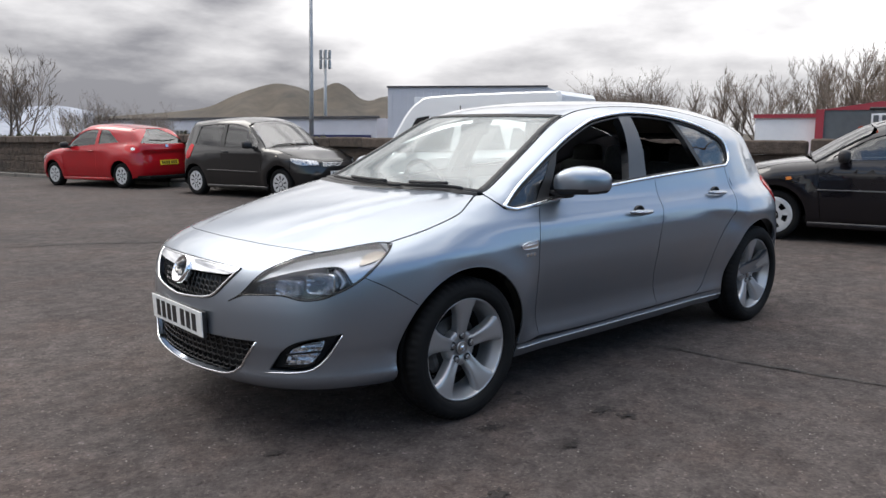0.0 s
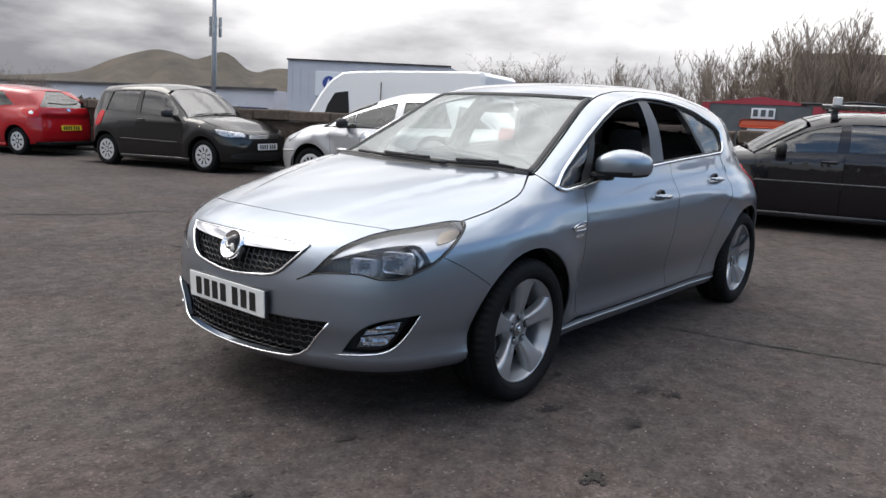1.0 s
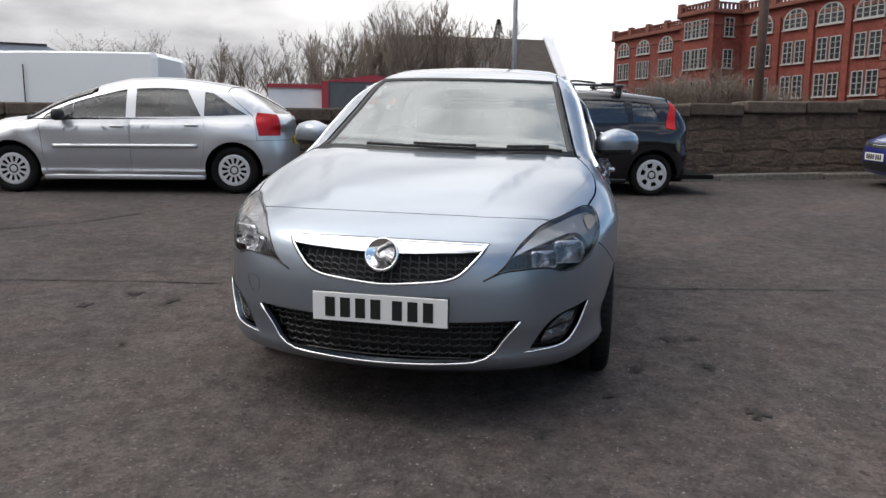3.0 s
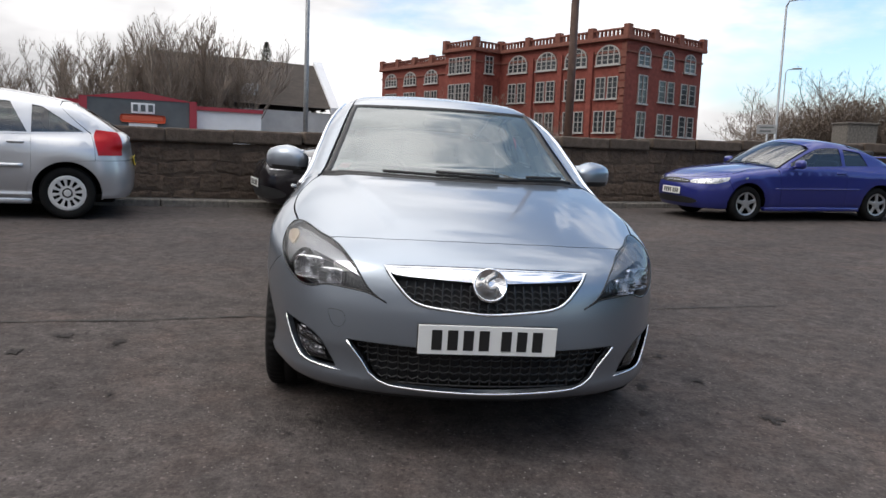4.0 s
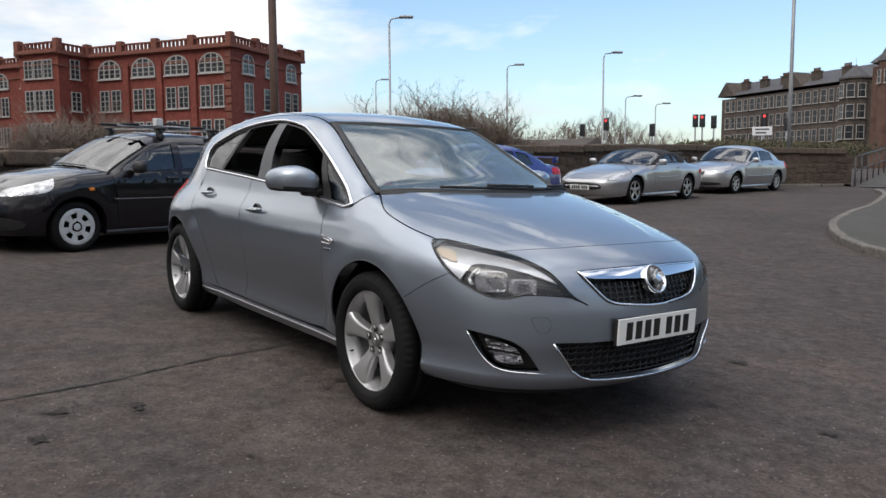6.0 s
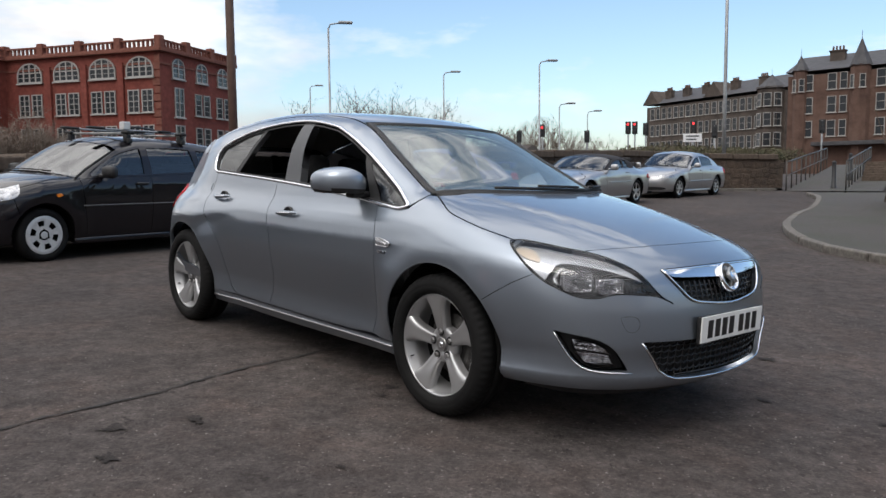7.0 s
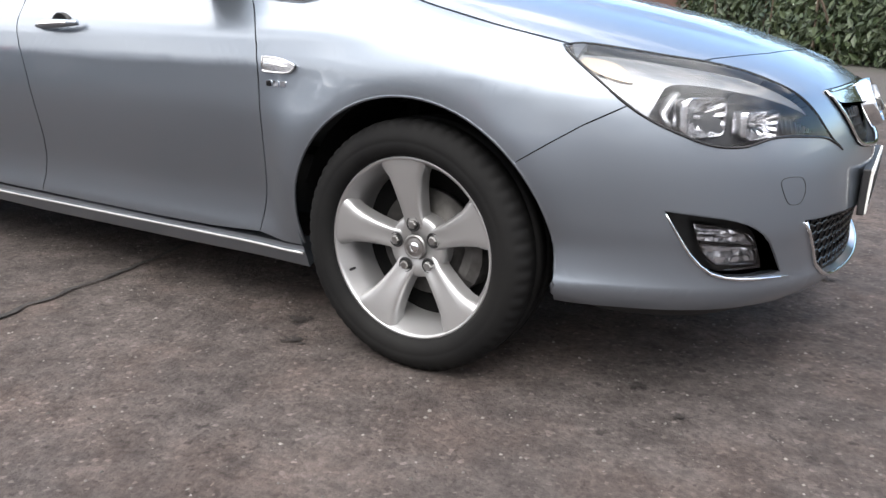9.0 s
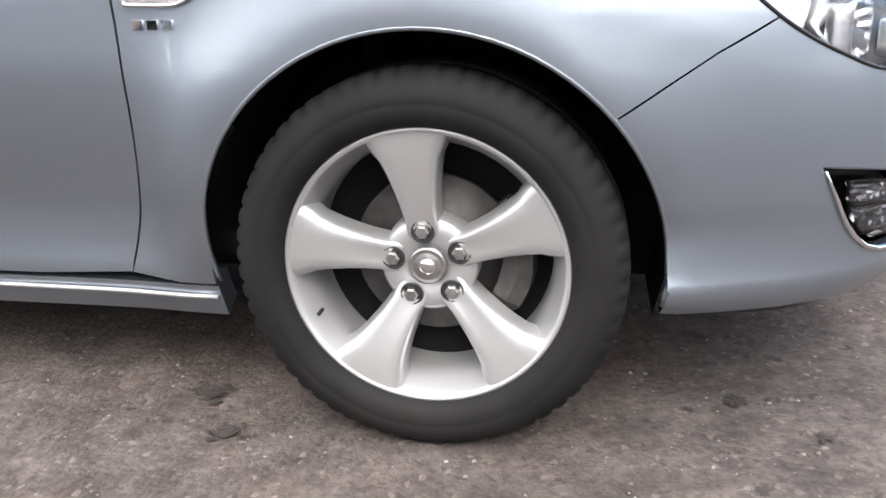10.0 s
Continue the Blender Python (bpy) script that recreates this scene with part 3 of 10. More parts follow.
def simple_wheel(parent, x, y, radius, width, rim, spokes, rim_mat, name="wheel"):
    """A tyre with a rounded shoulder and a rim of spokes, axle along y; side = sign of y faces out."""
    sg = 1 if y > 0 else -1
    w = new(name)
    w.parent = parent
    w.matrix_basis = pose(x, y, radius) @ (Matrix.Identity(4) if sg > 0 else pose(0, 0, 0, 0, 0, 180))
    hw = width / 2
    prof = [(rim, -hw * 0.75), (rim + 0.01, -hw * 0.92), (radius - 0.05, -hw), (radius - 0.012, -hw * 0.86), (radius, -hw * 0.6), (radius, hw * 0.6), (radius - 0.012, hw * 0.86), (radius - 0.05, hw), (rim + 0.01, hw * 0.92), (rim, hw * 0.8)]
    part("tyre", mesh_of("tyre", *lathe(prof, 40), M["rubber"], True), None, w)
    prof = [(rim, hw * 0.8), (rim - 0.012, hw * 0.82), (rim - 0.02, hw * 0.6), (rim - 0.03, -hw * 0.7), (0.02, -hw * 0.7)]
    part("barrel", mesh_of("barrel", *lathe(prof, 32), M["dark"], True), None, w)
    bm = bmesh.new()
    vs, fs = lathe([(rim + 0.002, hw * 0.80), (rim - 0.004, hw * 0.9), (rim - 0.022, hw * 0.84), (rim - 0.026, hw * 0.6)], 40)
    vv = [bm.verts.new(v) for v in vs]
    for f in fs:
        bm.faces.new([vv[i] for i in f])
    n, wide = spokes
    for k in range(n):
        a = 2 * math.pi * k / n + math.pi / 2
        m = Matrix.Rotation(-a, 4, "Y")
        bm_box(bm, ((rim - 0.01) / 2 + 0.02, hw * 0.72, 0), (rim - 0.03, 0.022, wide), 0.006, m)
    vs, fs = lathe([(0.0, hw * 0.84), (0.05, hw * 0.84), (0.07, hw * 0.78), (0.07, hw * 0.6)], 20)
    vv = [bm.verts.new(v) for v in vs]
    for f in fs:
        bm.faces.new([vv[i] for i in f])
    part("rim", bm, rim_mat, w, smooth=False)
    return w


def mirrored(name, F, outline, plane, mat, root, label="", **kw):
    P, f, N = panel(F, outline, plane, **kw)
    part(name, mesh_of(name, P, f, mat, True, N), mat, root, label)
    part(name, mesh_of(name, np.asarray(P) * [1, -1, 1], [q[::-1] for q in f], mat, True, np.asarray(N) * [1, -1, 1]), mat, root, label)


def seat(root, x, y, s=1.0, z=0.30):
    st = new("seat")
    st.parent = root
    st.matrix_basis = pose(x, y, z)
    bm = bmesh.new()
    bm_box(bm, (0.0, 0, 0.14), (0.50, 0.50, 0.18), 0.05)
    part("cushion", bm, M["seat"], st, smooth=True)
    bm = bmesh.new()
    bm_box(bm, (0, 0, 0.33), (0.13, 0.48, 0.62), 0.05)
    bmesh.ops.transform(bm, matrix=pose(-0.26, 0, 0.1, 0, -16, 0), verts=bm.verts[:])
    part("backrest", bm, M["seat"], st, smooth=True)
    bm = bmesh.new()
    bm_box(bm, (0, 0, 0.77), (0.10, 0.27, 0.19), 0.045)
    bmesh.ops.transform(bm, matrix=pose(-0.26, 0, 0.1, 0, -16, 0), verts=bm.verts[:])
    part("headrest", bm, M["seat"], st, smooth=True)
    return st


def steering_wheel(root, x, y, z):
    pts = [(0, 0.185 * math.cos(a), 0.185 * math.sin(a)) for a in np.linspace(0, 2 * math.pi, 33)[:-1]]
    vs, fs = tube(pts, 0.016, 8, True)
    bm = bmesh.new()
    vv = [bm.verts.new(v) for v in vs]
    for f in fs:
        bm.faces.new([vv[i] for i in f])
    bm_box(bm, (0.02, 0, 0), (0.04, 0.36, 0.05), 0.01)
    bm_box(bm, (0.02, 0, -0.08), (0.04, 0.05, 0.18), 0.01)
    bm_box(bm, (0.02, 0, 0), (0.05, 0.15, 0.13), 0.02)
    part("steering_wheel", bm, M["black"], root, m=pose(x, y, z, 0, 22, 0), smooth=True)


def interior(root, s, F, dash_x, belt, roomy=True):
    w = float(s["wide"](0.0)) - 0.12
    bm = bmesh.new()
    bm_box(bm, (dash_x - 0.12, 0, belt - 0.18), (0.55, 2 * w - 0.04, 0.32), 0.08)
    part("dashboard", bm, M["black"], root, smooth=True)
    bm = bmesh.new()
    bm_box(bm, (dash_x - 1.5, 0, 0.26), (3.1, 2 * w, 0.06), 0.01)
    part("cabin_floor", bm, M["dark"], root)
    sx = dash_x - 0.95
    for y in (0.36, -0.36):
        seat(root, sx, y)
    bm = bmesh.new()
    bm_box(bm, (sx - 0.85, 0, 0.46), (0.5, 2 * w - 0.14, 0.18), 0.05)
    bm_box(bm, (sx - 1.16, 0, 0.78), (0.14, 2 * w - 0.14, 0.6), 0.05)
    part("rear_seat", bm, M["seat"], root, smooth=True)
    for y in (0.42, -0.42):
        part("rear_headrest", box((sx - 1.2, y, 1.13), (0.09, 0.25, 0.15), 0.04), M["seat"], root, smooth=True)
    steering_wheel(root, dash_x - 0.42, -0.36, belt - 0.05)


def bars_plate(root, m, yellow=False, name="number_plate"):
    """A plate with plain dark bars for its characters; m puts its face along +x."""
    bm = box((0, 0, 0), (0.007, 0.52, 0.111), 0.002)
    p = part(name, bm, M["plate_yellow" if yellow else "plate_white"], root, m=m)
    x = -0.213
    for k in range(7):
        part("character_bar", box((0.0045, x + 0.022, 0), (0.002, 0.038, 0.076)), M["ink"], p)
        x += 0.059 if k != 3 else 0.083
    return p


def hub_cap(root, ax, y, radius, rim, slots, mat, name="wheel"):
    """A steel wheel under a plastic cover: a dished disc with slots near its edge."""
    w = simple_wheel(root, ax, y, radius, 0.19, rim, (3, 0.03), M["dark"], name)
    hw = 0.095
    bm = bmesh.new()
    n, r0, r1, share = slots
    seg = 6
    rings = [(0.0, 0.86), (0.035, 0.86), (0.05, 0.80), (r0 - 0.02, 0.86), (r0, 0.84), (r1, 0.86), (rim - 0.006, 0.93), (rim + 0.006, 0.86)]
    tot = n * seg
    vv = [[bm.verts.new((r * math.cos(2 * math.pi * k / tot), hw * o, r * math.sin(2 * math.pi * k / tot))) for k in range(tot)] for r, o in rings[1:]]
    c = bm.verts.new((0, hw * 0.86, 0))
    for k in range(tot):
        k2 = (k + 1) % tot
        bm.faces.new((c, vv[0][k], vv[0][k2]))
        for j in range(len(vv) - 1):
            if j == 3 and (k % seg) < round(seg * share):
                continue
            bm.faces.new((vv[j][k], vv[j + 1][k], vv[j + 1][k2], vv[j][k2]))
    bmesh.ops.recalc_face_normals(bm, faces=bm.faces[:])
    part("hub_cap", bm, mat, w, "silver plastic wheel cover", smooth=True)
    return w


def build_car(name, s, m, label, paint):
    root = thing(name, label, "car", m, "cars parked along the wall")
    F = car_field(s)
    n, t, a, h = s["n"], s["t"], s["front_axle"], s["h"]
    fx, rx, ar, sill, azc = a, -a, s["arch"], s["sill"], s["radius"]
    st = s.get("step", 0.08)
    cf, cr = n - 0.9, min(-a + 0.12, t + 0.85)
    ring_of = ring_chart(cf, cr)
    umf, umr = cf + RING_R * math.pi / 2, cr - RING_R * math.pi / 2
    kw = dict(step=st, gap=0.003, flange=0.012)
    flush = dict(step=st, gap=0.0004, flange=0.008)
    belt, hz = s["belt"], s["hood_edge"]
    d0, d1, d2 = s["doors"]
    lean = 0.07
    three = s.get("deck") is not None
    roof_mat, frame_mat = s.get("roof_mat", paint), s.get("frame_mat", paint)

    def S(pts):
        return ring_of(on_body(F, pts, "side")[0])

    def f_at(phi):
        return umf - RING_R * radians(phi)

    def r_at(phi):
        return umr + RING_R * radians(phi)

    def line(p, q, k=8):
        return [(p[0] + (q[0] - p[0]) * i / (k - 1), p[1] + (q[1] - p[1]) * i / (k - 1)) for i in range(k)]

    def arcpts(ax, r, a0, a1, k=14):
        return arch(ax, azc, r, a0, a1, k)

    def cat(*lists):
        out = []
        for l in lists:
            for p in l:
                p = (float(p[0]), float(p[1]))
                if not out or math.hypot(p[0] - out[-1][0], p[1] - out[-1][1]) > 0.004:
                    out.append(p)
        if math.hypot(out[0][0] - out[-1][0], out[0][1] - out[-1][1]) < 0.004:
            out.pop()
        return np.array(out)

    def both(nm, outline, plane, mat, label="", **k):
        mirrored(nm, F, outline, plane, mat, root, label, **k)

    ang = math.degrees(math.asin((azc - sill) / ar))
    split = s.get("split", 38)  # arch angle at which wing and bumper part
    u1 = f_at(s.get("wing_end", 62))
    foot_u = s["foot_side"]
    zb = s.get("bumper_r", 0.62)
    xt = s["end"][0]
    # the line where the roof turns into the side
    ye = s["w"] - 0.2
    bowv, rcr = s.get("bow", 0.14) * (ye / 0.7) ** 2, s.get("rcrown", 0.05) * (ye / 0.6) ** 2
    xe = s.get("cant_end", xt)

    def cant_z(x):
        return np.asarray(s["roof"](np.asarray(x) + bowv)) - rcr - s.get("cant_drop", 0.04)

    cx = np.linspace(foot_u, xe, 36)
    cz = np.maximum(cant_z(cx), belt(cx) + 0.004)
    cant = np.stack([cx, cz], 1)
    # front wing
    fe = (u1, float(hz(u1)))
    asp = S([(fx + ar * math.cos(radians(split)), azc + ar * math.sin(radians(split)))])[0]
    wing = cat(S(line((d0, sill), (d0 + lean, float(belt(d0 + lean))))), [(u, float(hz(u))) for u in np.linspace(max(foot_u, d0 + lean) + 0.03, u1, 14)], line(fe, asp, 7),
               S(arcpts(fx, ar, split, 180 + ang)), S([(fx - ar * math.cos(radians(ang)) - 0.01, sill)]))
    both("front_wing", wing, "ring", paint, **kw)
    # doors
    ra = ar + s.get("arch_gap", 0.05)

    def back_edge(b, z0, z1, k=14):
        out = []
        for zz in np.linspace(z0, z1, k):
            xq, dz = b, zz - azc
            if abs(dz) < ra:
                xq = max(b, rx + math.sqrt(ra * ra - dz * dz))
            out.append((xq, zz))
        return out

    edges = [d0] + ([d1] if d1 is not None else []) + [d2]
    for k in range(len(edges) - 1):
        p, b = edges[k], edges[k + 1]
        la, last = (lean if k == 0 else 0.0), k == len(edges) - 2
        ed = back_edge(b, float(belt(b)), sill) if last else line((b, float(belt(b))), (b, sill))
        poly = cat(line((p, sill), (p + la, float(belt(p + la)))), [(x, float(belt(x))) for x in np.linspace(p + la, b, 9)], ed)
        both(("front_door", "rear_door")[k], poly, "side", paint, **kw)
        hx = b + 0.15
        P, N = on_body(F, [(hx, float(belt(hx)) - s.get("handle_drop", 0.10))], "side", 0.016)
        for sg in (1, -1):
            part("door_handle", box((0, 0, 0), (0.17, 0.024, 0.03), 0.01), s.get("handle_mat", paint), root, m=pose(P[0][0], sg * P[0][1], P[0][2]), smooth=True)
    # rear wing
    tb = s.get("tail_phi", 58)
    zt = float(belt(t + 0.3))
    shut = [(r_at(tb), zb + 0.002), (r_at(tb), zb + 0.12), (r_at(tb), zt - 0.02)]
    if three:
        dk = s["deck"]
        deck_u = np.linspace(xe, r_at(tb), 14)
        deck = [(u, float(dk(u))) for u in deck_u]
        top = deck
        shut[-1] = (r_at(tb), float(dk(r_at(tb))) - 0.003)
        top = deck[:-1]
        beltrun = [(x, float(belt(x))) for x in np.linspace(d2, xe, 5)[:-1]]
    else:
        top = []
        beltrun = [(u, float(belt(max(u, t)))) for u in np.linspace(d2, r_at(tb), 9)]
        shut = shut[:-1]
    ab = (azc - zb) / ar
    aa = 180 - math.degrees(math.asin((zb - azc) / ar)) if zb - azc < ar else 90
    arc = S(arcpts(rx, ar, aa, -ang))
    rw = cat(beltrun, top, shut[::-1], line((r_at(tb), zb), tuple(arc[0]), 6), arc, S([(rx + ar * math.cos(radians(ang)) + 0.01, sill)]), S(back_edge(d2, sill, float(belt(d2)))))
    both("rear_wing", rw, "ring", paint, **flush)
    # window frames on each side, with the windows cut through
    wins = []
    low, upm = s.get("sill_in", 0.022), s.get("rail", 0.045)
    for wname, xf, rb, rt, gm in s["windows"]:
        xs_ = np.linspace(rt, xf, 22)
        tz = cant_z(xs_) - upm
        topl = [(x, z) for x, z in zip(xs_, tz) if z > float(belt(x)) + low + 0.035]
        bot = [(x, float(belt(x)) + low) for x in np.linspace(min(xf, topl[-1][0] + 0.03), rb, 8)]
        wins.append((wname, cat(topl, bot), gm))
    beltf = [(x, float(belt(x))) for x in np.linspace(foot_u, xe if three else t + 0.02, 24)]
    if three:
        fr = cat(beltf, cant[::-1])
        both("side_frame", fr, "side", frame_mat, step=st, gap=0.0004, flange=0.008, holes=[w[1][::-1] for w in wins])
    else:
        beltr = cat([(x, float(belt(x))) for x in np.linspace(foot_u, cr, 18)], [(u, float(belt(max(u, t)))) for u in np.linspace(cr, r_at(tb), 7)])
        ce = S([tuple(cant[-1])])[0]
        fr = cat(beltr, line(tuple(beltr[-1]), tuple(ce), 7), S(cant[::-1]))
        both("side_frame", fr, "ring", frame_mat, step=st, gap=0.0004, flange=0.008, holes=[S(w[1][::-1]) for w in wins])
    for wname, o, gm in wins:
        both(wname, o, "side", M[gm], step=0.16, gap=-0.004, lift=-0.010, flange=0)
    if s.get("chrome_line"):
        for sg in (1, -1):
            P, _ = on_body(F, [(x, float(belt(x)) + 0.008) for x in np.linspace(wins[0][1][:, 0].max() + 0.02, wins[-1][1][:, 0].min(), 20)], "side", 0.003)
            part("belt_strip", mesh_of("belt_strip", *tube(P * [1, sg, 1], 0.008, 6), M[s["chrome_line"]], True), None, root)
    # roof and windscreen
    cP, _ = on_body(F, cant, "side")
    xa, xb = s["foot"][0], s["head_x"]
    r = cP[(cP[:, 0] <= xb) & (cP[:, 0] >= xt - 0.001)]
    half = [(p[0], p[1] + 0.002) for p in r]
    yf, yr = half[0][1], half[-1][1]
    headc = [(half[0][0] + s.get("bow", 0.14) * 0.75 * (1 - (q / yf) ** 2), q) for q in np.linspace(-yf, yf, 10)[1:-1]]
    tailc = [(half[-1][0] - s.get("tail_bow", 0.05) * (1 - (q / yr) ** 2), q) for q in np.linspace(yr, -yr, 10)[1:-1]]
    panel_part("roof", F, np.array(half + tailc + [(p[0], -p[1]) for p in half[::-1]] + headc), "top", roof_mat, root, step=st, gap=0.0005, flange=0.01)
    r = cP[cP[:, 0] >= xb]
    half = [(p[0], p[1] - 0.004) for p in r]
    yq = half[0][1]
    footc = [(half[0][0] + (xa - half[0][0]) * (1 - (q / yq) ** 2), q) for q in np.linspace(-yq, yq, 12)[1:-1]]
    panel_part("windscreen", F, np.array(half + headc[::-1] + [(p[0], -p[1]) for p in half[::-1]] + footc), "top", M["glass"], root, step=st * 1.4, gap=0.012, lift=-0.003, flange=0)
    P, _ = on_body(F, np.array(half), "top", 0.004)
    for sg in (1, -1):
        part("screen_seal", mesh_of("screen_seal", *tube(P * [1, sg, 1], 0.012, 6), M["black"], True), None, root)
    for y0 in (0.42, -0.1):
        P, _ = on_body(F, [(half[0][0] + (xa - half[0][0]) * (1 - (q / yq) ** 2) - 0.03, q) for q in np.linspace(y0, y0 - 0.5, 6)], "top", 0.012)
        part("wiper", mesh_of("wiper", *tube(P, 0.008, 6), M["black"], True), None, root)
    # bonnet
    hu = np.linspace(max(foot_u, d0 + lean) + 0.03, umf, 22)
    hp, _ = on_body(F, np.stack([hu, hz(hu)], 1), "ring")
    hh = [(p[0], p[1]) for p in hp]
    y0 = hh[0][1]
    backc = [(hh[0][0] + (xa + 0.03 - hh[0][0]) * (1 - (q / y0) ** 2), q) for q in np.linspace(-y0, y0, 12)[1:-1]]
    panel_part("bonnet", F, np.array(hh + [(p[0], -p[1]) for p in hh[-2::-1]] + backc), "top", paint, root, step=st, gap=0.003, flange=0.02)
    part("scuttle", box((xa - 0.12, 0, float(s["hood"](xa)) - 0.1), (0.3, 1.2, 0.08), 0.03), M["black"], root)
    # front bumper, wrapping round to both arches
    chin = s.get("chin", 0.2)
    arc = S(arcpts(fx, ar, split, -ang))
    hl = cat([(u, float(hz(u))) for u in np.linspace(umf, u1, 12)], line(fe, asp, 7), arc, [(q, chin) for q in np.linspace(arc[-1][0] + 0.02, umf, 12)])
    hl = hl[np.abs(hl[:, 0] - umf) > 1e-6]
    rev = np.stack([2 * umf - hl[::-1, 0], hl[::-1, 1]], 1)
    bump = np.vstack([[(umf, float(hz(umf)))], hl, [(umf, chin)], rev])
    panel_part("front_bumper", F, bump, "ring", s.get("bumper_mat", paint), root, step=st, gap=0.002, flange=0.02)
    # tail
    if three:
        rP = cP[cP[:, 0] <= xt + 0.001]
        half = [(p[0], p[1] - 0.006) for p in rP]
        ye2 = half[-1][1]
        endc = [(half[-1][0] - 0.10 * (1 - (q / ye2) ** 2), q) for q in np.linspace(ye2, -ye2, 10)[1:-1]]
        rear_win = half + endc + [(p[0], -p[1]) for p in half[::-1]] + tailc[::-1]
        panel_part("rear_window", F, np.array(rear_win), "top", s.get("rear_mat", M["tinted"]), root, step=st * 1.4, gap=0.01, lift=-0.003, flange=0)
        dP, _ = on_body(F, deck, "ring")
        dh = [(p[0], p[1]) for p in dP]
        zr = float(dk(r_at(tb)))
        tp, _ = on_body(F, [(u, zr + s.get("lip", 0.02) * math.cos((u - umr) / (r_at(tb) - umr) * math.pi / 2)) for u in np.linspace(r_at(tb), umr, 9)], "ring")
        edge = [(p[0], p[1]) for p in tp]
        lid = dh[:-1] + edge + [(p[0], -p[1]) for p in edge[-2::-1]] + [(p[0], -p[1]) for p in dh[-2::-1]] + [(q[0] - 0.02, q[1]) for q in endc[::-1]]
        panel_part("boot_lid", F, np.array(lid), "top", paint, root, step=st, gap=0.003, flange=0.015)
        tt = ring_of(tp)
    else:
        rP = np.array([(half_[0], half_[1]) for half_ in [(p[0], p[1]) for p in cP[(cP[:, 0] <= xb) & (cP[:, 0] >= xt - 0.001)]][-1:]])
        edge, _ = on_body(F, np.array([tuple(rP[0])] + tailc[:4]), "top")
        tt = np.vstack([ring_of(edge), [(umr, float(edge[-1][2]) + 0.005)]])
        tt[:, 1] -= 0.004
    sideline = line((r_at(tb), zb), (r_at(tb), float(belt(t + 0.3)) if not three else tt[0][1] - 0.004), 5)
    lh = cat(sideline, line(sideline[-1], tuple(tt[0]), 7) if not three else [], tt[1:-1])
    botz = [(q, zb) for q in np.linspace(r_at(tb), umr, 7)[1:-1]]
    mir = lambda L: [(2 * umr - q[0], q[1]) for q in L][::-1]
    gate = cat(lh, [tt[-1]], mir(lh), mir(botz)[::1], [(umr, zb)], botz[::-1])
    holes = []
    if not three and s.get("rear_glass"):
        pb, pt, z0, z1 = s["rear_glass"]
        g = [(r_at(pb), z0), (r_at(pb), z0), (r_at((pb + pt) / 2 + 1), (z0 + z1) / 2), (r_at(pt), z1), (r_at(pt), z1), (umr, z1 + 0.02)]
        g = g + [(2 * umr - q[0], q[1]) for q in g[-2::-1]] + [(umr, z0 - 0.02)]
        go = smooth_line(g, 0.08)
        holes = [go[::-1]]
        panel_part("rear_window", F, go, "ring", M["tinted"], root, step=0.12, gap=-0.004, lift=-0.006, flange=0)
    panel_part("tailgate" if not three else "tail_panel", F, gate, "ring", paint, root, step=st, gap=0.003, flange=0.02, holes=holes)
    arc = S(arcpts(rx, ar, aa, 180 + ang))
    bh = cat([(q, zb) for q in np.linspace(umr, r_at(tb), 8)], line((r_at(tb), zb), tuple(arc[0]), 6), arc, [(q, sill + 0.02) for q in np.linspace(arc[-1][0] - 0.02, umr, 10)])
    bh = bh[np.abs(bh[:, 0] - umr) > 1e-6]
    rev = np.stack([2 * umr - bh[::-1, 0], bh[::-1, 1]], 1)
    panel_part("rear_bumper", F, np.vstack([[(umr, zb)], bh, [(umr, sill + 0.02)], rev]), "ring", s.get("bumper_mat", paint), root, step=st, gap=0.002, flange=0.02)
    # lamps, grilles and other pieces laid on the skin; (angle off the nose or tail, height)
    for lname, where, out, mat, sym, lift in s.get("pieces", ()):
        at = f_at if where == "front" else r_at
        o = smooth_line([(at(p), z) for p, z in out], 0.03)
        if sym:
            both(lname, o, "ring", M[mat], step=0.05, gap=0, lift=lift, flange=0.03)
        else:
            panel_part(lname, F, o, "ring", M[mat], root, step=0.06, gap=0, lift=lift, flange=0.03)
    for lname, where, out, rad, mat in s.get("strips", ()):
        at = {"front": f_at, "rear": r_at, "side": lambda v: v}[where]
        P, _ = on_body(F, smooth_line([(at(p), z) for p, z in out], 0.06, False), "ring", rad * 0.4)
        for sg in (1, -1):
            part(lname, mesh_of(lname, *tube(P * [1, sg, 1], rad, 6), M[mat], True), None, root)
            if where != "side" and min(abs(p) for p, z in out) < 1 and out[0][0] * out[-1][0] < 0:
                break
    # sills, floor, arches
    ww = s["w"]
    part("underbody", box((0, 0, 0.24), (2 * a + 1.0, 2 * ww - 0.3, 0.10), 0.04), M["dark"], root)
    for sg in (1, -1):
        part("sill", box((0, sg * (ww - 0.09), sill - 0.015), (2 * (a - ar) - 0.02, 0.1, 0.07), 0.02), paint, root, smooth=True)
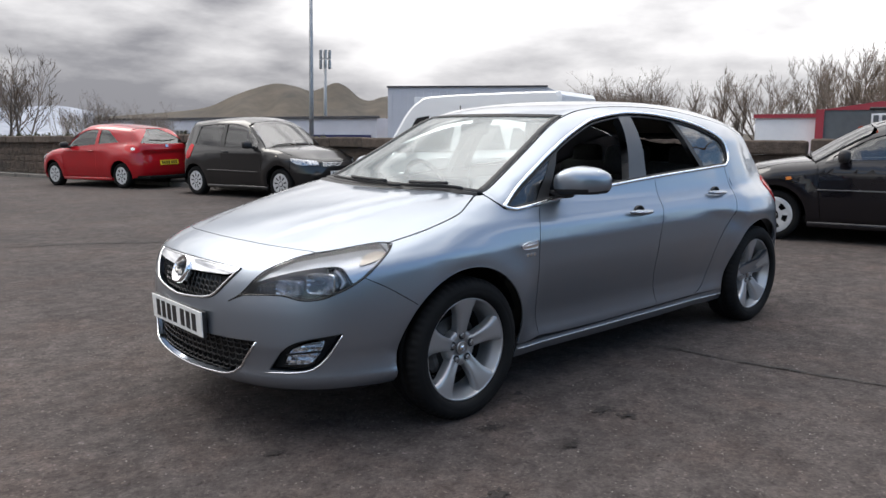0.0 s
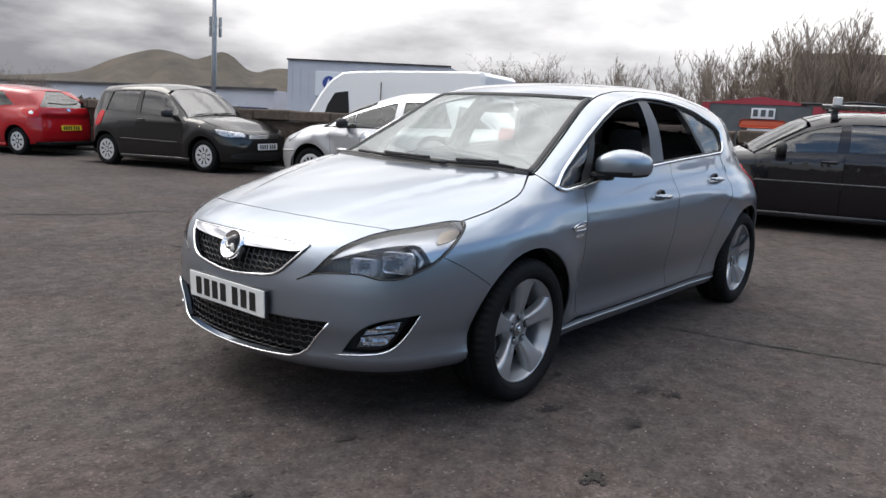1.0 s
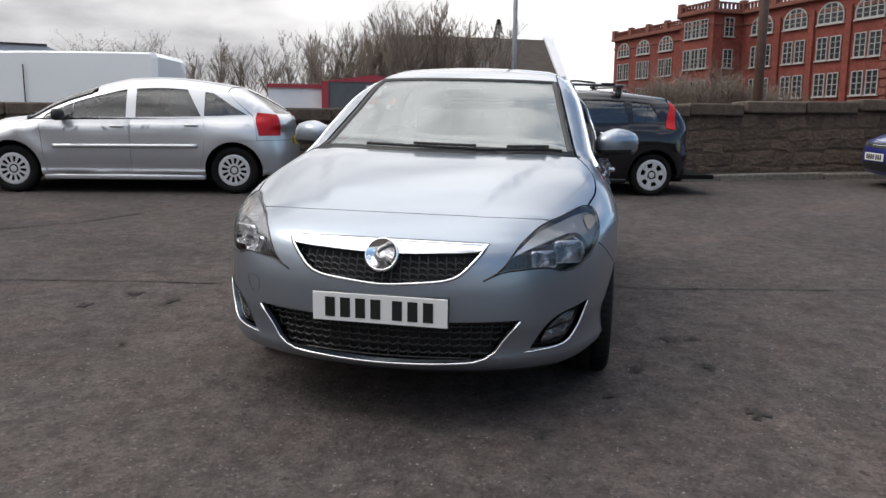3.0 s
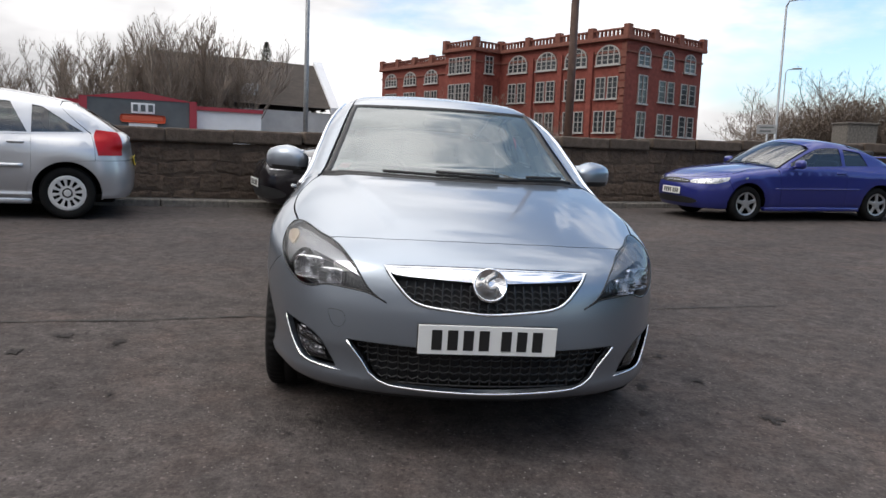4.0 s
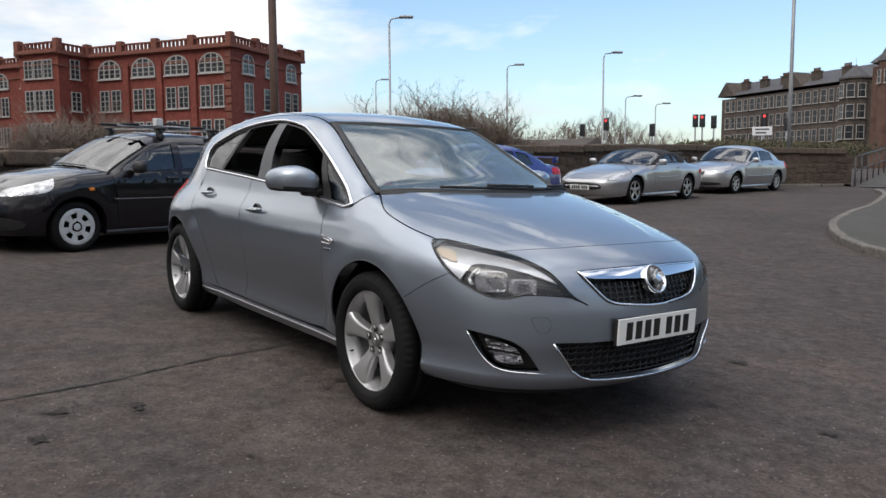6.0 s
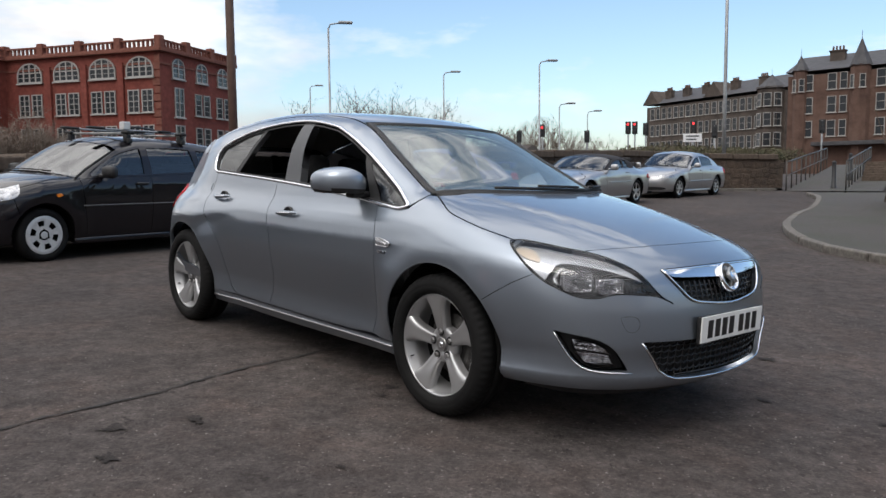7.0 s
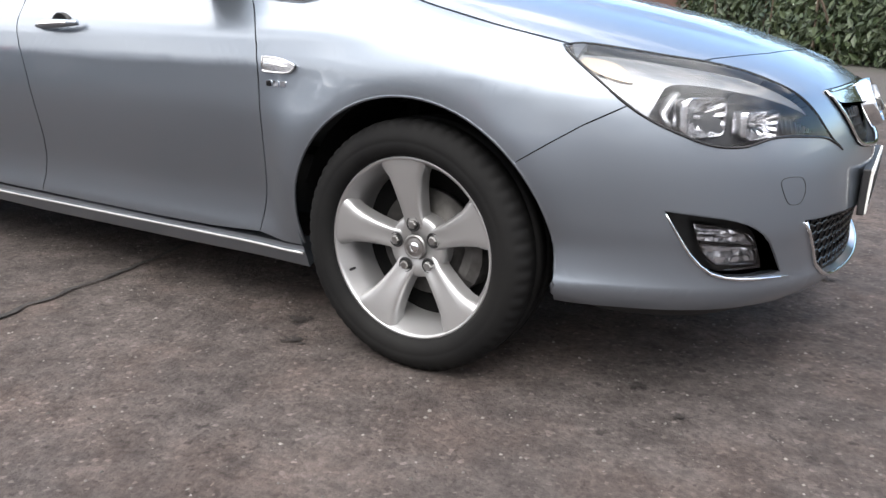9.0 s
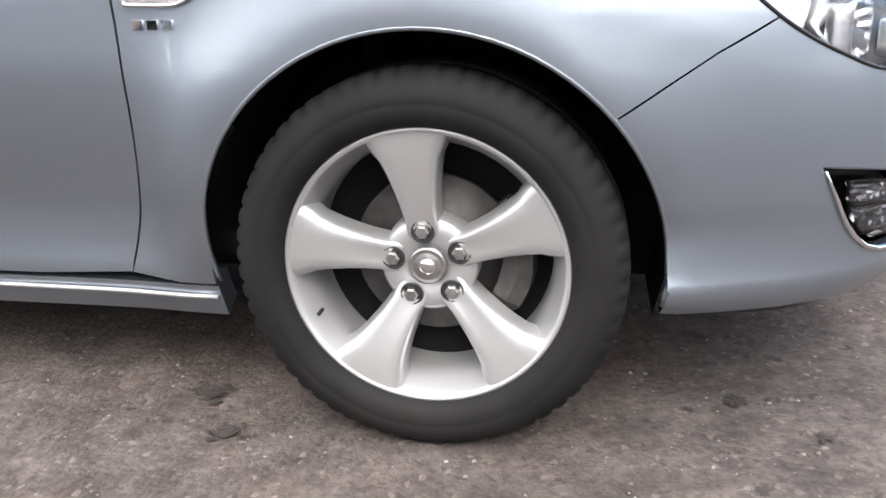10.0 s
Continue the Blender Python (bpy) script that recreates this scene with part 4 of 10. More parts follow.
    for ax in (fx, rx):
        for sg in (1, -1):
            vs = []
            for k in range(13):
                q = radians(180 * k / 12)
                for yy in (ww - 0.035, ww - 0.34):
                    vs.append((ax + (ar + 0.012) * math.cos(q), sg * yy, azc + (ar + 0.012) * math.sin(q)))
            fs = [(2 * k, 2 * k + 1, 2 * k + 3, 2 * k + 2) for k in range(12)] + [tuple(2 * k + 1 for k in range(13))]
            part("arch_liner", mesh_of("arch_liner", vs, fs, M["dark"]), None, root)
            yy = sg * s.get("track", ww - 0.125)
            if s.get("slots"):
                hub_cap(root, ax, yy, azc, s.get("rim", 0.19), s["slots"], M["hub_cap"])
            else:
                simple_wheel(root, ax, yy, azc, 0.2, s.get("rim", 0.2), s.get("spokes", (7, 0.04)), M["alloy"])
    # mirrors
    mx, mz = s["mirror"]
    my = float(on_body(F, [(mx, float(belt(mx)) + 0.02)], "side")[0][0][1])
    for sg in (1, -1):
        bm = bmesh.new()
        bm_box(bm, (0, 0, 0), (0.12, 0.2, 0.145), 0.05)
        bm_box(bm, (0.0, -0.12, -0.05), (0.06, 0.14, 0.04), 0.015)
        part("door_mirror", bm, s.get("mirror_mat", paint), root, m=pose(mx, sg * (my + 0.15), mz) @ Matrix.Scale(sg, 4, (0, 1, 0)), smooth=True)
    interior(root, s, F, xa - 0.12, float(belt(0.3)))
    fz, rz = s.get("plate_z", (0.45, 0.75))
    P, N = on_body(F, [(umf, fz), (umr, rz)], "ring", 0.014)
    for k, yel in ((0, False), (1, True)):
        nn = N[k]
        bars_plate(root, pose(P[k][0], 0, P[k][2], 0, -math.degrees(math.asin(max(-0.5, min(0.5, nn[2])))), 0 if k == 0 else 180), yel)
    return root, F


def car_spec(L_front, L_rear, wb, h, w, foot, head, end, belt, lead=0.70, deck=None, **over):
    """A car's numbers from a few measures: screen foot and head, roof end, belt line; anything can be overridden."""
    a = wb / 2
    n, t = a + L_front, -a - L_rear
    bm_ = float(np.mean([b[1] for b in belt]))
    bc = curve(*belt)
    mid = ((foot[0] + head[0]) / 2, (foot[1] + head[1]) / 2 + over.pop("screen_bulge", 0.02))
    rear_hood = deck if deck else [(-0.2, float(bc(-0.2)) + 0.05), (t, float(bc(t + 0.1)) + 0.04)]
    peak = over.pop("peak", -0.3)
    um = (n - 0.9) + RING_R * math.pi / 2
    roof_tail = over.pop("roof_tail", [(end[0] - 0.12, end[1] - 0.12), (end[0] - 0.3, end[1] - 0.45)])
    hb = over.pop("hood_bulge", 0.025)
    fs = foot[0] - over.pop("foot_back", 0.16)
    s = dict(
        n=n, t=t, h=h, w=w, front_axle=a, rear_axle=-a, radius=0.29, arch=0.345, sill=0.22, foot=foot, head_x=head[0] - 0.1, end=end, foot_side=fs,
        hood=curve((n + 0.02, lead - 0.12), (n - 0.05, lead), (n - 0.2, lead + 0.07), ((n + foot[0]) / 2, (lead + 0.04 + foot[1]) / 2 + hb), (foot[0], foot[1] - 0.01), (foot[0] - 0.4, foot[1] + 0.01), *rear_hood),
        roof=curve((foot[0] + 0.25, foot[1] - 0.16), foot, mid, head, (head[0] * 0.45 + peak * 0.55, h - 0.012), (peak, h), end, *roof_tail),
        wide=curve((n, w - 0.14), (n - 0.35, w - 0.05), (a, w), (0, w), (-a, w), (t + 0.2, w - 0.05), (t, w - 0.12)),
        tuck=curve((0.15, -0.1), (0.3, -0.035), (0.55, 0), (0.75, 0), (bm_, -0.04), (bm_ + 0.15, -0.1)),
        green=curve((0.8, 0.0), (bm_ + 0.02, -0.055), (bm_ + 0.25, -0.14), (h, -0.27)),
        nose=curve((0.15, n - 0.1), (0.3, n - 0.02), (0.45, n), (0.58, n - 0.02), (lead, n - 0.07), (lead + 0.1, n - 0.25)),
        tail=curve((0.15, t + 0.1), (0.35, t + 0.01), (0.5, t), (0.72, t + 0.03), (bm_, t + 0.07), (end[1], end[0] - 0.06)) if not deck else curve((0.15, t + 0.1), (0.35, t + 0.01), (0.5, t), (0.72, t + 0.03), (deck[-1][1], t + 0.08), (h, t + 0.2)),
        belt=bc,
        hood_edge=curve((fs, foot[1] - 0.05), (a - 0.1, foot[1] - 0.08), (a + 0.25, lead + 0.10), (um - 0.6, lead + 0.035), (um, lead - 0.005)),
        mirror=(fs - 0.3, float(bc(fs - 0.3)) + 0.07), taper=0.03, nose_a=0.2, nose_b=0.9,
    )
    if deck:
        s["deck"] = curve(*[(x, z - 0.03) for x, z in deck])
    s.update(over)
    return s
# ---------------------------------------------------------------- numbers of the silver-blue hatchback
ASTRA = dict(
    front_axle=1.3425, rear_axle=-1.3425, radius=0.325, arch=0.383, sill=0.235,
    hood=curve((2.32, 0.66), (2.26, 0.745), (2.2, 0.785), (2.1, 0.822), (1.95, 0.866), (1.71, 0.927), (1.45, 0.98), (1.28, 1.008), (1.1, 1.03), (0.8, 1.03), (0.0, 1.08), (-0.6, 1.10), (-0.95, 1.18), (-1.3, 1.22), (-2.1, 1.2)),
    roof=curve((1.6, 0.83), (1.15, 1.045), (0.8, 1.212), (0.427, 1.385), (0.2, 1.438), (-0.1, 1.465), (-0.45, 1.474), (-0.85, 1.460), (-1.25, 1.408), (-1.6, 1.335), (-1.9, 1.22), (-2.1, 1.05)),
    wide=curve((2.3, 0.76), (1.9, 0.84), (1.635, 0.857), (1.34, 0.868), (0.9, 0.865), (0.0, 0.874), (-0.8, 0.880), (-1.34, 0.876), (-1.8, 0.81), (-2.15, 0.67)),
    tuck=curve((0.15, -0.12), (0.25, -0.085), (0.35, -0.045), (0.5, -0.012), (0.65, 0.0), (0.76, 0.0), (0.85, -0.024), (0.94, -0.086), (1.05, -0.130), (1.15, -0.17)),
    green=curve((0.85, -0.04), (0.95, -0.10), (1.05, -0.118), (1.2, -0.168), (1.36, -0.268), (1.5, -0.40)),
    nose=curve((0.15, 2.10), (0.2, 2.18), (0.245, 2.255), (0.28, 2.294), (0.30, 2.302), (0.34, 2.299), (0.38, 2.302), (0.44, 2.311), (0.55, 2.306), (0.68, 2.283), (0.745, 2.262), (0.8, 2.2), (0.9, 2.0)),
    tail=curve((0.15, -2.02), (0.35, -2.09), (0.55, -2.1), (0.8, -2.04), (1.0, -1.95), (1.2, -1.81), (1.4, -1.60)), tail_a=0.28,
    nose_a=0.34, nose_b=0.8, bow=0.12, crown=curve((2.0, 0.15), (1.7, 0.12), (1.3, 0.075), (1.1, 0.06), (0.8, 0.055), (0.4, 0.05)), rcrown=0.03, r_side=0.08, r_roof=0.10, r_front=0.10, r_belt=curve((0.5, 0.05), (-0.4, 0.05), (-0.9, 0.12), (-1.2, 0.22), (-1.6, 0.18), (-2.2, 0.14)), flare=0.02, taper=0.066, floor=0.16,
    crease=[(curve((1.0, 0.775), (0.0, 0.80), (-1.0, 0.86), (-1.8, 0.88)), 0.0025, 0.05)],
    door_tuck=curve((0.12, -0.12), (0.2, -0.092), (0.24, -0.074), (0.28, -0.068), (0.33, -0.071), (0.38, -0.068), (0.46, -0.048), (0.56, -0.020), (0.66, -0.003), (0.76, 0.0), (0.85, -0.024), (0.94, -0.086), (1.05, -0.130), (1.15, -0.17)),
    front_tuck=curve((0.12, -0.22), (0.2, -0.13), (0.25, -0.074), (0.28, -0.044), (0.30, -0.037), (0.33, -0.045), (0.38, -0.050), (0.46, -0.032), (0.56, -0.009), (0.65, 0.0), (0.76, 0.0), (0.85, -0.024), (0.94, -0.086), (1.05, -0.130), (1.15, -0.17)),
)
HL = [(1.0, 0.833), (1.0, 0.833), (0.946, 0.838), (0.847, 0.828), (0.747, 0.814), (0.664, 0.803), (0.592, 0.787), (0.535, 0.764), (0.489, 0.738), (0.452, 0.702), (0.422, 0.665), (0.39, 0.635), (0.345, 0.608), (0.345, 0.608),
      (0.40, 0.632), (0.435, 0.641), (0.535, 0.648), (0.588, 0.645), (0.618, 0.636), (0.658, 0.628), (0.718, 0.633), (0.779, 0.656), (0.833, 0.682), (0.879, 0.712), (0.929, 0.757), (0.986, 0.812)]
GRILLE = [(0.375, 0.738), (0.375, 0.738), (0.346, 0.703), (0.311, 0.666), (0.269, 0.625), (0.22, 0.604), (0.125, 0.592), (0.0, 0.583), (-0.125, 0.592), (-0.22, 0.604), (-0.269, 0.625), (-0.311, 0.666), (-0.346, 0.703), (-0.375, 0.738), (-0.375, 0.738), (-0.2, 0.744), (0.0, 0.746), (0.2, 0.744)]
LOWER = [(0.476, 0.456), (0.476, 0.456), (0.42, 0.377), (0.396, 0.336), (0.361, 0.31), (0.323, 0.297), (0.225, 0.289), (0.107, 0.284), (0.0, 0.282), (-0.107, 0.284), (-0.225, 0.289), (-0.323, 0.297), (-0.361, 0.31), (-0.396, 0.336), (-0.42, 0.377), (-0.476, 0.456), (-0.476, 0.456), (-0.2, 0.452), (0.0, 0.45), (0.2, 0.452)]
FOG = [(0.795, 0.49), (0.795, 0.49), (0.654, 0.468), (0.589, 0.436), (0.552, 0.39), (0.522, 0.34), (0.522, 0.34), (0.627, 0.337), (0.688, 0.352), (0.734, 0.395), (0.768, 0.446)]
BONNET = [(1.13, 0.675), (1.2, 0.715), (1.3, 0.757), (1.42, 0.772), (1.55, 0.77), (1.70, 0.742)]
DLO = [(1.03, 0.945), (1.0, 0.962), (0.79, 1.085), (0.50, 1.232), (0.28, 1.315), (0.11, 1.357), (-0.2, 1.39), (-0.55, 1.375), (-0.96, 1.312), (-1.13, 1.225), (-1.15, 1.13), (-1.09, 1.068), (-0.95, 1.057), (-0.34, 1.03), (0.18, 0.999), (0.6, 0.962), (0.85, 0.935), (0.98, 0.927)]
CANT = [(1.08, 1.005), (0.88, 1.104), (0.62, 1.237), (0.30, 1.375), (0.05, 1.418), (-0.3, 1.43), (-0.7, 1.415), (-1.15, 1.36), (-1.5, 1.285), (-1.72, 1.20)]
DOOR_F = [(0.79, 0.932), (0.845, 0.86), (0.868, 0.78), (0.868, 0.65), (0.858, 0.53), (0.825, 0.40), (0.785, 0.275)]
DOOR_M = [(-0.235, 1.024), (-0.215, 0.9), (-0.17, 0.75), (-0.155, 0.62), (-0.17, 0.49), (-0.22, 0.36), (-0.26, 0.268)]
DOOR_R = [(-1.06, 1.062), (-1.05, 0.9), (-0.98, 0.77), (-0.86, 0.66), (-0.80, 0.55), (-0.78, 0.42), (-0.74, 0.32), (-0.66, 0.272)]


def mesh_join(pieces):
    """(verts, faces) lists into one."""
    vs, fs = [], []
    for v, f in pieces:
        n = len(vs)
        vs += [tuple(p) for p in v]
        fs += [tuple(i + n for i in q) for q in f]
    return vs, fs


def bm_data(bm):
    bm.verts.index_update()
    d = ([v.co.copy() for v in bm.verts], [[v.index for v in f.verts] for f in bm.faces])
    bm.free()
    return d


def alloy_wheel(root, x, y, turn=0.0):
    """Five flared spokes, a lip, nuts and a cap; brake disc and caliper behind; tyre with shoulder blocks."""
    sg = 1 if y > 0 else -1
    w = new("wheel")
    w.parent = root
    w.matrix_basis = pose(x, y, 0.325) @ (Matrix.Identity(4) if sg > 0 else pose(0, 0, 0, 0, 0, 180))
    R, hw = 0.327, 0.112
    # tyre
    prof = [(0.222, -0.075), (0.235, -0.098), (0.262, -0.112), (0.29, -0.11), (0.312, -0.098), (0.322, -0.086), (0.326, -0.07), (0.326, -0.034), (0.319, -0.032), (0.319, -0.026), (0.327, -0.024), (0.327, 0.024), (0.319, 0.026), (0.319, 0.032), (0.326, 0.034), (0.326, 0.07), (0.322, 0.086), (0.312, 0.098), (0.303, 0.104), (0.29, 0.1105), (0.277, 0.1125), (0.274, 0.1115), (0.271, 0.1125), (0.258, 0.111), (0.246, 0.106), (0.2405, 0.099), (0.2365, 0.091), (0.234, 0.078)]
    n, k = 240, len(prof)
    vs, fs = [], []
    for i in range(n):
        a = 2 * math.pi * i / n
        groove = (i % 4) == 0
        for j, (r, o) in enumerate(prof):
            if groove and j in (4, 5, 6, 15, 16, 17):
                r = r - (0.007 if j in (5, 16) else 0.005)
            vs.append((r * math.cos(a), o, r * math.sin(a)))
    for i in range(n):
        j = (i + 1) % n
        for q in range(k - 1):
            fs.append((i * k + q, i * k + q + 1, j * k + q + 1, j * k + q))
    ty = part("tyre", mesh_of("tyre", vs, fs, M["rubber"], True), None, w, "black tyre with worn shoulder blocks")
    # rim barrel and lip
    prof = [(0.2345, 0.074), (0.2375, 0.083), (0.2362, 0.0895), (0.2325, 0.0912), (0.2285, 0.089), (0.2255, 0.083), (0.2205, 0.070), (0.2120, 0.050), (0.2060, 0.036), (0.2040, 0.015), (0.2030, -0.06), (0.185, -0.085)]
    part("rim", mesh_of("rim", *lathe(prof, 96), M["alloy"], True), None, w)
    # near-black disc added as the shade seen between the spokes
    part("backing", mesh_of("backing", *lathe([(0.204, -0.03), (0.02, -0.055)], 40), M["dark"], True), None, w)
    part("brake_disc", mesh_of("brake_disc", *lathe([(0.0, 0.012), (0.075, 0.012), (0.078, -0.004), (0.14, -0.004), (0.14, -0.026), (0.07, -0.026)], 56), M["brake"], True), None, w)
    cs = [(0.115, -0.032), (0.118, 0.014), (0.145, 0.020), (0.172, 0.012), (0.178, -0.034)]
    vs, fs = [], []
    for k2 in range(9):
        a = radians((180 - 40 + k2 * 10) if sg < 0 else (40 - k2 * 10))
        shrink = 0.6 if k2 in (0, 8) else (0.9 if k2 == 4 else 1.0)
        vs += [((0.146 + (r - 0.146) * shrink) * math.cos(a), y * shrink, (0.146 + (r - 0.146) * shrink) * math.sin(a)) for r, y in cs]
    for k2 in range(8):
        for q in range(5):
            fs.append((k2 * 5 + q, (k2 + 1) * 5 + q, (k2 + 1) * 5 + (q + 1) % 5, k2 * 5 + (q + 1) % 5))
    fs += [tuple(range(5)), tuple(40 + q for q in range(5))]
    part("brake_caliper", mesh_of("brake_caliper", vs, fs, M["brake"]), None, w)
    # spokes, lofted from hub to lip
    rs = np.array([0.040, 0.060, 0.080, 0.10, 0.13, 0.16, 0.185, 0.205, 0.2175, 0.2290])
    half = np.array([0.030, 0.030, 0.029, 0.031, 0.0355, 0.042, 0.0495, 0.0570, 0.0620, 0.0660])
    face = np.array([0.050, 0.054, 0.0585, 0.063, 0.0695, 0.0755, 0.0800, 0.0835, 0.0858, 0.0880])
    ridge = np.array([0.0, 0.0035, 0.0045, 0.004, 0.003, 0.002, 0.001, 0.0004, 0.0, 0.0])
    crown = np.array([0.0, 0.0, 0.001, 0.002, 0.0035, 0.0045, 0.0045, 0.0035, 0.002, 0.0005])
    for s5 in range(5):
        a0 = math.pi / 2 + 2 * math.pi * s5 / 5 + turn
        ca, sa = math.cos(a0), math.sin(a0)
        vs, fs = [], []
        prof = [(-1.06, -0.042), (-1.03, -0.016), (-0.98, -0.008), (-0.88, -0.0025), (-0.72, 0.0), (-0.4, 0.0), (0, 0.0), (0.4, 0.0), (0.72, 0.0), (0.88, -0.0025), (0.98, -0.008), (1.03, -0.016), (1.06, -0.042)]
        for r, h, f, rg, cw in zip(rs, half, face, ridge, crown):
            for u, d in prof:
                t = u * h
                d = d + rg * math.exp(-((abs(u) - 0.74) / 0.18) ** 2) + cw * (1 - min(1.0, u * u))
                rr = math.sqrt(max(r * r - t * t, 1e-6)) if r > 0.2 else r
                vs.append((rr * ca - t * sa, f + d, rr * sa + t * ca))
        kk = len(prof)
        for i in range(len(rs) - 1):
            for j in range(kk - 1):
                fs.append((i * kk + j, (i + 1) * kk + j, (i + 1) * kk + j + 1, i * kk + j + 1))
        part("spoke", mesh_of("spoke", vs, fs, M["alloy"], True), None, w)
    # hub face with nut wells
    part("hub", mesh_of("hub", *lathe([(0.0, 0.050), (0.042, 0.050), (0.046, 0.0525), (0.074, 0.0525), (0.082, 0.046), (0.084, 0.005)], 48), M["alloy"], True), None, w)
    for s5 in range(5):
        a = math.pi / 2 + 2 * math.pi * s5 / 5 + turn
        cx, cz = 0.0595 * math.cos(a), 0.0595 * math.sin(a)
        v, f = lathe([(0.0205, 0.0565), (0.0190, 0.0585), (0.0165, 0.0570), (0.0150, 0.0555), (0.0, 0.0555)], 20)
        part("nut_well", mesh_of("nut_well", [(p[0] + cx, p[1], p[2] + cz) for p in v], f, M["black"], True), None, w)
        v, f = lathe([(0.0125, 0.054), (0.0122, 0.0635), (0.0095, 0.0665), (0.0, 0.0668)], 6)
        part("wheel_nut", mesh_of("wheel_nut", [(p[0] + cx, p[1], p[2] + cz) for p in v], f, M["steel"]), None, w)
    v = lathe([(0.0, 0.0625), (0.022, 0.0622), (0.026, 0.0605), (0.028, 0.0625), (0.0315, 0.0615), (0.033, 0.056)], 32)
    part("centre_cap", mesh_of("centre_cap", *v, M["steel"], True), None, w)
    v = lathe([(0.0, 0.0632), (0.013, 0.0632), (0.0135, 0.0620)], 20)
    part("cap_emblem", mesh_of("cap_emblem", *v, M["chrome"], True), None, w)
    v, f = lathe([(0.0035, 0.0), (0.0035, 0.02), (0.0, 0.021)], 8)
    part("valve", mesh_of("valve", [(p[0] + 0.205 * math.cos(radians(-25)), p[1] + 0.066, p[2] + 0.205 * math.sin(radians(-25))) for p in v], f, M["black"]), None, w)
    return w


def strip_on(F, pts, plane, r, mat, root, name, lift=0.003, both=True, closed=False, label="", flat=1.0):
    P, N = on_body(F, pts, plane, lift)
    for sg in ((1, -1) if both else (1,)):
        part(name, mesh_of(name, *tube(P * [1, sg, 1], r, 8, closed, flat), mat, True), None, root, label)


def astra_mirror(root, sg):
    bm = bmesh.new()
    bmesh.ops.create_uvsphere(bm, u_segments=28, v_segments=18, radius=1.0)
    for v in bm.verts:
        x, y, z = v.co
        f = (abs(x) ** 3 + abs(y) ** 3 + abs(z) ** 3) ** (-1 / 3)
        x, y, z = x * f, y * f, z * f
        if x < -0.15:
            x = -0.15 - (abs(x) - 0.15) * 0.12
        taper = 1 - 0.18 * max(0, y)
        sweep = -0.022 * (y + 1) ** 2
        top = 1 - 0.42 * max(0, -y) ** 1.4
        v.co = (0.11 * x + sweep, 0.120 * y, max(-0.055, 0.082 * taper * z * (top if z > 0 else 1)))
    lo = [f for f in bm.faces if f.calc_center_median().z < -0.042]
    ob = part("door_mirror", bm, M["paint"], root, "door mirror with painted cap", m=pose(0.605, sg * 0.885, 1.042) @ Matrix.Scale(sg, 4, (0, 1, 0)), smooth=True)
    ob.data.materials.append(M["black"])
    for p in ob.data.polygons:
        if p.center.z < -0.036:
            p.material_index = 1
    bm = box((-0.03, 0, 0), (0.006, 0.19, 0.115), 0.002)
    part("mirror_glass", bm, M["chrome"], ob)
    bm = bmesh.new()
    bm_box(bm, (0.02, -0.10, -0.062), (0.075, 0.13, 0.035), 0.014)
    part("mirror_arm", bm, M["black"], ob, smooth=True)
    return ob


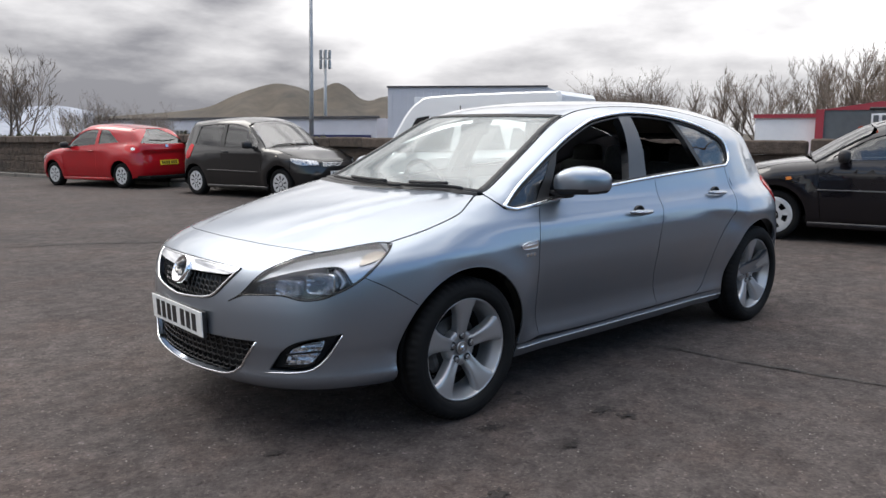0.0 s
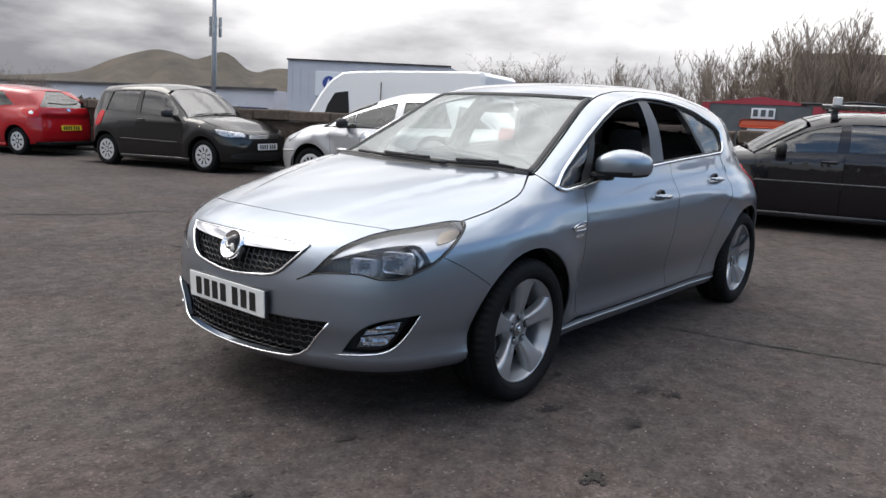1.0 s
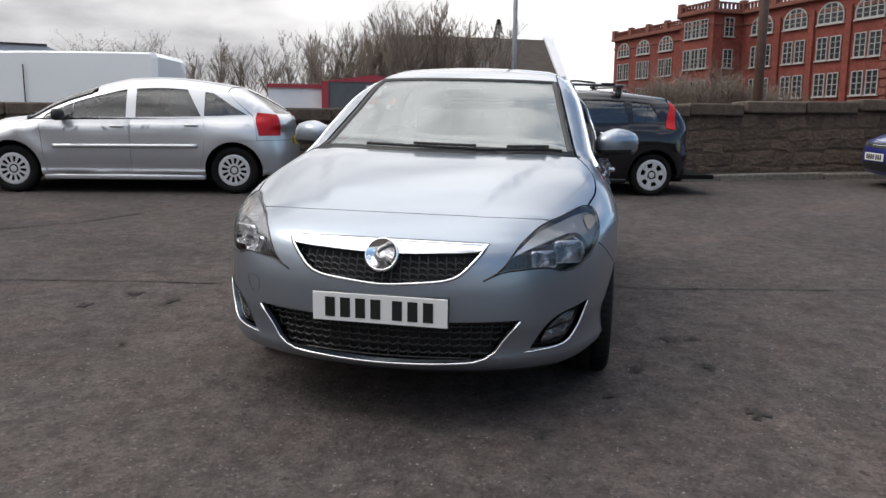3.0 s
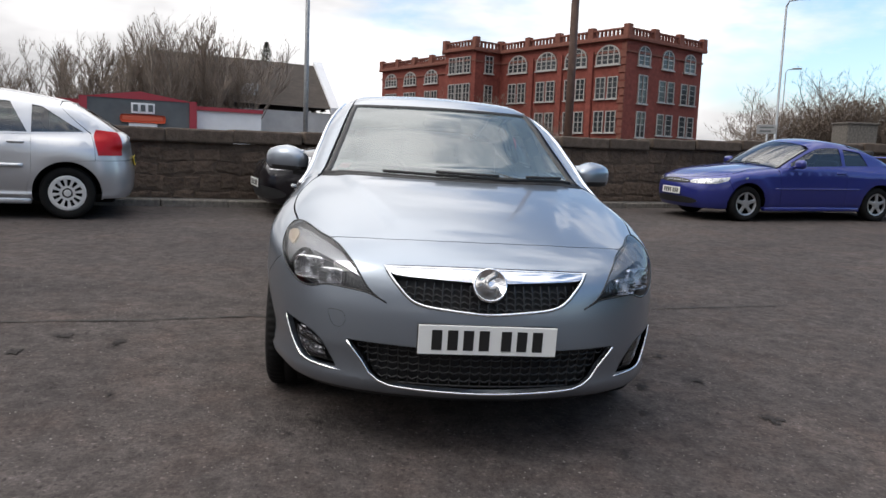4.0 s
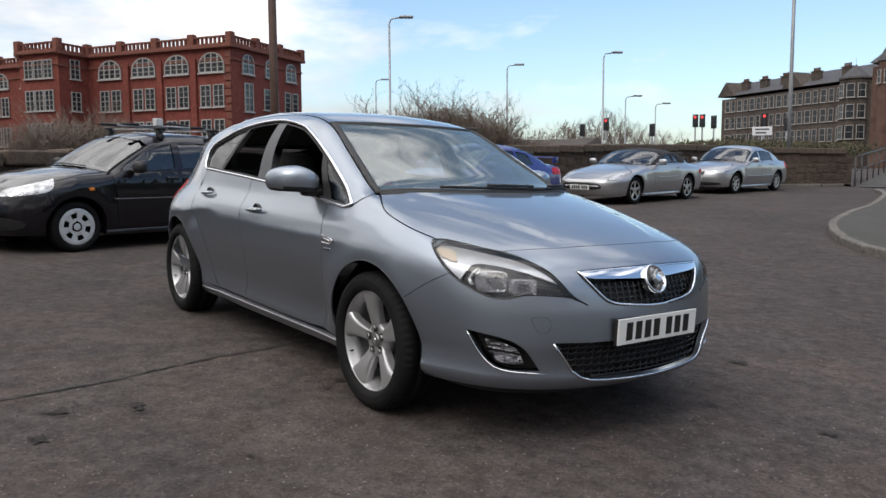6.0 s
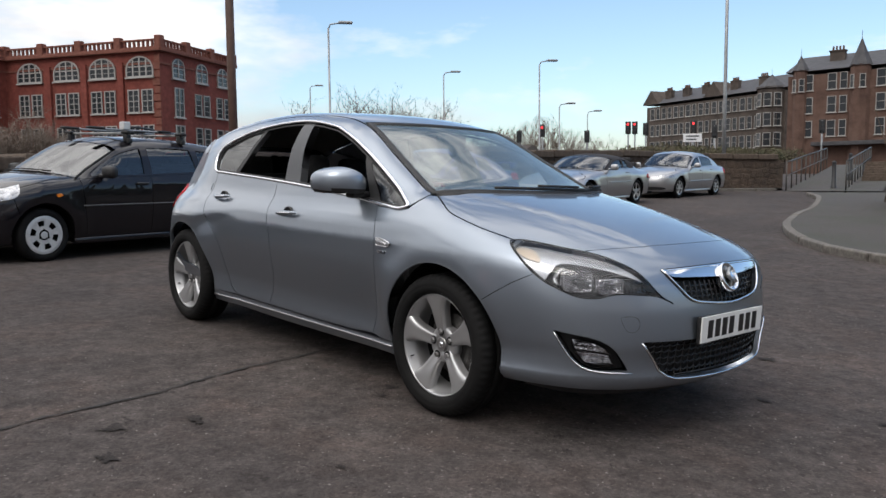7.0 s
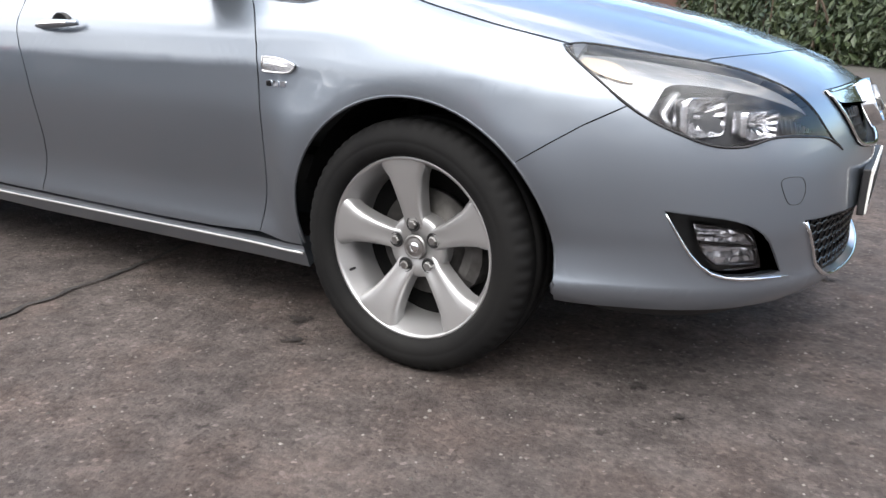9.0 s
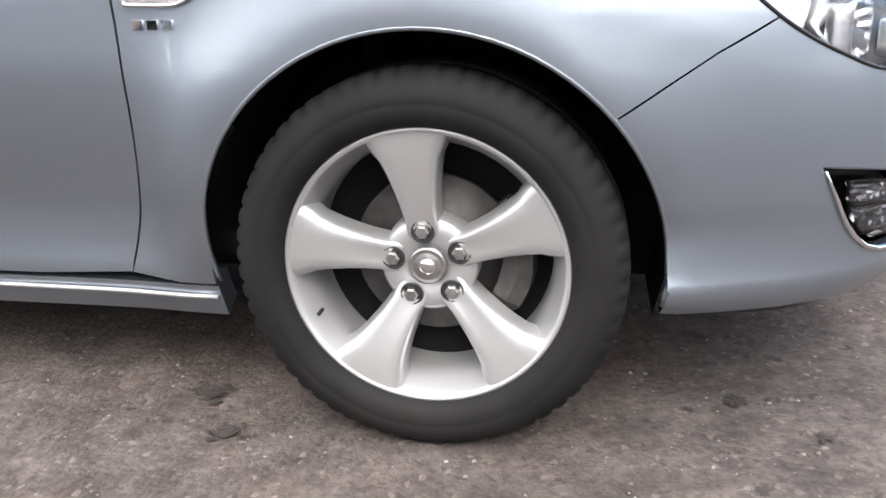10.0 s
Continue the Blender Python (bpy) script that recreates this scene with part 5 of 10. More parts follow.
def build_astra(m):
    s = ASTRA
    F = car_field(s)
    paint = M["paint"]
    root = thing("hatchback", "silver-blue five-door hatchback with its side windows open", "car", m)
    fine = dict(step=0.035, gap=0.0022, flange=0.012)
    fx, rx, ar, cz = s["front_axle"], s["rear_axle"], s["arch"], s["radius"]
    L = lambda p: [tuple(q) for q in smooth_line(p, 0.03, False)]

    # shared edges
    bon3, _ = on_body(F, smooth_line(BONNET, 0.03, False), "top")
    wing_top = [(p[0], p[2]) for p in bon3]
    hl = smooth_line(HL, 0.016)
    hl3, _ = on_body(F, hl, "wrap")

    # front wing: door edge, under the A post, bonnet edge, headlight, bumper joint, arch
    out = L(DOOR_F)[::-1] + [(0.9, 0.928), (0.98, 0.923), (1.04, 0.935), (1.075, 0.97), (1.09, 0.998)] + wing_top
    k_out = min(range(len(hl)), key=lambda i: np.hypot(hl[i][0] - 0.879, hl[i][1] - 0.712))
    p_out = (float(hl3[k_out][0]), float(hl3[k_out][2]))
    rear_hl = [(float(p[0]), float(p[2])) for p in hl3[k_out + 1:]][::-1]
    out += rear_hl + [p_out]
    a1 = math.degrees(math.atan2(0.583 - cz, 1.639 - fx))
    out += [(1.77, 0.667), (1.70, 0.622)] + arch(fx, cz, ar, a1, 180, 26) + [(fx - ar - 0.005, 0.29), (fx - ar - 0.008, 0.262), (0.88, 0.262)]
    mirrored("front_wing", F, np.array(out), "side", paint, root, **fine)

    # doors
    belt = lambda a, b: [tuple(p) for p in L([(a, 0), (b, 0)])]
    low = [q for q in L([(1.03, 0.945), (0.98, 0.927), (0.85, 0.935), (0.6, 0.962), (0.18, 0.999), (-0.34, 1.03), (-0.95, 1.057), (-1.09, 1.068)])]
    top_f = [q for q in low if -0.22 < q[0] < 0.775]
    top_r = [q for q in low if -1.05 < q[0] < -0.25]
    dr = L(DOOR_F)
    out = dr[::-1] + top_f + L(DOOR_M) + [(-0.1, 0.266), (0.3, 0.262), (0.6, 0.264)]
    mirrored("front_door", F, np.array(out), "side", paint, root, **fine)
    out = L(DOOR_M)[::-1] + top_r + L(DOOR_R) + [(-0.5, 0.27), (-0.4, 0.268)]
    mirrored("rear_door", F, np.array(out), "side", paint, root, **fine)
    # sill
    out = [(0.955, 0.262), (0.4, 0.258), (-0.3, 0.264), (-0.66, 0.268), (-0.80, 0.272), (-0.968, 0.276), (-0.985, 0.235), (-0.99, 0.2), (-0.3, 0.185), (0.4, 0.185), (0.955, 0.19)]
    mirrored("sill", F, np.array(out), "side", paint, root, step=0.06, gap=0.002, flange=0.05)
    strip_on(F, [(x, 0.238 + 0.01 * max(0, -x - 0.5)) for x in np.linspace(0.95, -0.96, 34)], "side", 0.0048, M["alloy"], root, "sill_strip", 0.004, label="thin chrome strip along the sill")

    # rear wing with window frame and A post
    dl = [tuple(p) for p in smooth_line(DLO, 0.03)]
    jf = max(range(len(dl)), key=lambda i: dl[i][0])
    dl = dl[jf:] + dl[:jf]
    if dl[5][1] < dl[0][1]:
        dl = [dl[0]] + dl[1:][::-1]
    jr = min(range(len(dl)), key=lambda i: (dl[i][0] + 1.06) ** 2 + (dl[i][1] - 1.062) ** 2)
    upper = dl[:jr + 1]
    # the A post runs straight in plan, then the roof edge follows
    post3, _ = on_body(F, smooth_line([(1.08, 0.672), (0.9, 0.637), (0.62, 0.584), (0.30, 0.530), (0.05, 0.507)], 0.03, False), "top")
    tail3, _ = on_body(F, [q for q in L(CANT) if q[0] < 0.02], "side")
    cant3 = np.vstack([post3, tail3])
    cant = [(p[0], p[2]) for p in cant3]
    out = [(1.035, 0.942), (1.07, 0.972)] + cant + [(-1.80, 1.1), (-1.84, 1.0), (-1.86, 0.85), (-1.86, 0.7), (-1.84, 0.56), (-1.78, 0.5), (-1.70, 0.47)]
    a2 = 20
    out += arch(rx, cz, ar, 180 - a2, -8, 26)
    out += [(-0.90, 0.274), (-0.80, 0.273)]
    out = out + [q for q in L(DOOR_R)[::-1]] + upper[::-1][1:]
    mirrored("rear_wing", F, np.array(out), "side", paint, root, **fine)
    # window surround
    P, N = on_body(F, dl, "side", 0.003)
    for sg in (1, -1):
        part("window_surround", mesh_of("window_surround", *tube(P * [1, sg, 1], 0.0095, 8, True), M["chrome"], True), None, root, "bright chrome window surround")
    strip_on(F, inset(np.array(dl), 0.013), "side", 0.007, M["black"], root, "window_seal", -0.012, closed=True)
    # posts
    post = [(-0.165, 1.02), (-0.165, 1.02), (-0.235, 1.385), (-0.235, 1.385), (-0.115, 1.38), (-0.115, 1.38), (0.01, 1.008), (0.01, 1.008)]
    mirrored("centre_post", F, smooth_line(post, 0.03), "side", M["trim_grey"], root, step=0.06, gap=0.001, lift=-0.006, flange=0.05)
    post = [(0.80, 0.945), (0.80, 0.945), (0.60, 1.175), (0.60, 1.175), (0.545, 1.20), (0.545, 1.20), (0.70, 0.955), (0.70, 0.955)]
    mirrored("mirror_post", F, smooth_line(post, 0.03), "side", M["black"], root, step=0.06, gap=0.001, lift=-0.008, flange=0.04)
    post = [(-0.78, 1.05), (-0.78, 1.05), (-0.64, 1.36), (-0.64, 1.36), (-0.685, 1.352), (-0.685, 1.352), (-0.835, 1.052), (-0.835, 1.052)]
    mirrored("quarter_post", F, smooth_line(post, 0.03), "side", M["black"], root, step=0.06, gap=0.001, lift=-0.008, flange=0.03)
    q = [(0.99, 0.945), (0.99, 0.945), (0.6, 1.18), (0.6, 1.18), (0.79, 0.95), (0.79, 0.95)]
    mirrored("quarter_light", F, smooth_line(q, 0.03), "side", M["tinted"], root, step=0.08, gap=0.0, lift=-0.012, flange=0)
    q = [(-0.835, 1.058), (-0.835, 1.058), (-0.685, 1.355), (-0.685, 1.355), (-0.95, 1.31), (-1.12, 1.22), (-1.135, 1.12), (-1.08, 1.07), (-1.08, 1.07)]
    mirrored("rear_quarter_window", F, smooth_line(q, 0.03), "side", M["tinted"], root, step=0.08, gap=0.0, lift=-0.012, flange=0)

    # windscreen, roof
    c3 = cant3
    side = [(p[0], p[1]) for p in c3 if p[0] > 0.30]
    arc_top = [(0.30 + 0.125 * (1 - (y / 0.54) ** 2), y) for y in np.linspace(side[-1][1] - 0.01, -side[-1][1] + 0.01, 15)]
    arc_foot = [(1.08 + 0.21 * (1 - (y / side[0][1]) ** 2), y) for y in np.linspace(-side[0][1], side[0][1], 17)[1:-1]]
    scr = side + arc_top + [(x, -y) for x, y in side[::-1]] + arc_foot
    ws = panel_part("windscreen", F, np.array(scr), "top", M["screen_glass"], root, "windscreen reflecting the clouds", step=0.05, gap=0.004, lift=-0.003, flange=0)
    # dark border inside the glass
    edge = inset(np.array(scr), 0.022)
    P, N = on_body(F, edge, "top", -0.010)
    part("screen_border", mesh_of("screen_border", *tube(P, 0.017, 6, True, 1.2), M["black"], True), None, root)
    roofs = [(p[0], p[1]) for p in c3 if p[0] <= 0.30]
    back = [(roofs[-1][0] - 0.06 * (1 - (y / roofs[-1][1]) ** 2), y) for y in np.linspace(roofs[-1][1], -roofs[-1][1], 11)[1:-1]]
    out = [(side[-1][0], side[-1][1])] + roofs + back + [(x, -y) for x, y in roofs[::-1]] + [(side[-1][0], -side[-1][1])] + arc_top[::-1]
    panel_part("roof", F, np.array(out), "top", paint, root, step=0.06, gap=0.003, flange=0.02)
    P, f, N = panel(F, inset(np.array(out), 0.03), "top", step=0.15, gap=0, lift=-0.03, flange=0)
    part("headlining", mesh_of("headlining", P, f, M["headliner"], True, N), None, root)

    # bonnet
    hl_top = [(p[0], p[1]) for p, q in zip(hl3, hl) if q[1] > 0.8 and p[0] > 1.72 and p[0] < 1.955]
    hl_top = sorted(hl_top)
    front = [(1.957, 0.597), (2.01, 0.49), (2.055, 0.35), (2.08, 0.18), (2.088, 0.0)]
    front = [tuple(p) for p in smooth_line(front, 0.03, False)]
    half = [(p[0], p[1]) for p in bon3] + hl_top + front
    foot = [(1.13 + 0.185 * (1 - (y / 0.675) ** 2), y) for y in np.linspace(-0.675, 0.675, 17)[1:-1]]
    out = half + [(x, -y) for x, y in half[::-1][1:]] + foot
    panel_part("bonnet", F, np.array(out), "top", paint, root, "broad bonnet reflecting the sky", step=0.04, gap=0.0022, flange=0.015)
    # scuttle between bonnet and glass
    sc = [(1.10 + 0.20 * (1 - (y / 0.66) ** 2), y) for y in np.linspace(-0.66, 0.66, 17)]
    P, N = on_body(F, sc, "top", -0.028)
    part("scuttle", mesh_of("scuttle", *tube(P, 0.035, 6, False, 1.0), M["black"], True), None, root)

    # front bumper with the nose between the lamps
    archP, _ = on_body(F, arch(fx, cz, ar, -11, a1, 12), "side")
    arcw = [tuple(q) for q in wrap_of(archP)]
    joint, _ = on_body(F, [(1.70, 0.622), (1.77, 0.667)], "side")
    low_hl = []
    k_out = min(range(len(hl)), key=lambda i: np.hypot(hl[i][0] - 0.879, hl[i][1] - 0.712))
    k_tip = min(range(len(hl)), key=lambda i: np.hypot(hl[i][0] - 0.345, hl[i][1] - 0.608))
    k_top = min(range(len(hl)), key=lambda i: np.hypot(hl[i][0] - 0.664, hl[i][1] - 0.803))
    seg = [tuple(p) for p in hl[k_tip:k_out + 1]][::-1]
    seg2 = [tuple(p) for p in hl[k_top:k_tip]][::-1]
    fr3, _ = on_body(F, front, "top")
    seg3 = [tuple(p) for p in wrap_of(fr3)]
    lipz = [(0.0, 0.246), (0.2, 0.247), (0.39, 0.25), (0.54, 0.252), (0.75, 0.252), (0.93, 0.252)]
    half = L(lipz) + arcw + [tuple(q) for q in wrap_of(joint)] + seg + seg2[1:] + seg3[1:]
    out = np.array(half + [(-a, b) for a, b in half[::-1][1:-1]])
    holes = [smooth_line(GRILLE, 0.03), smooth_line(LOWER, 0.03), smooth_line(FOG, 0.025), smooth_line([(-a, b) for a, b in FOG], 0.025)]
    bumper = panel_part("front_bumper", F, out, "wrap", paint, root, "front bumper with chrome-edged openings", step=0.035, gap=0.0006, flange=0.02, holes=holes)
    # chin
    chin = [(a, b + 0.004) for a, b in L(lipz)] + [(0.925, 0.244), (0.88, 0.226), (0.75, 0.214), (0.4, 0.205), (0.0, 0.20)]
    chin = chin + [(-a, b) for a, b in chin[::-1][1:-1]]
    panel_part("chin", F, np.array(chin), "wrap", M["black"], root, step=0.06, gap=0, lift=-0.010, flange=0.03)

    # upper grille
    g = smooth_line(GRILLE, 0.03)
    grille = panel_part("grille", F, g, "wrap", M["black"], root, "black honeycomb grille", step=0.06, gap=-0.002, lift=-0.045, flange=-0.05)
    bar = [(0.368, 0.735), (0.368, 0.735), (0.2, 0.741), (0, 0.743), (-0.2, 0.741), (-0.368, 0.735), (-0.368, 0.735), (-0.335, 0.712), (-0.2, 0.704), (0, 0.698), (0.2, 0.704), (0.335, 0.712)]
    panel_part("grille_bar", F, smooth_line(bar, 0.02), "wrap", M["chrome"], root, "broad chrome bar across the grille", step=0.02, gap=0, lift=0.006, flange=0.03)
    strip_on(F, inset(g, 0.004), "wrap", 0.006, M["chrome"], root, "grille_surround", 0.002, both=False, closed=True)
    poly = g

    def inside(p, poly):
        c = False
        for i in range(len(poly)):
            a, b = poly[i - 1], poly[i]
            if (a[1] > p[1]) != (b[1] > p[1]) and p[0] < (b[0] - a[0]) * (p[1] - a[1]) / (b[1] - a[1]) + a[0]:
                c = not c
        return c

    def lattice(poly, zs, dx, lift, r, zmax=9):
        pieces = []
        for row, z in enumerate(zs):
            run = []
            for th in np.arange(-0.5, 0.5001, dx / 2):
                zz = z + (0.0045 if int(round(th / (dx / 2))) % 2 else -0.0045)
                ok = inside((th, zz), poly) and zz < zmax
                if ok:
                    run.append((th, zz))
                if (not ok or th > 0.49) and len(run) > 2:
                    P, _ = on_body(F, run, "wrap", lift)
                    pieces.append(tube(P, r, 5))
                    run = []
                elif not ok:
                    run = []
        for i, th in enumerate(np.arange(-0.48, 0.4801, dx)):
            col = [(th, z) for z in np.linspace(zs[0] - 0.02, zs[-1] + 0.02, 24) if inside((th, z), poly) and z < zmax]
            if len(col) > 2:
                P, _ = on_body(F, col, "wrap", lift)
                pieces.append(tube(P, r, 5))
        return mesh_join(pieces)

    part("mesh", mesh_of("mesh", *lattice(g, [0.605, 0.628, 0.651, 0.674, 0.697], 0.032, -0.024, 0.0042, 0.70), M["gloss_black"], True), None, grille)
    # badge
    bp, bn = on_body(F, [(0.0, 0.690)], "wrap", 0.018)
    mb = Matrix.Translation(bp[0]) @ Vector(bn[0]).to_track_quat("X", "Z").to_matrix().to_4x4()
    v = lathe([(0.066, -0.03), (0.066, -0.004), (0.0625, 0.004), (0.058, 0.004), (0.056, -0.002), (0.0, 0.001)], 40, "x")
    bd = part("badge", mesh_of("badge", *v, M["chrome"], True), None, root, "round chrome badge", m=mb)
    bm = bmesh.new()
    pts = [(0.004, 0.02, 0.035), (0.006, -0.005, 0.02), (0.007, -0.018, 0.0), (0.007, 0.0, -0.018), (0.006, 0.02, -0.012), (0.004, 0.03, -0.03)]
    v = tube(smooth_line(pts, 0.008, False), 0.0085, 8)
    bm.free()
    part("emblem", mesh_of("emblem", *v, M["steel"], True), None, bd)
    # lower grille
    g2 = smooth_line(LOWER, 0.03)
    lg = panel_part("lower_grille", F, g2, "wrap", M["black"], root, "black lower grille", step=0.06, gap=-0.002, lift=-0.05, flange=-0.052)
    part("mesh", mesh_of("mesh", *lattice(g2, [0.30, 0.325, 0.35, 0.375, 0.40, 0.425, 0.447], 0.036, -0.028, 0.0045), M["gloss_black"], True), None, lg)
    low_edge = [p for p in L([(0.476, 0.452), (0.42, 0.375), (0.396, 0.334), (0.361, 0.308), (0.323, 0.295), (0.225, 0.287), (0.107, 0.282), (0.0, 0.280), (-0.107, 0.282), (-0.225, 0.287), (-0.323, 0.295), (-0.361, 0.308), (-0.396, 0.334), (-0.42, 0.375), (-0.476, 0.452)])]
    strip_on(F, low_edge, "wrap", 0.005, M["chrome"], root, "grille_strip", 0.002, both=False, label="chrome strip under the lower grille")
    # fog lamps
    for sgn in (1, -1):
        fo = smooth_line([(sgn * a, b) for a, b in FOG], 0.02)
        fl = panel_part("fog_lamp", F, fo, "wrap", M["black"], root, "fog lamp in a black recess", step=0.05, gap=-0.002, lift=-0.055, flange=-0.057)
        un = [(0.735, 0.462), (0.735, 0.462), (0.655, 0.452), (0.60, 0.42), (0.572, 0.365), (0.565, 0.35), (0.565, 0.35), (0.66, 0.352), (0.70, 0.38), (0.725, 0.42)]
        fu = smooth_line([(sgn * a, b) for a, b in un], 0.02)
        P, f, N = panel(F, fu, "wrap", step=0.02, gap=0, lift=-0.012, flange=0.03)
        part("lamp_lens", mesh_of("lamp_lens", P, f, M["lens"], True, N), None, fl)
        P, f, N = panel(F, inset(fu, 0.006), "wrap", step=0.012, gap=0, lift=-0.024, flange=-0.008)
        P = np.array(P) + np.array(N) * (0.006 * np.sin(np.array(P)[:, 2] * 190))[:, None]
        part("reflector", mesh_of("reflector", P, f, M["reflector"]), None, fl)
        bz = [(0.64, 0.405), (0.585, 0.392), (0.7, 0.418)]
        P, N = on_body(F, [(sgn * 0.715, 0.415), (sgn * 0.65, 0.408), (sgn * 0.585, 0.398)], "wrap", -0.018)
        part("lamp_bar", mesh_of("lamp_bar", *tube(P, 0.004, 6), M["black"], True), None, fl)
        edge = L([(0.793, 0.485), (0.768, 0.442), (0.734, 0.39), (0.688, 0.347), (0.627, 0.332), (0.56, 0.329), (0.50, 0.326)])
        P, N = on_body(F, [(sgn * a, b) for a, b in edge], "wrap", 0.003)
        rr = np.interp(np.linspace(0, 1, len(P)), [0, 0.3, 0.75, 1], [0.002, 0.004, 0.005, 0.001])
        part("fog_strip", mesh_of("fog_strip", *tube(P, rr, 8), M["chrome"], True), None, fl)

    # headlights
    for sgn in (1, -1):
        o = np.array([(sgn * a, b) for a, b in hl])
        h = panel_part("headlight", F, o, "wrap", M["lamp_dark"], root, "swept-back clear headlight", step=0.05, gap=0.002, lift=-0.055, flange=-0.052)
        P, f, N = panel(F, o, "wrap", step=0.03, gap=0.003, lift=0.001, flange=0)
        part("lens", mesh_of("lens", P, f, M["lens"], True, N), None, h)
        # silver upper band that sweeps back to the tip and fills the outer corner
        band = [(0.985, 0.828), (0.985, 0.828), (0.85, 0.820), (0.74, 0.806), (0.66, 0.794), (0.57, 0.773), (0.50, 0.735), (0.455, 0.695), (0.455, 0.695), (0.52, 0.722), (0.60, 0.746), (0.70, 0.764), (0.775, 0.766), (0.805, 0.745), (0.838, 0.690), (0.838, 0.690), (0.87, 0.716), (0.92, 0.762)]
        P, f, N = panel(F, smooth_line([(sgn * a, b) for a, b in band], 0.02), "wrap", step=0.04, gap=0, lift=-0.016, flange=0.035)
        part("silver_band", mesh_of("silver_band", P, f, M["lamp_silver"], True, N), None, h)
        # inner step of the housing, beside the corner
        P, N = on_body(F, smooth_line([(sgn * 0.765, 0.757), (sgn * 0.790, 0.730), (sgn * 0.802, 0.698), (sgn * 0.79, 0.672)], 0.012, False), "wrap", -0.030)
        part("housing_rib", mesh_of("housing_rib", *tube(P, 0.007, 6, False, 2.0), M["lamp_silver"], True), None, h)
        for th, z, ry, rz in ((0.725, 0.708, 0.058, 0.040), (0.592, 0.690, 0.050, 0.030)):
            p, nn = on_body(F, [(sgn * th, z)], "wrap", -0.060)
            d = Vector((1.0, sgn * 0.55, 0.05)).normalized()
            mm = Matrix.Translation(p[0]) @ d.to_track_quat("X", "Z").to_matrix().to_4x4()
            vs, fs = [], []
            rings = [(0.16, 0.0), (0.30, 0.003), (0.60, 0.012), (0.85, 0.025), (1.0, 0.036), (1.08, 0.038), (1.10, 0.0)]
            nq = 78
            for k in range(nq):
                q = 2 * math.pi * k / nq
                ex = (abs(math.cos(q)) ** 7 + abs(math.sin(q)) ** 7) ** (-1 / 7)
                flute = 0.0045 * math.cos(13 * q)
                for rr, dd in rings:
                    vs.append((dd + (flute if 0.2 < rr < 0.9 else 0), ry * rr * ex * math.cos(q), rz * rr * ex * math.sin(q)))
            nr = len(rings)
            for k in range(nq):
                k2 = (k + 1) % nq
                fs += [(k * nr + i, k2 * nr + i, k2 * nr + i + 1, k * nr + i + 1) for i in range(nr - 1)]
            bw = part("bowl", mesh_of("bowl", vs, fs, M["reflector"], True), None, h, m=mm)
            part("bulb", mesh_of("bulb", *lathe([(0.0, 0.018), (0.004, 0.016), (0.005, 0.008), (0.006, -0.002)], 12, "x"), M["lamp_silver"], True), None, bw)
        # ribs at the inner end
        for k in range(8):
            th = 0.53 - 0.015 * k
            zt = 0.705 - 0.0065 * k
            P, N = on_body(F, [(sgn * th, 0.655), (sgn * th, (0.655 + zt) / 2), (sgn * th, zt)], "wrap", -0.030)
            part("rib", mesh_of("rib", *tube(P, 0.003, 5), M["trim_grey"], True), None, h)
        # amber corner
        am = [(0.93, 0.782), (0.965, 0.808), (0.93, 0.815), (0.875, 0.80), (0.86, 0.765)]
        P, f, N = panel(F, smooth_line([(sgn * a, b) for a, b in am], 0.015), "wrap", step=0.03, gap=0, lift=-0.010, flange=0.006)
        part("indicator", mesh_of("indicator", P, f, M["amber_clear"], True, N), None, h)
        strip_on(F, inset(o, 0.001), "wrap", 0.0032, M["gloss_black"], h, "lamp_seal", 0.0, both=False, closed=True)

    # small red sticker in the corner of the glass and a paper on the dash
    P, N = on_body(F, [(1.0, -0.56)], "top", -0.008)
    d = Vector(N[0])
    part("sticker", box((0, 0, 0), (0.055, 0.05, 0.002)), M["red_lens"], root, "small red sticker inside the glass", m=Matrix.Translation(P[0]) @ d.to_track_quat("Z", "Y").to_matrix().to_4x4())
    bm = box((0, 0, 0), (0.10, 0.16, 0.004), 0.001)
    part("paper", bm, M["paper"], root, "white paper lying on the dashboard", m=pose(1.02, 0.02, 0.985, 0, 24, 12))
    # number plate and its holder
    bars_plate(root, pose(2.314, 0, 0.492, 0, 2, 0))
    part("plate_holder", box((2.303, 0, 0.49), (0.018, 0.526, 0.117), 0.004), M["black"], root)
    # towing-eye cover outline, on the right half
    P, N = on_body(F, smooth_line([(-0.555, 0.557), (-0.50, 0.557), (-0.487, 0.525), (-0.50, 0.50), (-0.53, 0.50), (-0.548, 0.525)], 0.012), "wrap", 0.0005)
    part("tow_cover_joint", mesh_of("tow_cover_joint", *tube(P, 0.0007, 5, True), M["black"]), None, root)

    # side repeaters with small trim bars under them
    rep = [(0.895, 0.781), (0.895, 0.781), (0.96, 0.776), (1.005, 0.762), (0.982, 0.744), (0.91, 0.744), (0.893, 0.748)]
    mirrored("side_repeater", F, smooth_line(rep, 0.01), "side", M["reflector"], root, step=0.02, gap=0, lift=0.006, flange=0.008)
    strip_on(F, smooth_line(rep, 0.01), "side", 0.0028, M["chrome"], root, "repeater_rim", 0.006, closed=True)
    strip_on(F, [(0.905, 0.764), (0.94, 0.763), (0.975, 0.759)], "side", 0.0022, M["chrome"], root, "repeater_bar", 0.0075)
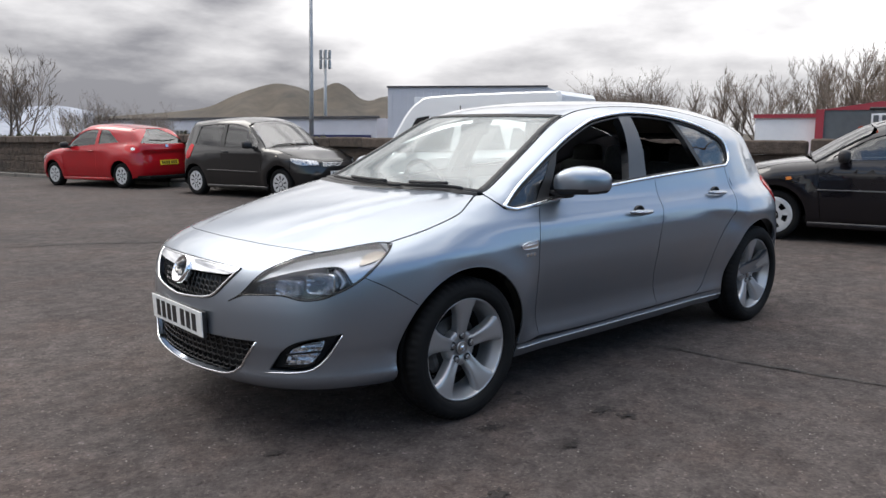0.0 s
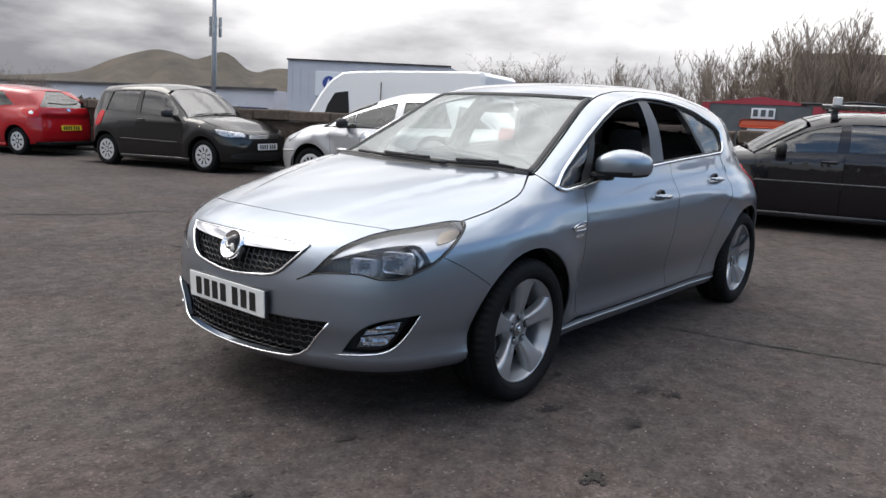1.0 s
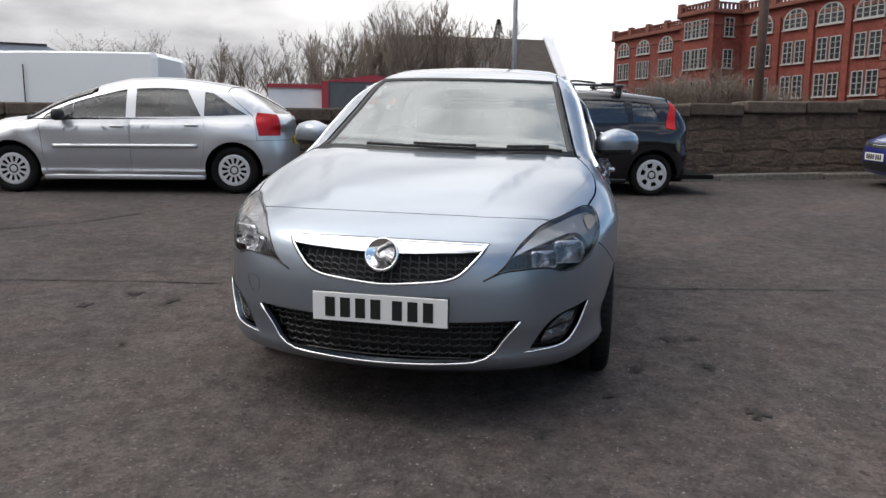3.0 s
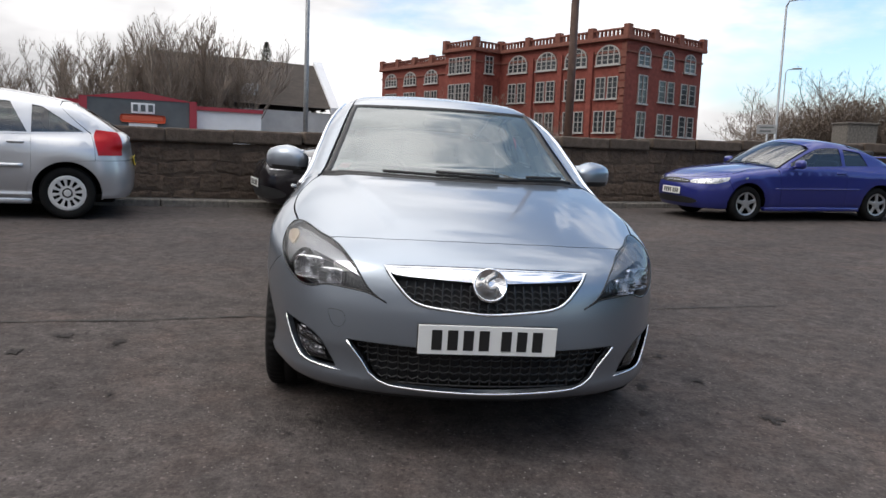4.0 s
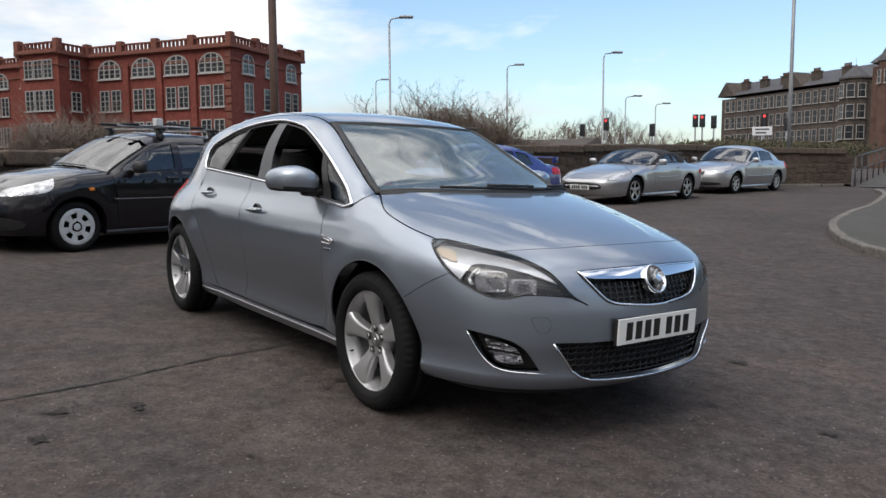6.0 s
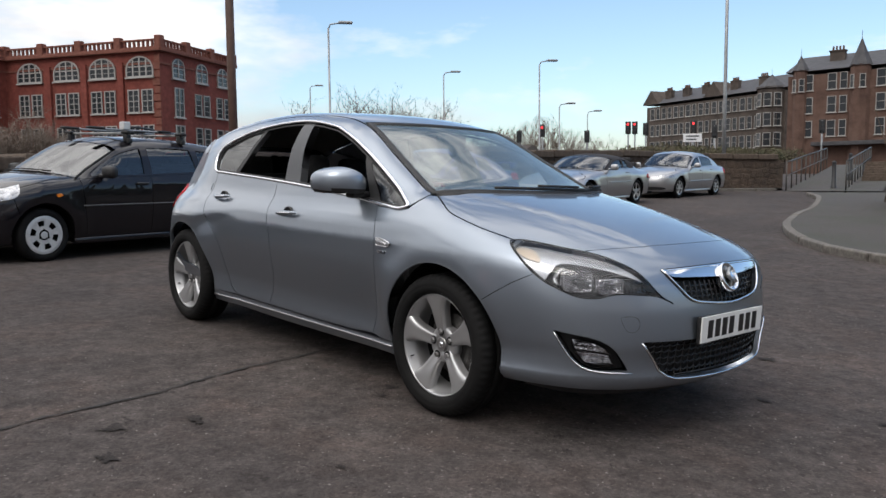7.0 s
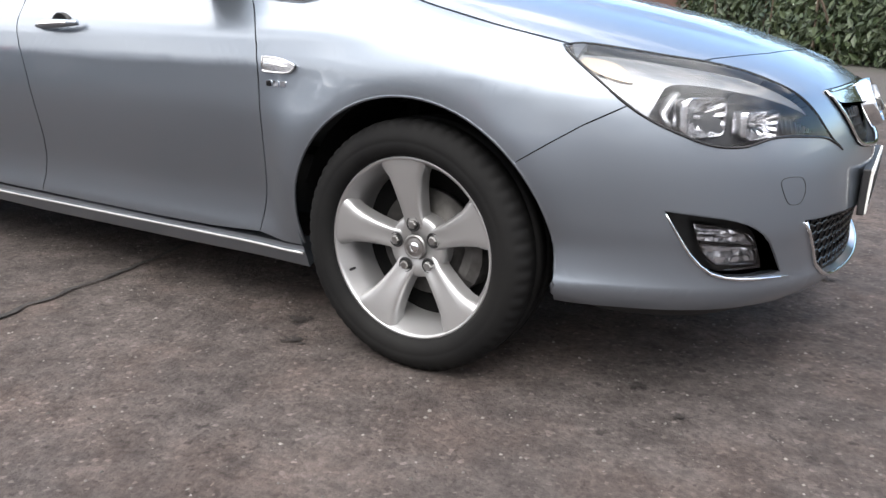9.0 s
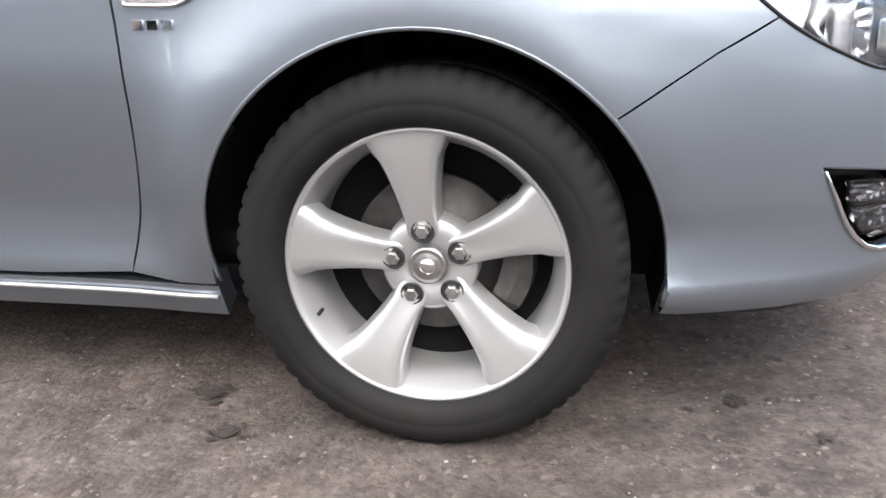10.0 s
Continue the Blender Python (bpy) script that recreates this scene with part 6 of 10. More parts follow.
    for k in range(3):
        q = [(0.90 + 0.025 * k, 0.706), (0.90 + 0.025 * k, 0.706), (0.919 + 0.025 * k, 0.706), (0.919 + 0.025 * k, 0.706), (0.919 + 0.025 * k, 0.722), (0.919 + 0.025 * k, 0.722), (0.90 + 0.025 * k, 0.722), (0.90 + 0.025 * k, 0.722)]
        mirrored("trim_badge", F, smooth_line(q, 0.01), "side", M["chrome"], root, step=0.05, gap=0.001, lift=0.003, flange=0.003)
    # handles
    for hx, hz in ((0.03, 0.85), (-0.845, 0.905)):
        for sg in (1, -1):
            Pn, Nn = on_body(F, [(hx, hz)], "side", 0.0)
            hd = new("door_handle")
            hd.parent = root
            hd.matrix_basis = pose(Pn[0][0], sg * Pn[0][1], Pn[0][2], 0, -3.0, 0) @ Matrix.Scale(sg, 4, (0, 1, 0))
            hd["label"] = "body-coloured pull handle with chrome face"
            v = lathe([(0.046, -0.012), (0.046, 0.003), (0.040, 0.0035), (0.034, -0.002), (0.0, -0.012)], 28)
            part("cup", mesh_of("cup", [(p[0] * 0.95, p[1], p[2] * 0.78) for p in v[0]], v[1], M["black"], True), None, hd)
            n = 25
            pts = [(0.105 - 0.21 * k / (n - 1), 0.012 + 0.020 * math.sin(math.pi * k / (n - 1)) ** 0.6, 0) for k in range(n)]
            rad = np.array([0.0085 + 0.006 * math.sin(math.pi * k / (n - 1)) for k in range(n)])
            part("grip", mesh_of("grip", *tube(pts, rad, 10), paint, True), None, hd)
            part("grip_strip", mesh_of("grip_strip", *tube([(p[0] * 0.85, p[1] + 0.012, 0.001) for p in pts[2:-2]], 0.0038, 6), M["chrome"], True), None, hd)

    for sg in (1, -1):
        astra_mirror(root, sg)
    # wipers
    for ends in (((1.272, 0.30), (1.205, -0.37)), ((1.13, 0.60), (1.262, 0.18))):
        (xa, ya), (xb, yb) = ends
        q = [(xa + (xb - xa) * t + 0.035 * math.sin(math.pi * t), ya + (yb - ya) * t) for t in np.linspace(0, 1, 14)]
        P, N = on_body(F, q, "top", 0.016)
        wp = part("wiper", mesh_of("wiper", *tube(P, 0.0085, 6, False, 0.6), M["black"], True), None, root)
        P2, _ = on_body(F, q[2:9], "top", 0.032)
        part("wiper_arm", mesh_of("wiper_arm", *tube(P2, 0.008, 6), M["black"], True), None, wp)

    # tail: gate, rear bumper, lamps, window
    tail = [(0.80, 0.30), (0.86, 0.45), (0.85, 0.7), (0.80, 0.95), (0.70, 1.1), (0.60, 1.23), (0.3, 1.30), (0, 1.31)]
    tail = tail + [(-a, b) for a, b in tail[::-1][1:]] + [(-0.4, 0.27), (0.4, 0.27)]
    gl = [(0.56, 1.02), (0.56, 1.02), (0.5, 1.24), (0.5, 1.24), (-0.5, 1.24), (-0.5, 1.24), (-0.56, 1.02), (-0.56, 1.02)]
    panel_part("tailgate", F, smooth_line(tail, 0.06), "rear", paint, root, step=0.08, gap=0.002, flange=0.02, holes=[smooth_line(gl, 0.08)])
    panel_part("rear_window", F, smooth_line(gl, 0.08), "rear", M["tinted"], root, step=0.12, gap=-0.004, lift=-0.006, flange=0)
    tl = [(-1.80, 0.78), (-1.70, 0.82), (-1.68, 0.90), (-1.76, 0.96), (-1.86, 0.93), (-1.88, 0.82)]
    mirrored("tail_light", F, smooth_line(tl, 0.03), "side", M["red_lens"], root, step=0.05, gap=0, lift=0.006, flange=0.03)
    out = [(-1.70, 0.465), (-1.78, 0.5), (-1.86, 0.55), (-1.88, 0.4), (-1.84, 0.27), (-1.70, 0.25)]
    mirrored("rear_bumper", F, np.array(out[::-1]), "side", paint, root, step=0.06, gap=0.003, flange=0.02)
    bars_plate(root, pose(-2.13, 0, 0.7, 0, 0, 180), True)

    # underside, arches
    part("underbody", box((-0.15, 0, 0.26), (3.3, 1.25, 0.08), 0.03), M["dark"], root)
    for ax in (fx, rx):
        for sg in (1, -1):
            vs = []
            for k in range(19):
                a = radians(-18 + 216 * k / 18)
                ye = 0.80 if math.sin(a) > 0.15 else 0.70
                for yy in (ye, 0.5):
                    vs.append((ax + (ar + 0.012) * math.cos(a), sg * yy, cz + (ar + 0.012) * math.sin(a)))
            fs = [(2 * k, 2 * k + 1, 2 * k + 3, 2 * k + 2) for k in range(18)] + [tuple(2 * k + 1 for k in range(19))]
            part("arch_liner", mesh_of("arch_liner", vs, fs, M["dark"]), None, root)
            # rolled arch edge
            P, N = on_body(F, arch(ax, cz, ar, -8, 188, 44), "side", -0.004)
            part("arch_edge", mesh_of("arch_edge", *tube(P * [1, sg, 1], 0.005, 6), paint, True), None, root)
    for ax in (fx, rx):
        for sg in (1, -1):
            alloy_wheel(root, ax, sg * 0.765, radians((-7 if sg < 0 else 1) if ax > 0 else -5))

    # cabin
    w = 0.74
    # inner door cards
    for sg in (1, -1):
        for x0, x1 in ((0.78, -0.16), (-0.18, -0.85)):
            pts = [(x0, 0.35), (x0, 0.92 + 0.02 * (x0 < 0)), (x1, 0.98), (x1, 0.35)]
            bm = box(((x0 + x1) / 2, sg * 0.715, 0.66), (x0 - x1 - 0.02, 0.05, 0.58), 0.02)
            part("door_card", bm, M["seat"], root, smooth=False)
    bm = bmesh.new()
    bm_box(bm, (0.92, 0, 0.80), (0.62, 1.36, 0.28), 0.09)
    bm_box(bm, (0.72, -0.36, 0.95), (0.22, 0.38, 0.09), 0.04)
    part("dashboard", bm, M["black"], root, smooth=True)
    bm = bmesh.new()
    bm_box(bm, (0.55, 0, 0.55), (0.75, 0.2, 0.3), 0.05)
    part("console", bm, M["black"], root, smooth=True)
    part("cabin_floor", box((-0.4, 0, 0.3), (2.7, 1.4, 0.05), 0.01), M["dark"], root)
    part("bulkhead", box((1.22, 0, 0.62), (0.04, 1.3, 0.6), 0.01), M["dark"], root)
    part("boot_wall", box((-1.25, 0, 0.72), (0.12, 1.2, 0.62), 0.05), M["seat"], root)
    for y in (0.37, -0.37):
        seat(root, -0.02, y, z=0.26)
    part("rear_cushion", box((-0.82, 0, 0.48), (0.5, 1.28, 0.2), 0.06), M["seat"], root, smooth=True)
    part("rear_backrest", box((-1.12, 0, 0.78), (0.15, 1.26, 0.56), 0.06), M["seat"], root, smooth=True)
    for y in (0.42, 0.0, -0.42):
        part("rear_headrest", box((-1.15, y, 1.10), (0.1, 0.25, 0.16), 0.045), M["seat"], root, smooth=True)
    steering_wheel(root, 0.52, -0.37, 0.93)
    mir = part("rear_view_mirror", box((0.47, 0, 1.30), (0.04, 0.22, 0.06), 0.018), M["black"], root, smooth=True)
    # papers lying on the dash
    part("dash_paper", box((0, 0, 0), (0.21, 0.30, 0.004), 0.001, pose(0.98, 0.22, 1.0, 0, -14, 20)), M["paper"], root, "white paper lying on the dashboard")
    part("red_tag", box((0, 0, 0), (0.012, 0.07, 0.05), 0.002, pose(1.02, -0.50, 1.0, 0, -30, 10)), M["red_lens"], root, "small red tag behind the windscreen")
    return root
# ---------------------------------------------------------------- the silver-blue hatchback in the middle
_u = Vector((-0.036, -0.017, 0.0))
_u.z = math.sqrt(1 - _u.length_squared)
YARD = _u.rotation_difference(Vector((0, 0, 1))).to_matrix().to_4x4()

build_astra(YARD)
# ---------------------------------------------------------------- cars along the wall


def parked(near_f, near_r, half_track, side):
    """A pose from the two wheels next to the viewer: front and rear contact points."""
    f, r = Vector(near_f), Vector(near_r)
    d = (f - r).normalized()
    n = Vector((-d.y, d.x)) * (half_track if side == "right" else -half_track)
    c = (f + r) / 2 + n
    return on_ground(c.x, c.y, math.degrees(math.atan2(d.y, d.x)))


M["hub_cap"] = grain(material("hub_cap", (0.6, 0.6, 0.6), 0.35, 0.3), [(0.5, 0.5, 0.5), (0.68, 0.68, 0.68)], 14, 6)
M["headlamp"] = grain(material("headlamp", (0.5, 0.51, 0.53), 0.18, 0.7, 0.5, 1.0), [(0.22, 0.225, 0.235), (0.62, 0.63, 0.65)], 16, 2, 0.5, 30, 0.02)
M["soft_top"] = grain(material("soft_top", (0.02, 0.02, 0.025), 0.9), [(0.014, 0.014, 0.018), (0.028, 0.028, 0.034)], 30, 5, 0.3, 200, 0.004)
M["dull_strip"] = material("rub_strip", (0.10, 0.10, 0.105), 0.5)


def lamp_front(p0, p1, z0, z1, rise=0.05):
    return [(p0, z0), (p0, z0), (p0 + 1, z1 - 0.03), ((p0 + p1) / 2, z1), (p1, z1 + rise), (p1, z1 + rise), (p1 - 2, (z0 + z1) / 2 + rise * 0.6), ((p0 + p1) / 2 + 4, z0 + 0.005)]


def red_hatchback():
    s = car_spec(0.82, 0.667, 2.511, 1.488, 0.855, (1.02, 0.97), (0.40, 1.40), (-1.36, 1.38), [(-1.9, 1.06), (-0.9, 1.01), (0.2, 0.94), (1.0, 0.90)], 0.71, peak=-0.05, roof_tail=[(-1.5, 1.29), (-1.75, 1.05)],
        doors=(0.78, None, -0.42), windows=[("front_window", 0.66, -0.36, -0.36, "tinted"), ("quarter_window", -0.46, -1.12, -0.72, "tinted")], handle_drop=0.12, taper=0.07,
        rear_glass=(46, 34, 1.02, 1.34), slots=(7, 0.085, 0.15, 0.34), bumper_r=0.60, plate_z=(0.45, 0.58), mirror_mat=M["black"], tail_phi=60,
        pieces=[("headlight", "front", lamp_front(34, 64, 0.62, 0.74), "headlamp", True, 0.006), ("tail_light", "rear", [(46, 0.82), (55, 0.80), (68, 0.86), (72, 0.95), (62, 0.99), (50, 0.94)], "red_lens", True, 0.008), ("lamp_ring", "rear", [(54, 0.86), (58, 0.86), (60, 0.90), (57, 0.93), (53, 0.90)], "headlamp", True, 0.011),
                ("maker_badge", "rear", [(3, 0.93), (0, 0.91), (-3, 0.93), (-3, 0.965), (0, 0.985), (3, 0.965)], "chrome", False, 0.01), ("lower_grille", "front", [(30, 0.28), (25, 0.36), (-25, 0.36), (-30, 0.28)], "black", False, 0.004)],
        strips=[("wiper", "rear", [(2, 1.07), (18, 1.09), (32, 1.10)], 0.008, "black")])
    s["strips"][0][2][0] = (1.5, 1.07)
    return s


def dark_hatchback():
    return car_spec(0.76, 0.60, 2.465, 1.544, 0.83, (0.98, 1.0), (0.38, 1.44), (-1.5, 1.49), [(-1.8, 1.02), (-0.9, 0.98), (0.2, 0.95), (1.0, 0.93)], 0.72,
        doors=(0.72, None, -0.40), windows=[("front_window", 0.62, -0.32, -0.36, "tinted"), ("quarter_window", -0.46, -1.28, -1.2, "tinted")], handle_drop=0.09,
        rear_glass=(44, 38, 1.06, 1.38), slots=(9, 0.08, 0.15, 0.34), mirror_mat=M["black"], handle_mat=M["black"], post_mat=M["black"], plate_z=(0.47, 0.8), tail_phi=66,
        pieces=[("headlight", "front", lamp_front(30, 62, 0.64, 0.735, 0.03), "headlamp", True, 0.006), ("tail_light", "rear", [(66, 0.74), (76, 0.78), (76, 0.98), (66, 1.0)], "red_lens", True, 0.008),
                ("grille", "front", [(26, 0.60), (26, 0.60), (26, 0.695), (26, 0.695), (-26, 0.695), (-26, 0.695), (-26, 0.60), (-26, 0.60)], "black", False, 0.004),
                ("lower_grille", "front", [(38, 0.26), (36, 0.36), (-36, 0.36), (-38, 0.26)], "black", False, 0.004), ("side_repeater", "front", [(84, 0.80), (82, 0.79), (82, 0.805), (84, 0.815)], "amber_clear", True, 0.008)],
        strips=[("grille_bar", "front", [(25, 0.625), (0.5, 0.62), (-25, 0.625)], 0.006, "chrome"), ("grille_bar", "front", [(25, 0.65), (0.5, 0.645), (-25, 0.65)], 0.006, "chrome"), ("grille_bar", "front", [(25, 0.675), (0.5, 0.67), (-25, 0.675)], 0.006, "chrome"), ("rub_strip", "side", [(0.68, 0.50), (0, 0.51), (-0.78, 0.52)], 0.014, "black")])


def people_carrier():
    return car_spec(0.82, 0.70, 2.76, 1.47, 0.875, (1.36, 0.97), (0.42, 1.37), (-1.30, 1.365), [(-2.0, 1.0), (-1.0, 0.955), (0.2, 0.93), (1.2, 0.915)], 0.70, roof_tail=[(-1.5, 1.28), (-1.8, 1.06), (-1.95, 0.9)], radius=0.30, arch=0.36, screen_bulge=0.05, hood_bulge=0.045, peak=-0.35, foot_back=0.2,
        doors=(0.95, -0.10, -1.02), windows=[("quarter_window", 1.12, 0.66, 0.58, "tinted"), ("front_window", 0.60, -0.05, -0.05, "tinted"), ("rear_door_window", -0.17, -0.98, -0.80, "tinted"), ("rear_quarter_window", -1.02, -1.55, -1.12, "tinted")], handle_drop=0.09, mirror=(0.72, 0.985),
        rear_glass=(44, 36, 1.02, 1.30), slots=(12, 0.085, 0.155, 0.5), rim=0.195, mirror_mat=M["black"], plate_z=(0.42, 0.66), bumper_r=0.68, tail_phi=64,
        crease=[(curve((1.4, 0.80), (0.0, 0.86), (-1.2, 0.90)), 0.012, 0.03), (curve((1.4, 0.27), (-1.4, 0.27)), 0.02, 0.03)],
        pieces=[("headlight", "front", lamp_front(36, 66, 0.66, 0.77), "headlamp", True, 0.006), ("tail_light", "rear", [(44, 0.74), (44, 0.74), (62, 0.74), (62, 0.74), (63, 0.92), (60, 1.03), (60, 1.03), (44, 1.0), (44, 1.0)], "red_lens", True, 0.008)],
        strips=[("side_moulding", "side", [(0.85, 0.595), (0.0, 0.60), (-0.94, 0.605)], 0.028, "silver_paint"), ("bumper_strip", "front", [(66, 0.545), (50, 0.53), (30, 0.52)], 0.014, "silver_paint")])


def black_hatchback():
    return car_spec(0.80, 0.63, 2.487, 1.425, 0.84, (1.00, 0.965), (0.36, 1.335), (-1.46, 1.345), [(-1.9, 1.01), (-0.9, 0.97), (0.2, 0.925), (1.0, 0.89)], 0.70,
        doors=(0.74, -0.13, -0.98), windows=[("front_window", 0.66, -0.05, -0.07, "tinted"), ("rear_door_window", -0.17, -0.88, -0.84, "tinted"), ("quarter_window", -0.95, -1.36, -1.22, "tinted")], handle_drop=0.09,
        rear_glass=(46, 38, 1.04, 1.28), slots=(6, 0.10, 0.158, 0.5), rim=0.205, mirror_mat=M["black"], handle_mat=M["black"], frame_mat=M["black_paint"], plate_z=(0.44, 0.82), tail_phi=58, wing_end=60,
        pieces=[("headlight", "front", [(30, 0.63), (30, 0.63), (33, 0.70), (46, 0.755), (66, 0.83), (66, 0.83), (66, 0.76), (62, 0.69), (46, 0.645)], "headlamp", True, 0.006),
                ("tail_light", "rear", [(61, 0.90), (61, 0.90), (70, 0.92), (70, 0.92), (64, 1.10), (57, 1.26), (57, 1.26), (52, 1.26), (52, 1.26), (57, 1.10)], "red_lens", True, 0.008),
                ("lower_grille", "front", [(40, 0.27), (38, 0.40), (-38, 0.40), (-40, 0.27)], "black", False, 0.004), ("side_repeater", "front", [(96, 0.715), (92, 0.70), (91, 0.73), (95, 0.74)], "amber", True, 0.008),
                ("rear_bumper_strip", "rear", [(58, 0.56), (58, 0.56), (58, 0.60), (58, 0.60), (-58, 0.60), (-58, 0.60), (-58, 0.56), (-58, 0.56)], "black", False, 0.008)],
        strips=[("rub_strip", "side", [(0.80, 0.60), (0.0, 0.605), (-0.82, 0.61)], 0.008, "dull_strip")])


def coupe():
    return car_spec(0.88, 0.95, 2.62, 1.375, 0.848, (0.90, 0.93), (0.18, 1.305), (-0.75, 1.32), [(-2.2, 0.93), (-1.0, 0.92), (0.2, 0.89), (0.9, 0.87)], 0.68, deck=[(-1.25, 0.98), (-1.55, 0.965), (-2.2, 0.95)], cant_end=-1.42, roof_tail=[(-1.15, 1.20), (-1.5, 1.02), (-1.65, 0.90)], peak=-0.2,
        doors=(0.66, None, -0.62), windows=[("front_window", 0.58, -0.54, -0.52, "tinted"), ("quarter_window", -0.60, -1.10, -0.95, "tinted")], spokes=(5, 0.055), rim=0.19, mirror_mat=paint_of("purple_paint"), plate_z=(0.46, 0.72), tail_phi=56, bumper_r=0.64,
        pieces=[("headlight", "front", lamp_front(27, 66, 0.60, 0.685, 0.03), "headlamp", True, 0.006), ("grille", "front", [(24, 0.60), (24, 0.645), (0, 0.665), (-24, 0.645), (-24, 0.60), (0, 0.585)], "black", False, 0.004), ("tail_light", "rear", [(40, 0.72), (40, 0.72), (72, 0.74), (72, 0.74), (70, 0.85), (60, 0.88), (40, 0.86), (40, 0.86)], "red_lens", True, 0.008),
                ("lower_grille", "front", [(30, 0.27), (28, 0.36), (-28, 0.36), (-30, 0.27)], "black", False, 0.004), ("side_repeater", "front", [(86, 0.70), (83, 0.69), (83, 0.72), (86, 0.725)], "headlamp", True, 0.008)],
        strips=[("rub_strip", "side", [(0.80, 0.54), (0.0, 0.545), (-0.86, 0.55)], 0.012, "purple_paint"), ("grille_bar", "front", [(23, 0.625), (0.5, 0.625), (-23, 0.625)], 0.007, "chrome")])


def convertible():
    return car_spec(1.0, 1.1, 2.588, 1.30, 0.9, (0.72, 0.93), (0.05, 1.25), (-0.72, 1.26), [(-2.4, 0.92), (-1.2, 0.93), (0.2, 0.90), (0.9, 0.87)], 0.60, deck=[(-1.05, 0.985), (-1.6, 0.96), (-2.4, 0.86)], cant_end=-1.18, roof_tail=[(-1.0, 1.16), (-1.28, 0.99), (-1.4, 0.88)], peak=-0.3,
        doors=(0.42, None, -0.82), windows=[("front_window", 0.42, -0.50, -0.48, "tinted"), ("quarter_window", -0.56, -0.82, -0.74, "tinted")], spokes=(5, 0.06), rim=0.225, radius=0.32, arch=0.365, roof_mat=M["soft_top"], frame_mat=M["soft_top"], rear_mat=M["soft_top"], chrome_line="chrome", plate_z=(0.40, 0.62), tail_phi=54, bumper_r=0.58, hood_bulge=0.03,
        pieces=[("headlight", "front", [(40, 0.56), (52, 0.57), (66, 0.64), (70, 0.70), (60, 0.69), (46, 0.63)], "headlamp", True, 0.006), ("grille", "front", [(32, 0.42), (28, 0.36), (0, 0.335), (-28, 0.36), (-32, 0.42), (-26, 0.49), (0, 0.51), (26, 0.49)], "black", False, 0.004), ("tail_light", "rear", [(46, 0.66), (66, 0.66), (70, 0.74), (48, 0.78)], "red_lens", True, 0.008)],
        strips=[("grille_bar", "front", [(30, 0.43), (0.5, 0.425), (-30, 0.43)], 0.010, "chrome"), ("side_moulding", "side", [(0.34, 0.60), (-0.4, 0.605), (-0.82, 0.61)], 0.012, "silver2_paint")])


def saloon():
    return car_spec(0.90, 1.05, 2.71, 1.40, 0.89, (0.92, 0.95), (0.28, 1.325), (-0.82, 1.345), [(-2.4, 0.95), (-1.2, 0.94), (0.2, 0.91), (0.9, 0.89)], 0.67, deck=[(-1.35, 1.0), (-1.7, 0.99), (-2.4, 0.94)], cant_end=-1.5, roof_tail=[(-1.2, 1.22), (-1.55, 1.04), (-1.7, 0.92)], peak=-0.2, radius=0.31, arch=0.36,
        doors=(0.72, -0.18, -1.02), windows=[("front_window", 0.64, -0.10, -0.12, "tinted"), ("rear_door_window", -0.20, -1.10, -1.0, "tinted")], spokes=(7, 0.045), rim=0.21, chrome_line="chrome", plate_z=(0.44, 0.70), tail_phi=56, bumper_r=0.62,
        pieces=[("headlight", "front", [(30, 0.60), (38, 0.585), (58, 0.61), (66, 0.66), (58, 0.69), (36, 0.68)], "headlamp", True, 0.006), ("grille", "front", [(18, 0.54), (18, 0.54), (20, 0.645), (20, 0.645), (-20, 0.645), (-20, 0.645), (-18, 0.54), (-18, 0.54)], "black", False, 0.004), ("lower_grille", "front", [(40, 0.26), (38, 0.34), (-38, 0.34), (-40, 0.26)], "black", False, 0.004), ("tail_light", "rear", [(44, 0.70), (66, 0.70), (66, 0.86), (46, 0.84)], "red_lens", True, 0.008)],
        strips=[("side_moulding", "side", [(0.76, 0.50), (-0.1, 0.505), (-0.94, 0.51)], 0.014, "silver2_paint"), ("grille_rim", "front", [(20, 0.65), (0.5, 0.66), (-20, 0.65)], 0.008, "chrome")])


def paint_of(key):
    return M[key]


build_car("hatchback", red_hatchback(), parked((-2.0, -17.2), (-2.75, -14.8), 0.73, "left"), "red three-door hatchback with a yellow rear plate parked along the wall", M["red_paint"])
build_car("hatchback", dark_hatchback(), parked((-3.66, -9.25), (-3.12, -11.7), 0.71, "right"), "dark grey upright three-door hatchback parked along the wall", M["grey_black_paint"])
build_car("people_carrier", people_carrier(), parked((-3.67, -6.42), (-4.3, -3.74), 0.74, "left"), "silver people carrier with an arched roof parked along the wall", M["silver_paint"])
HATCH = parked((-5.22, -0.8), (-5.93, 1.55), 0.72, "left")
_, _f = build_car("hatchback", black_hatchback(), HATCH, "black five-door hatchback with roof bars parked along the wall", M["black_paint"])
COUPE, _ = build_car("coupe", coupe(), parked((-6.9, 5.92), (-7.3, 8.46), 0.73, "left"), "violet-blue two-door coupe parked along the wall", M["purple_paint"])
build_car("convertible", convertible(), parked((-7.5, 11.7), (-7.9, 14.15), 0.75, "left"), "silver convertible with a closed dark fabric roof parked along the wall", M["silver2_paint"])
build_car("saloon", saloon(), parked((-8.65, 17.6), (-8.95, 20.2), 0.76, "left"), "silver four-door saloon with chrome window strip parked along the wall", M["silver2_paint"])


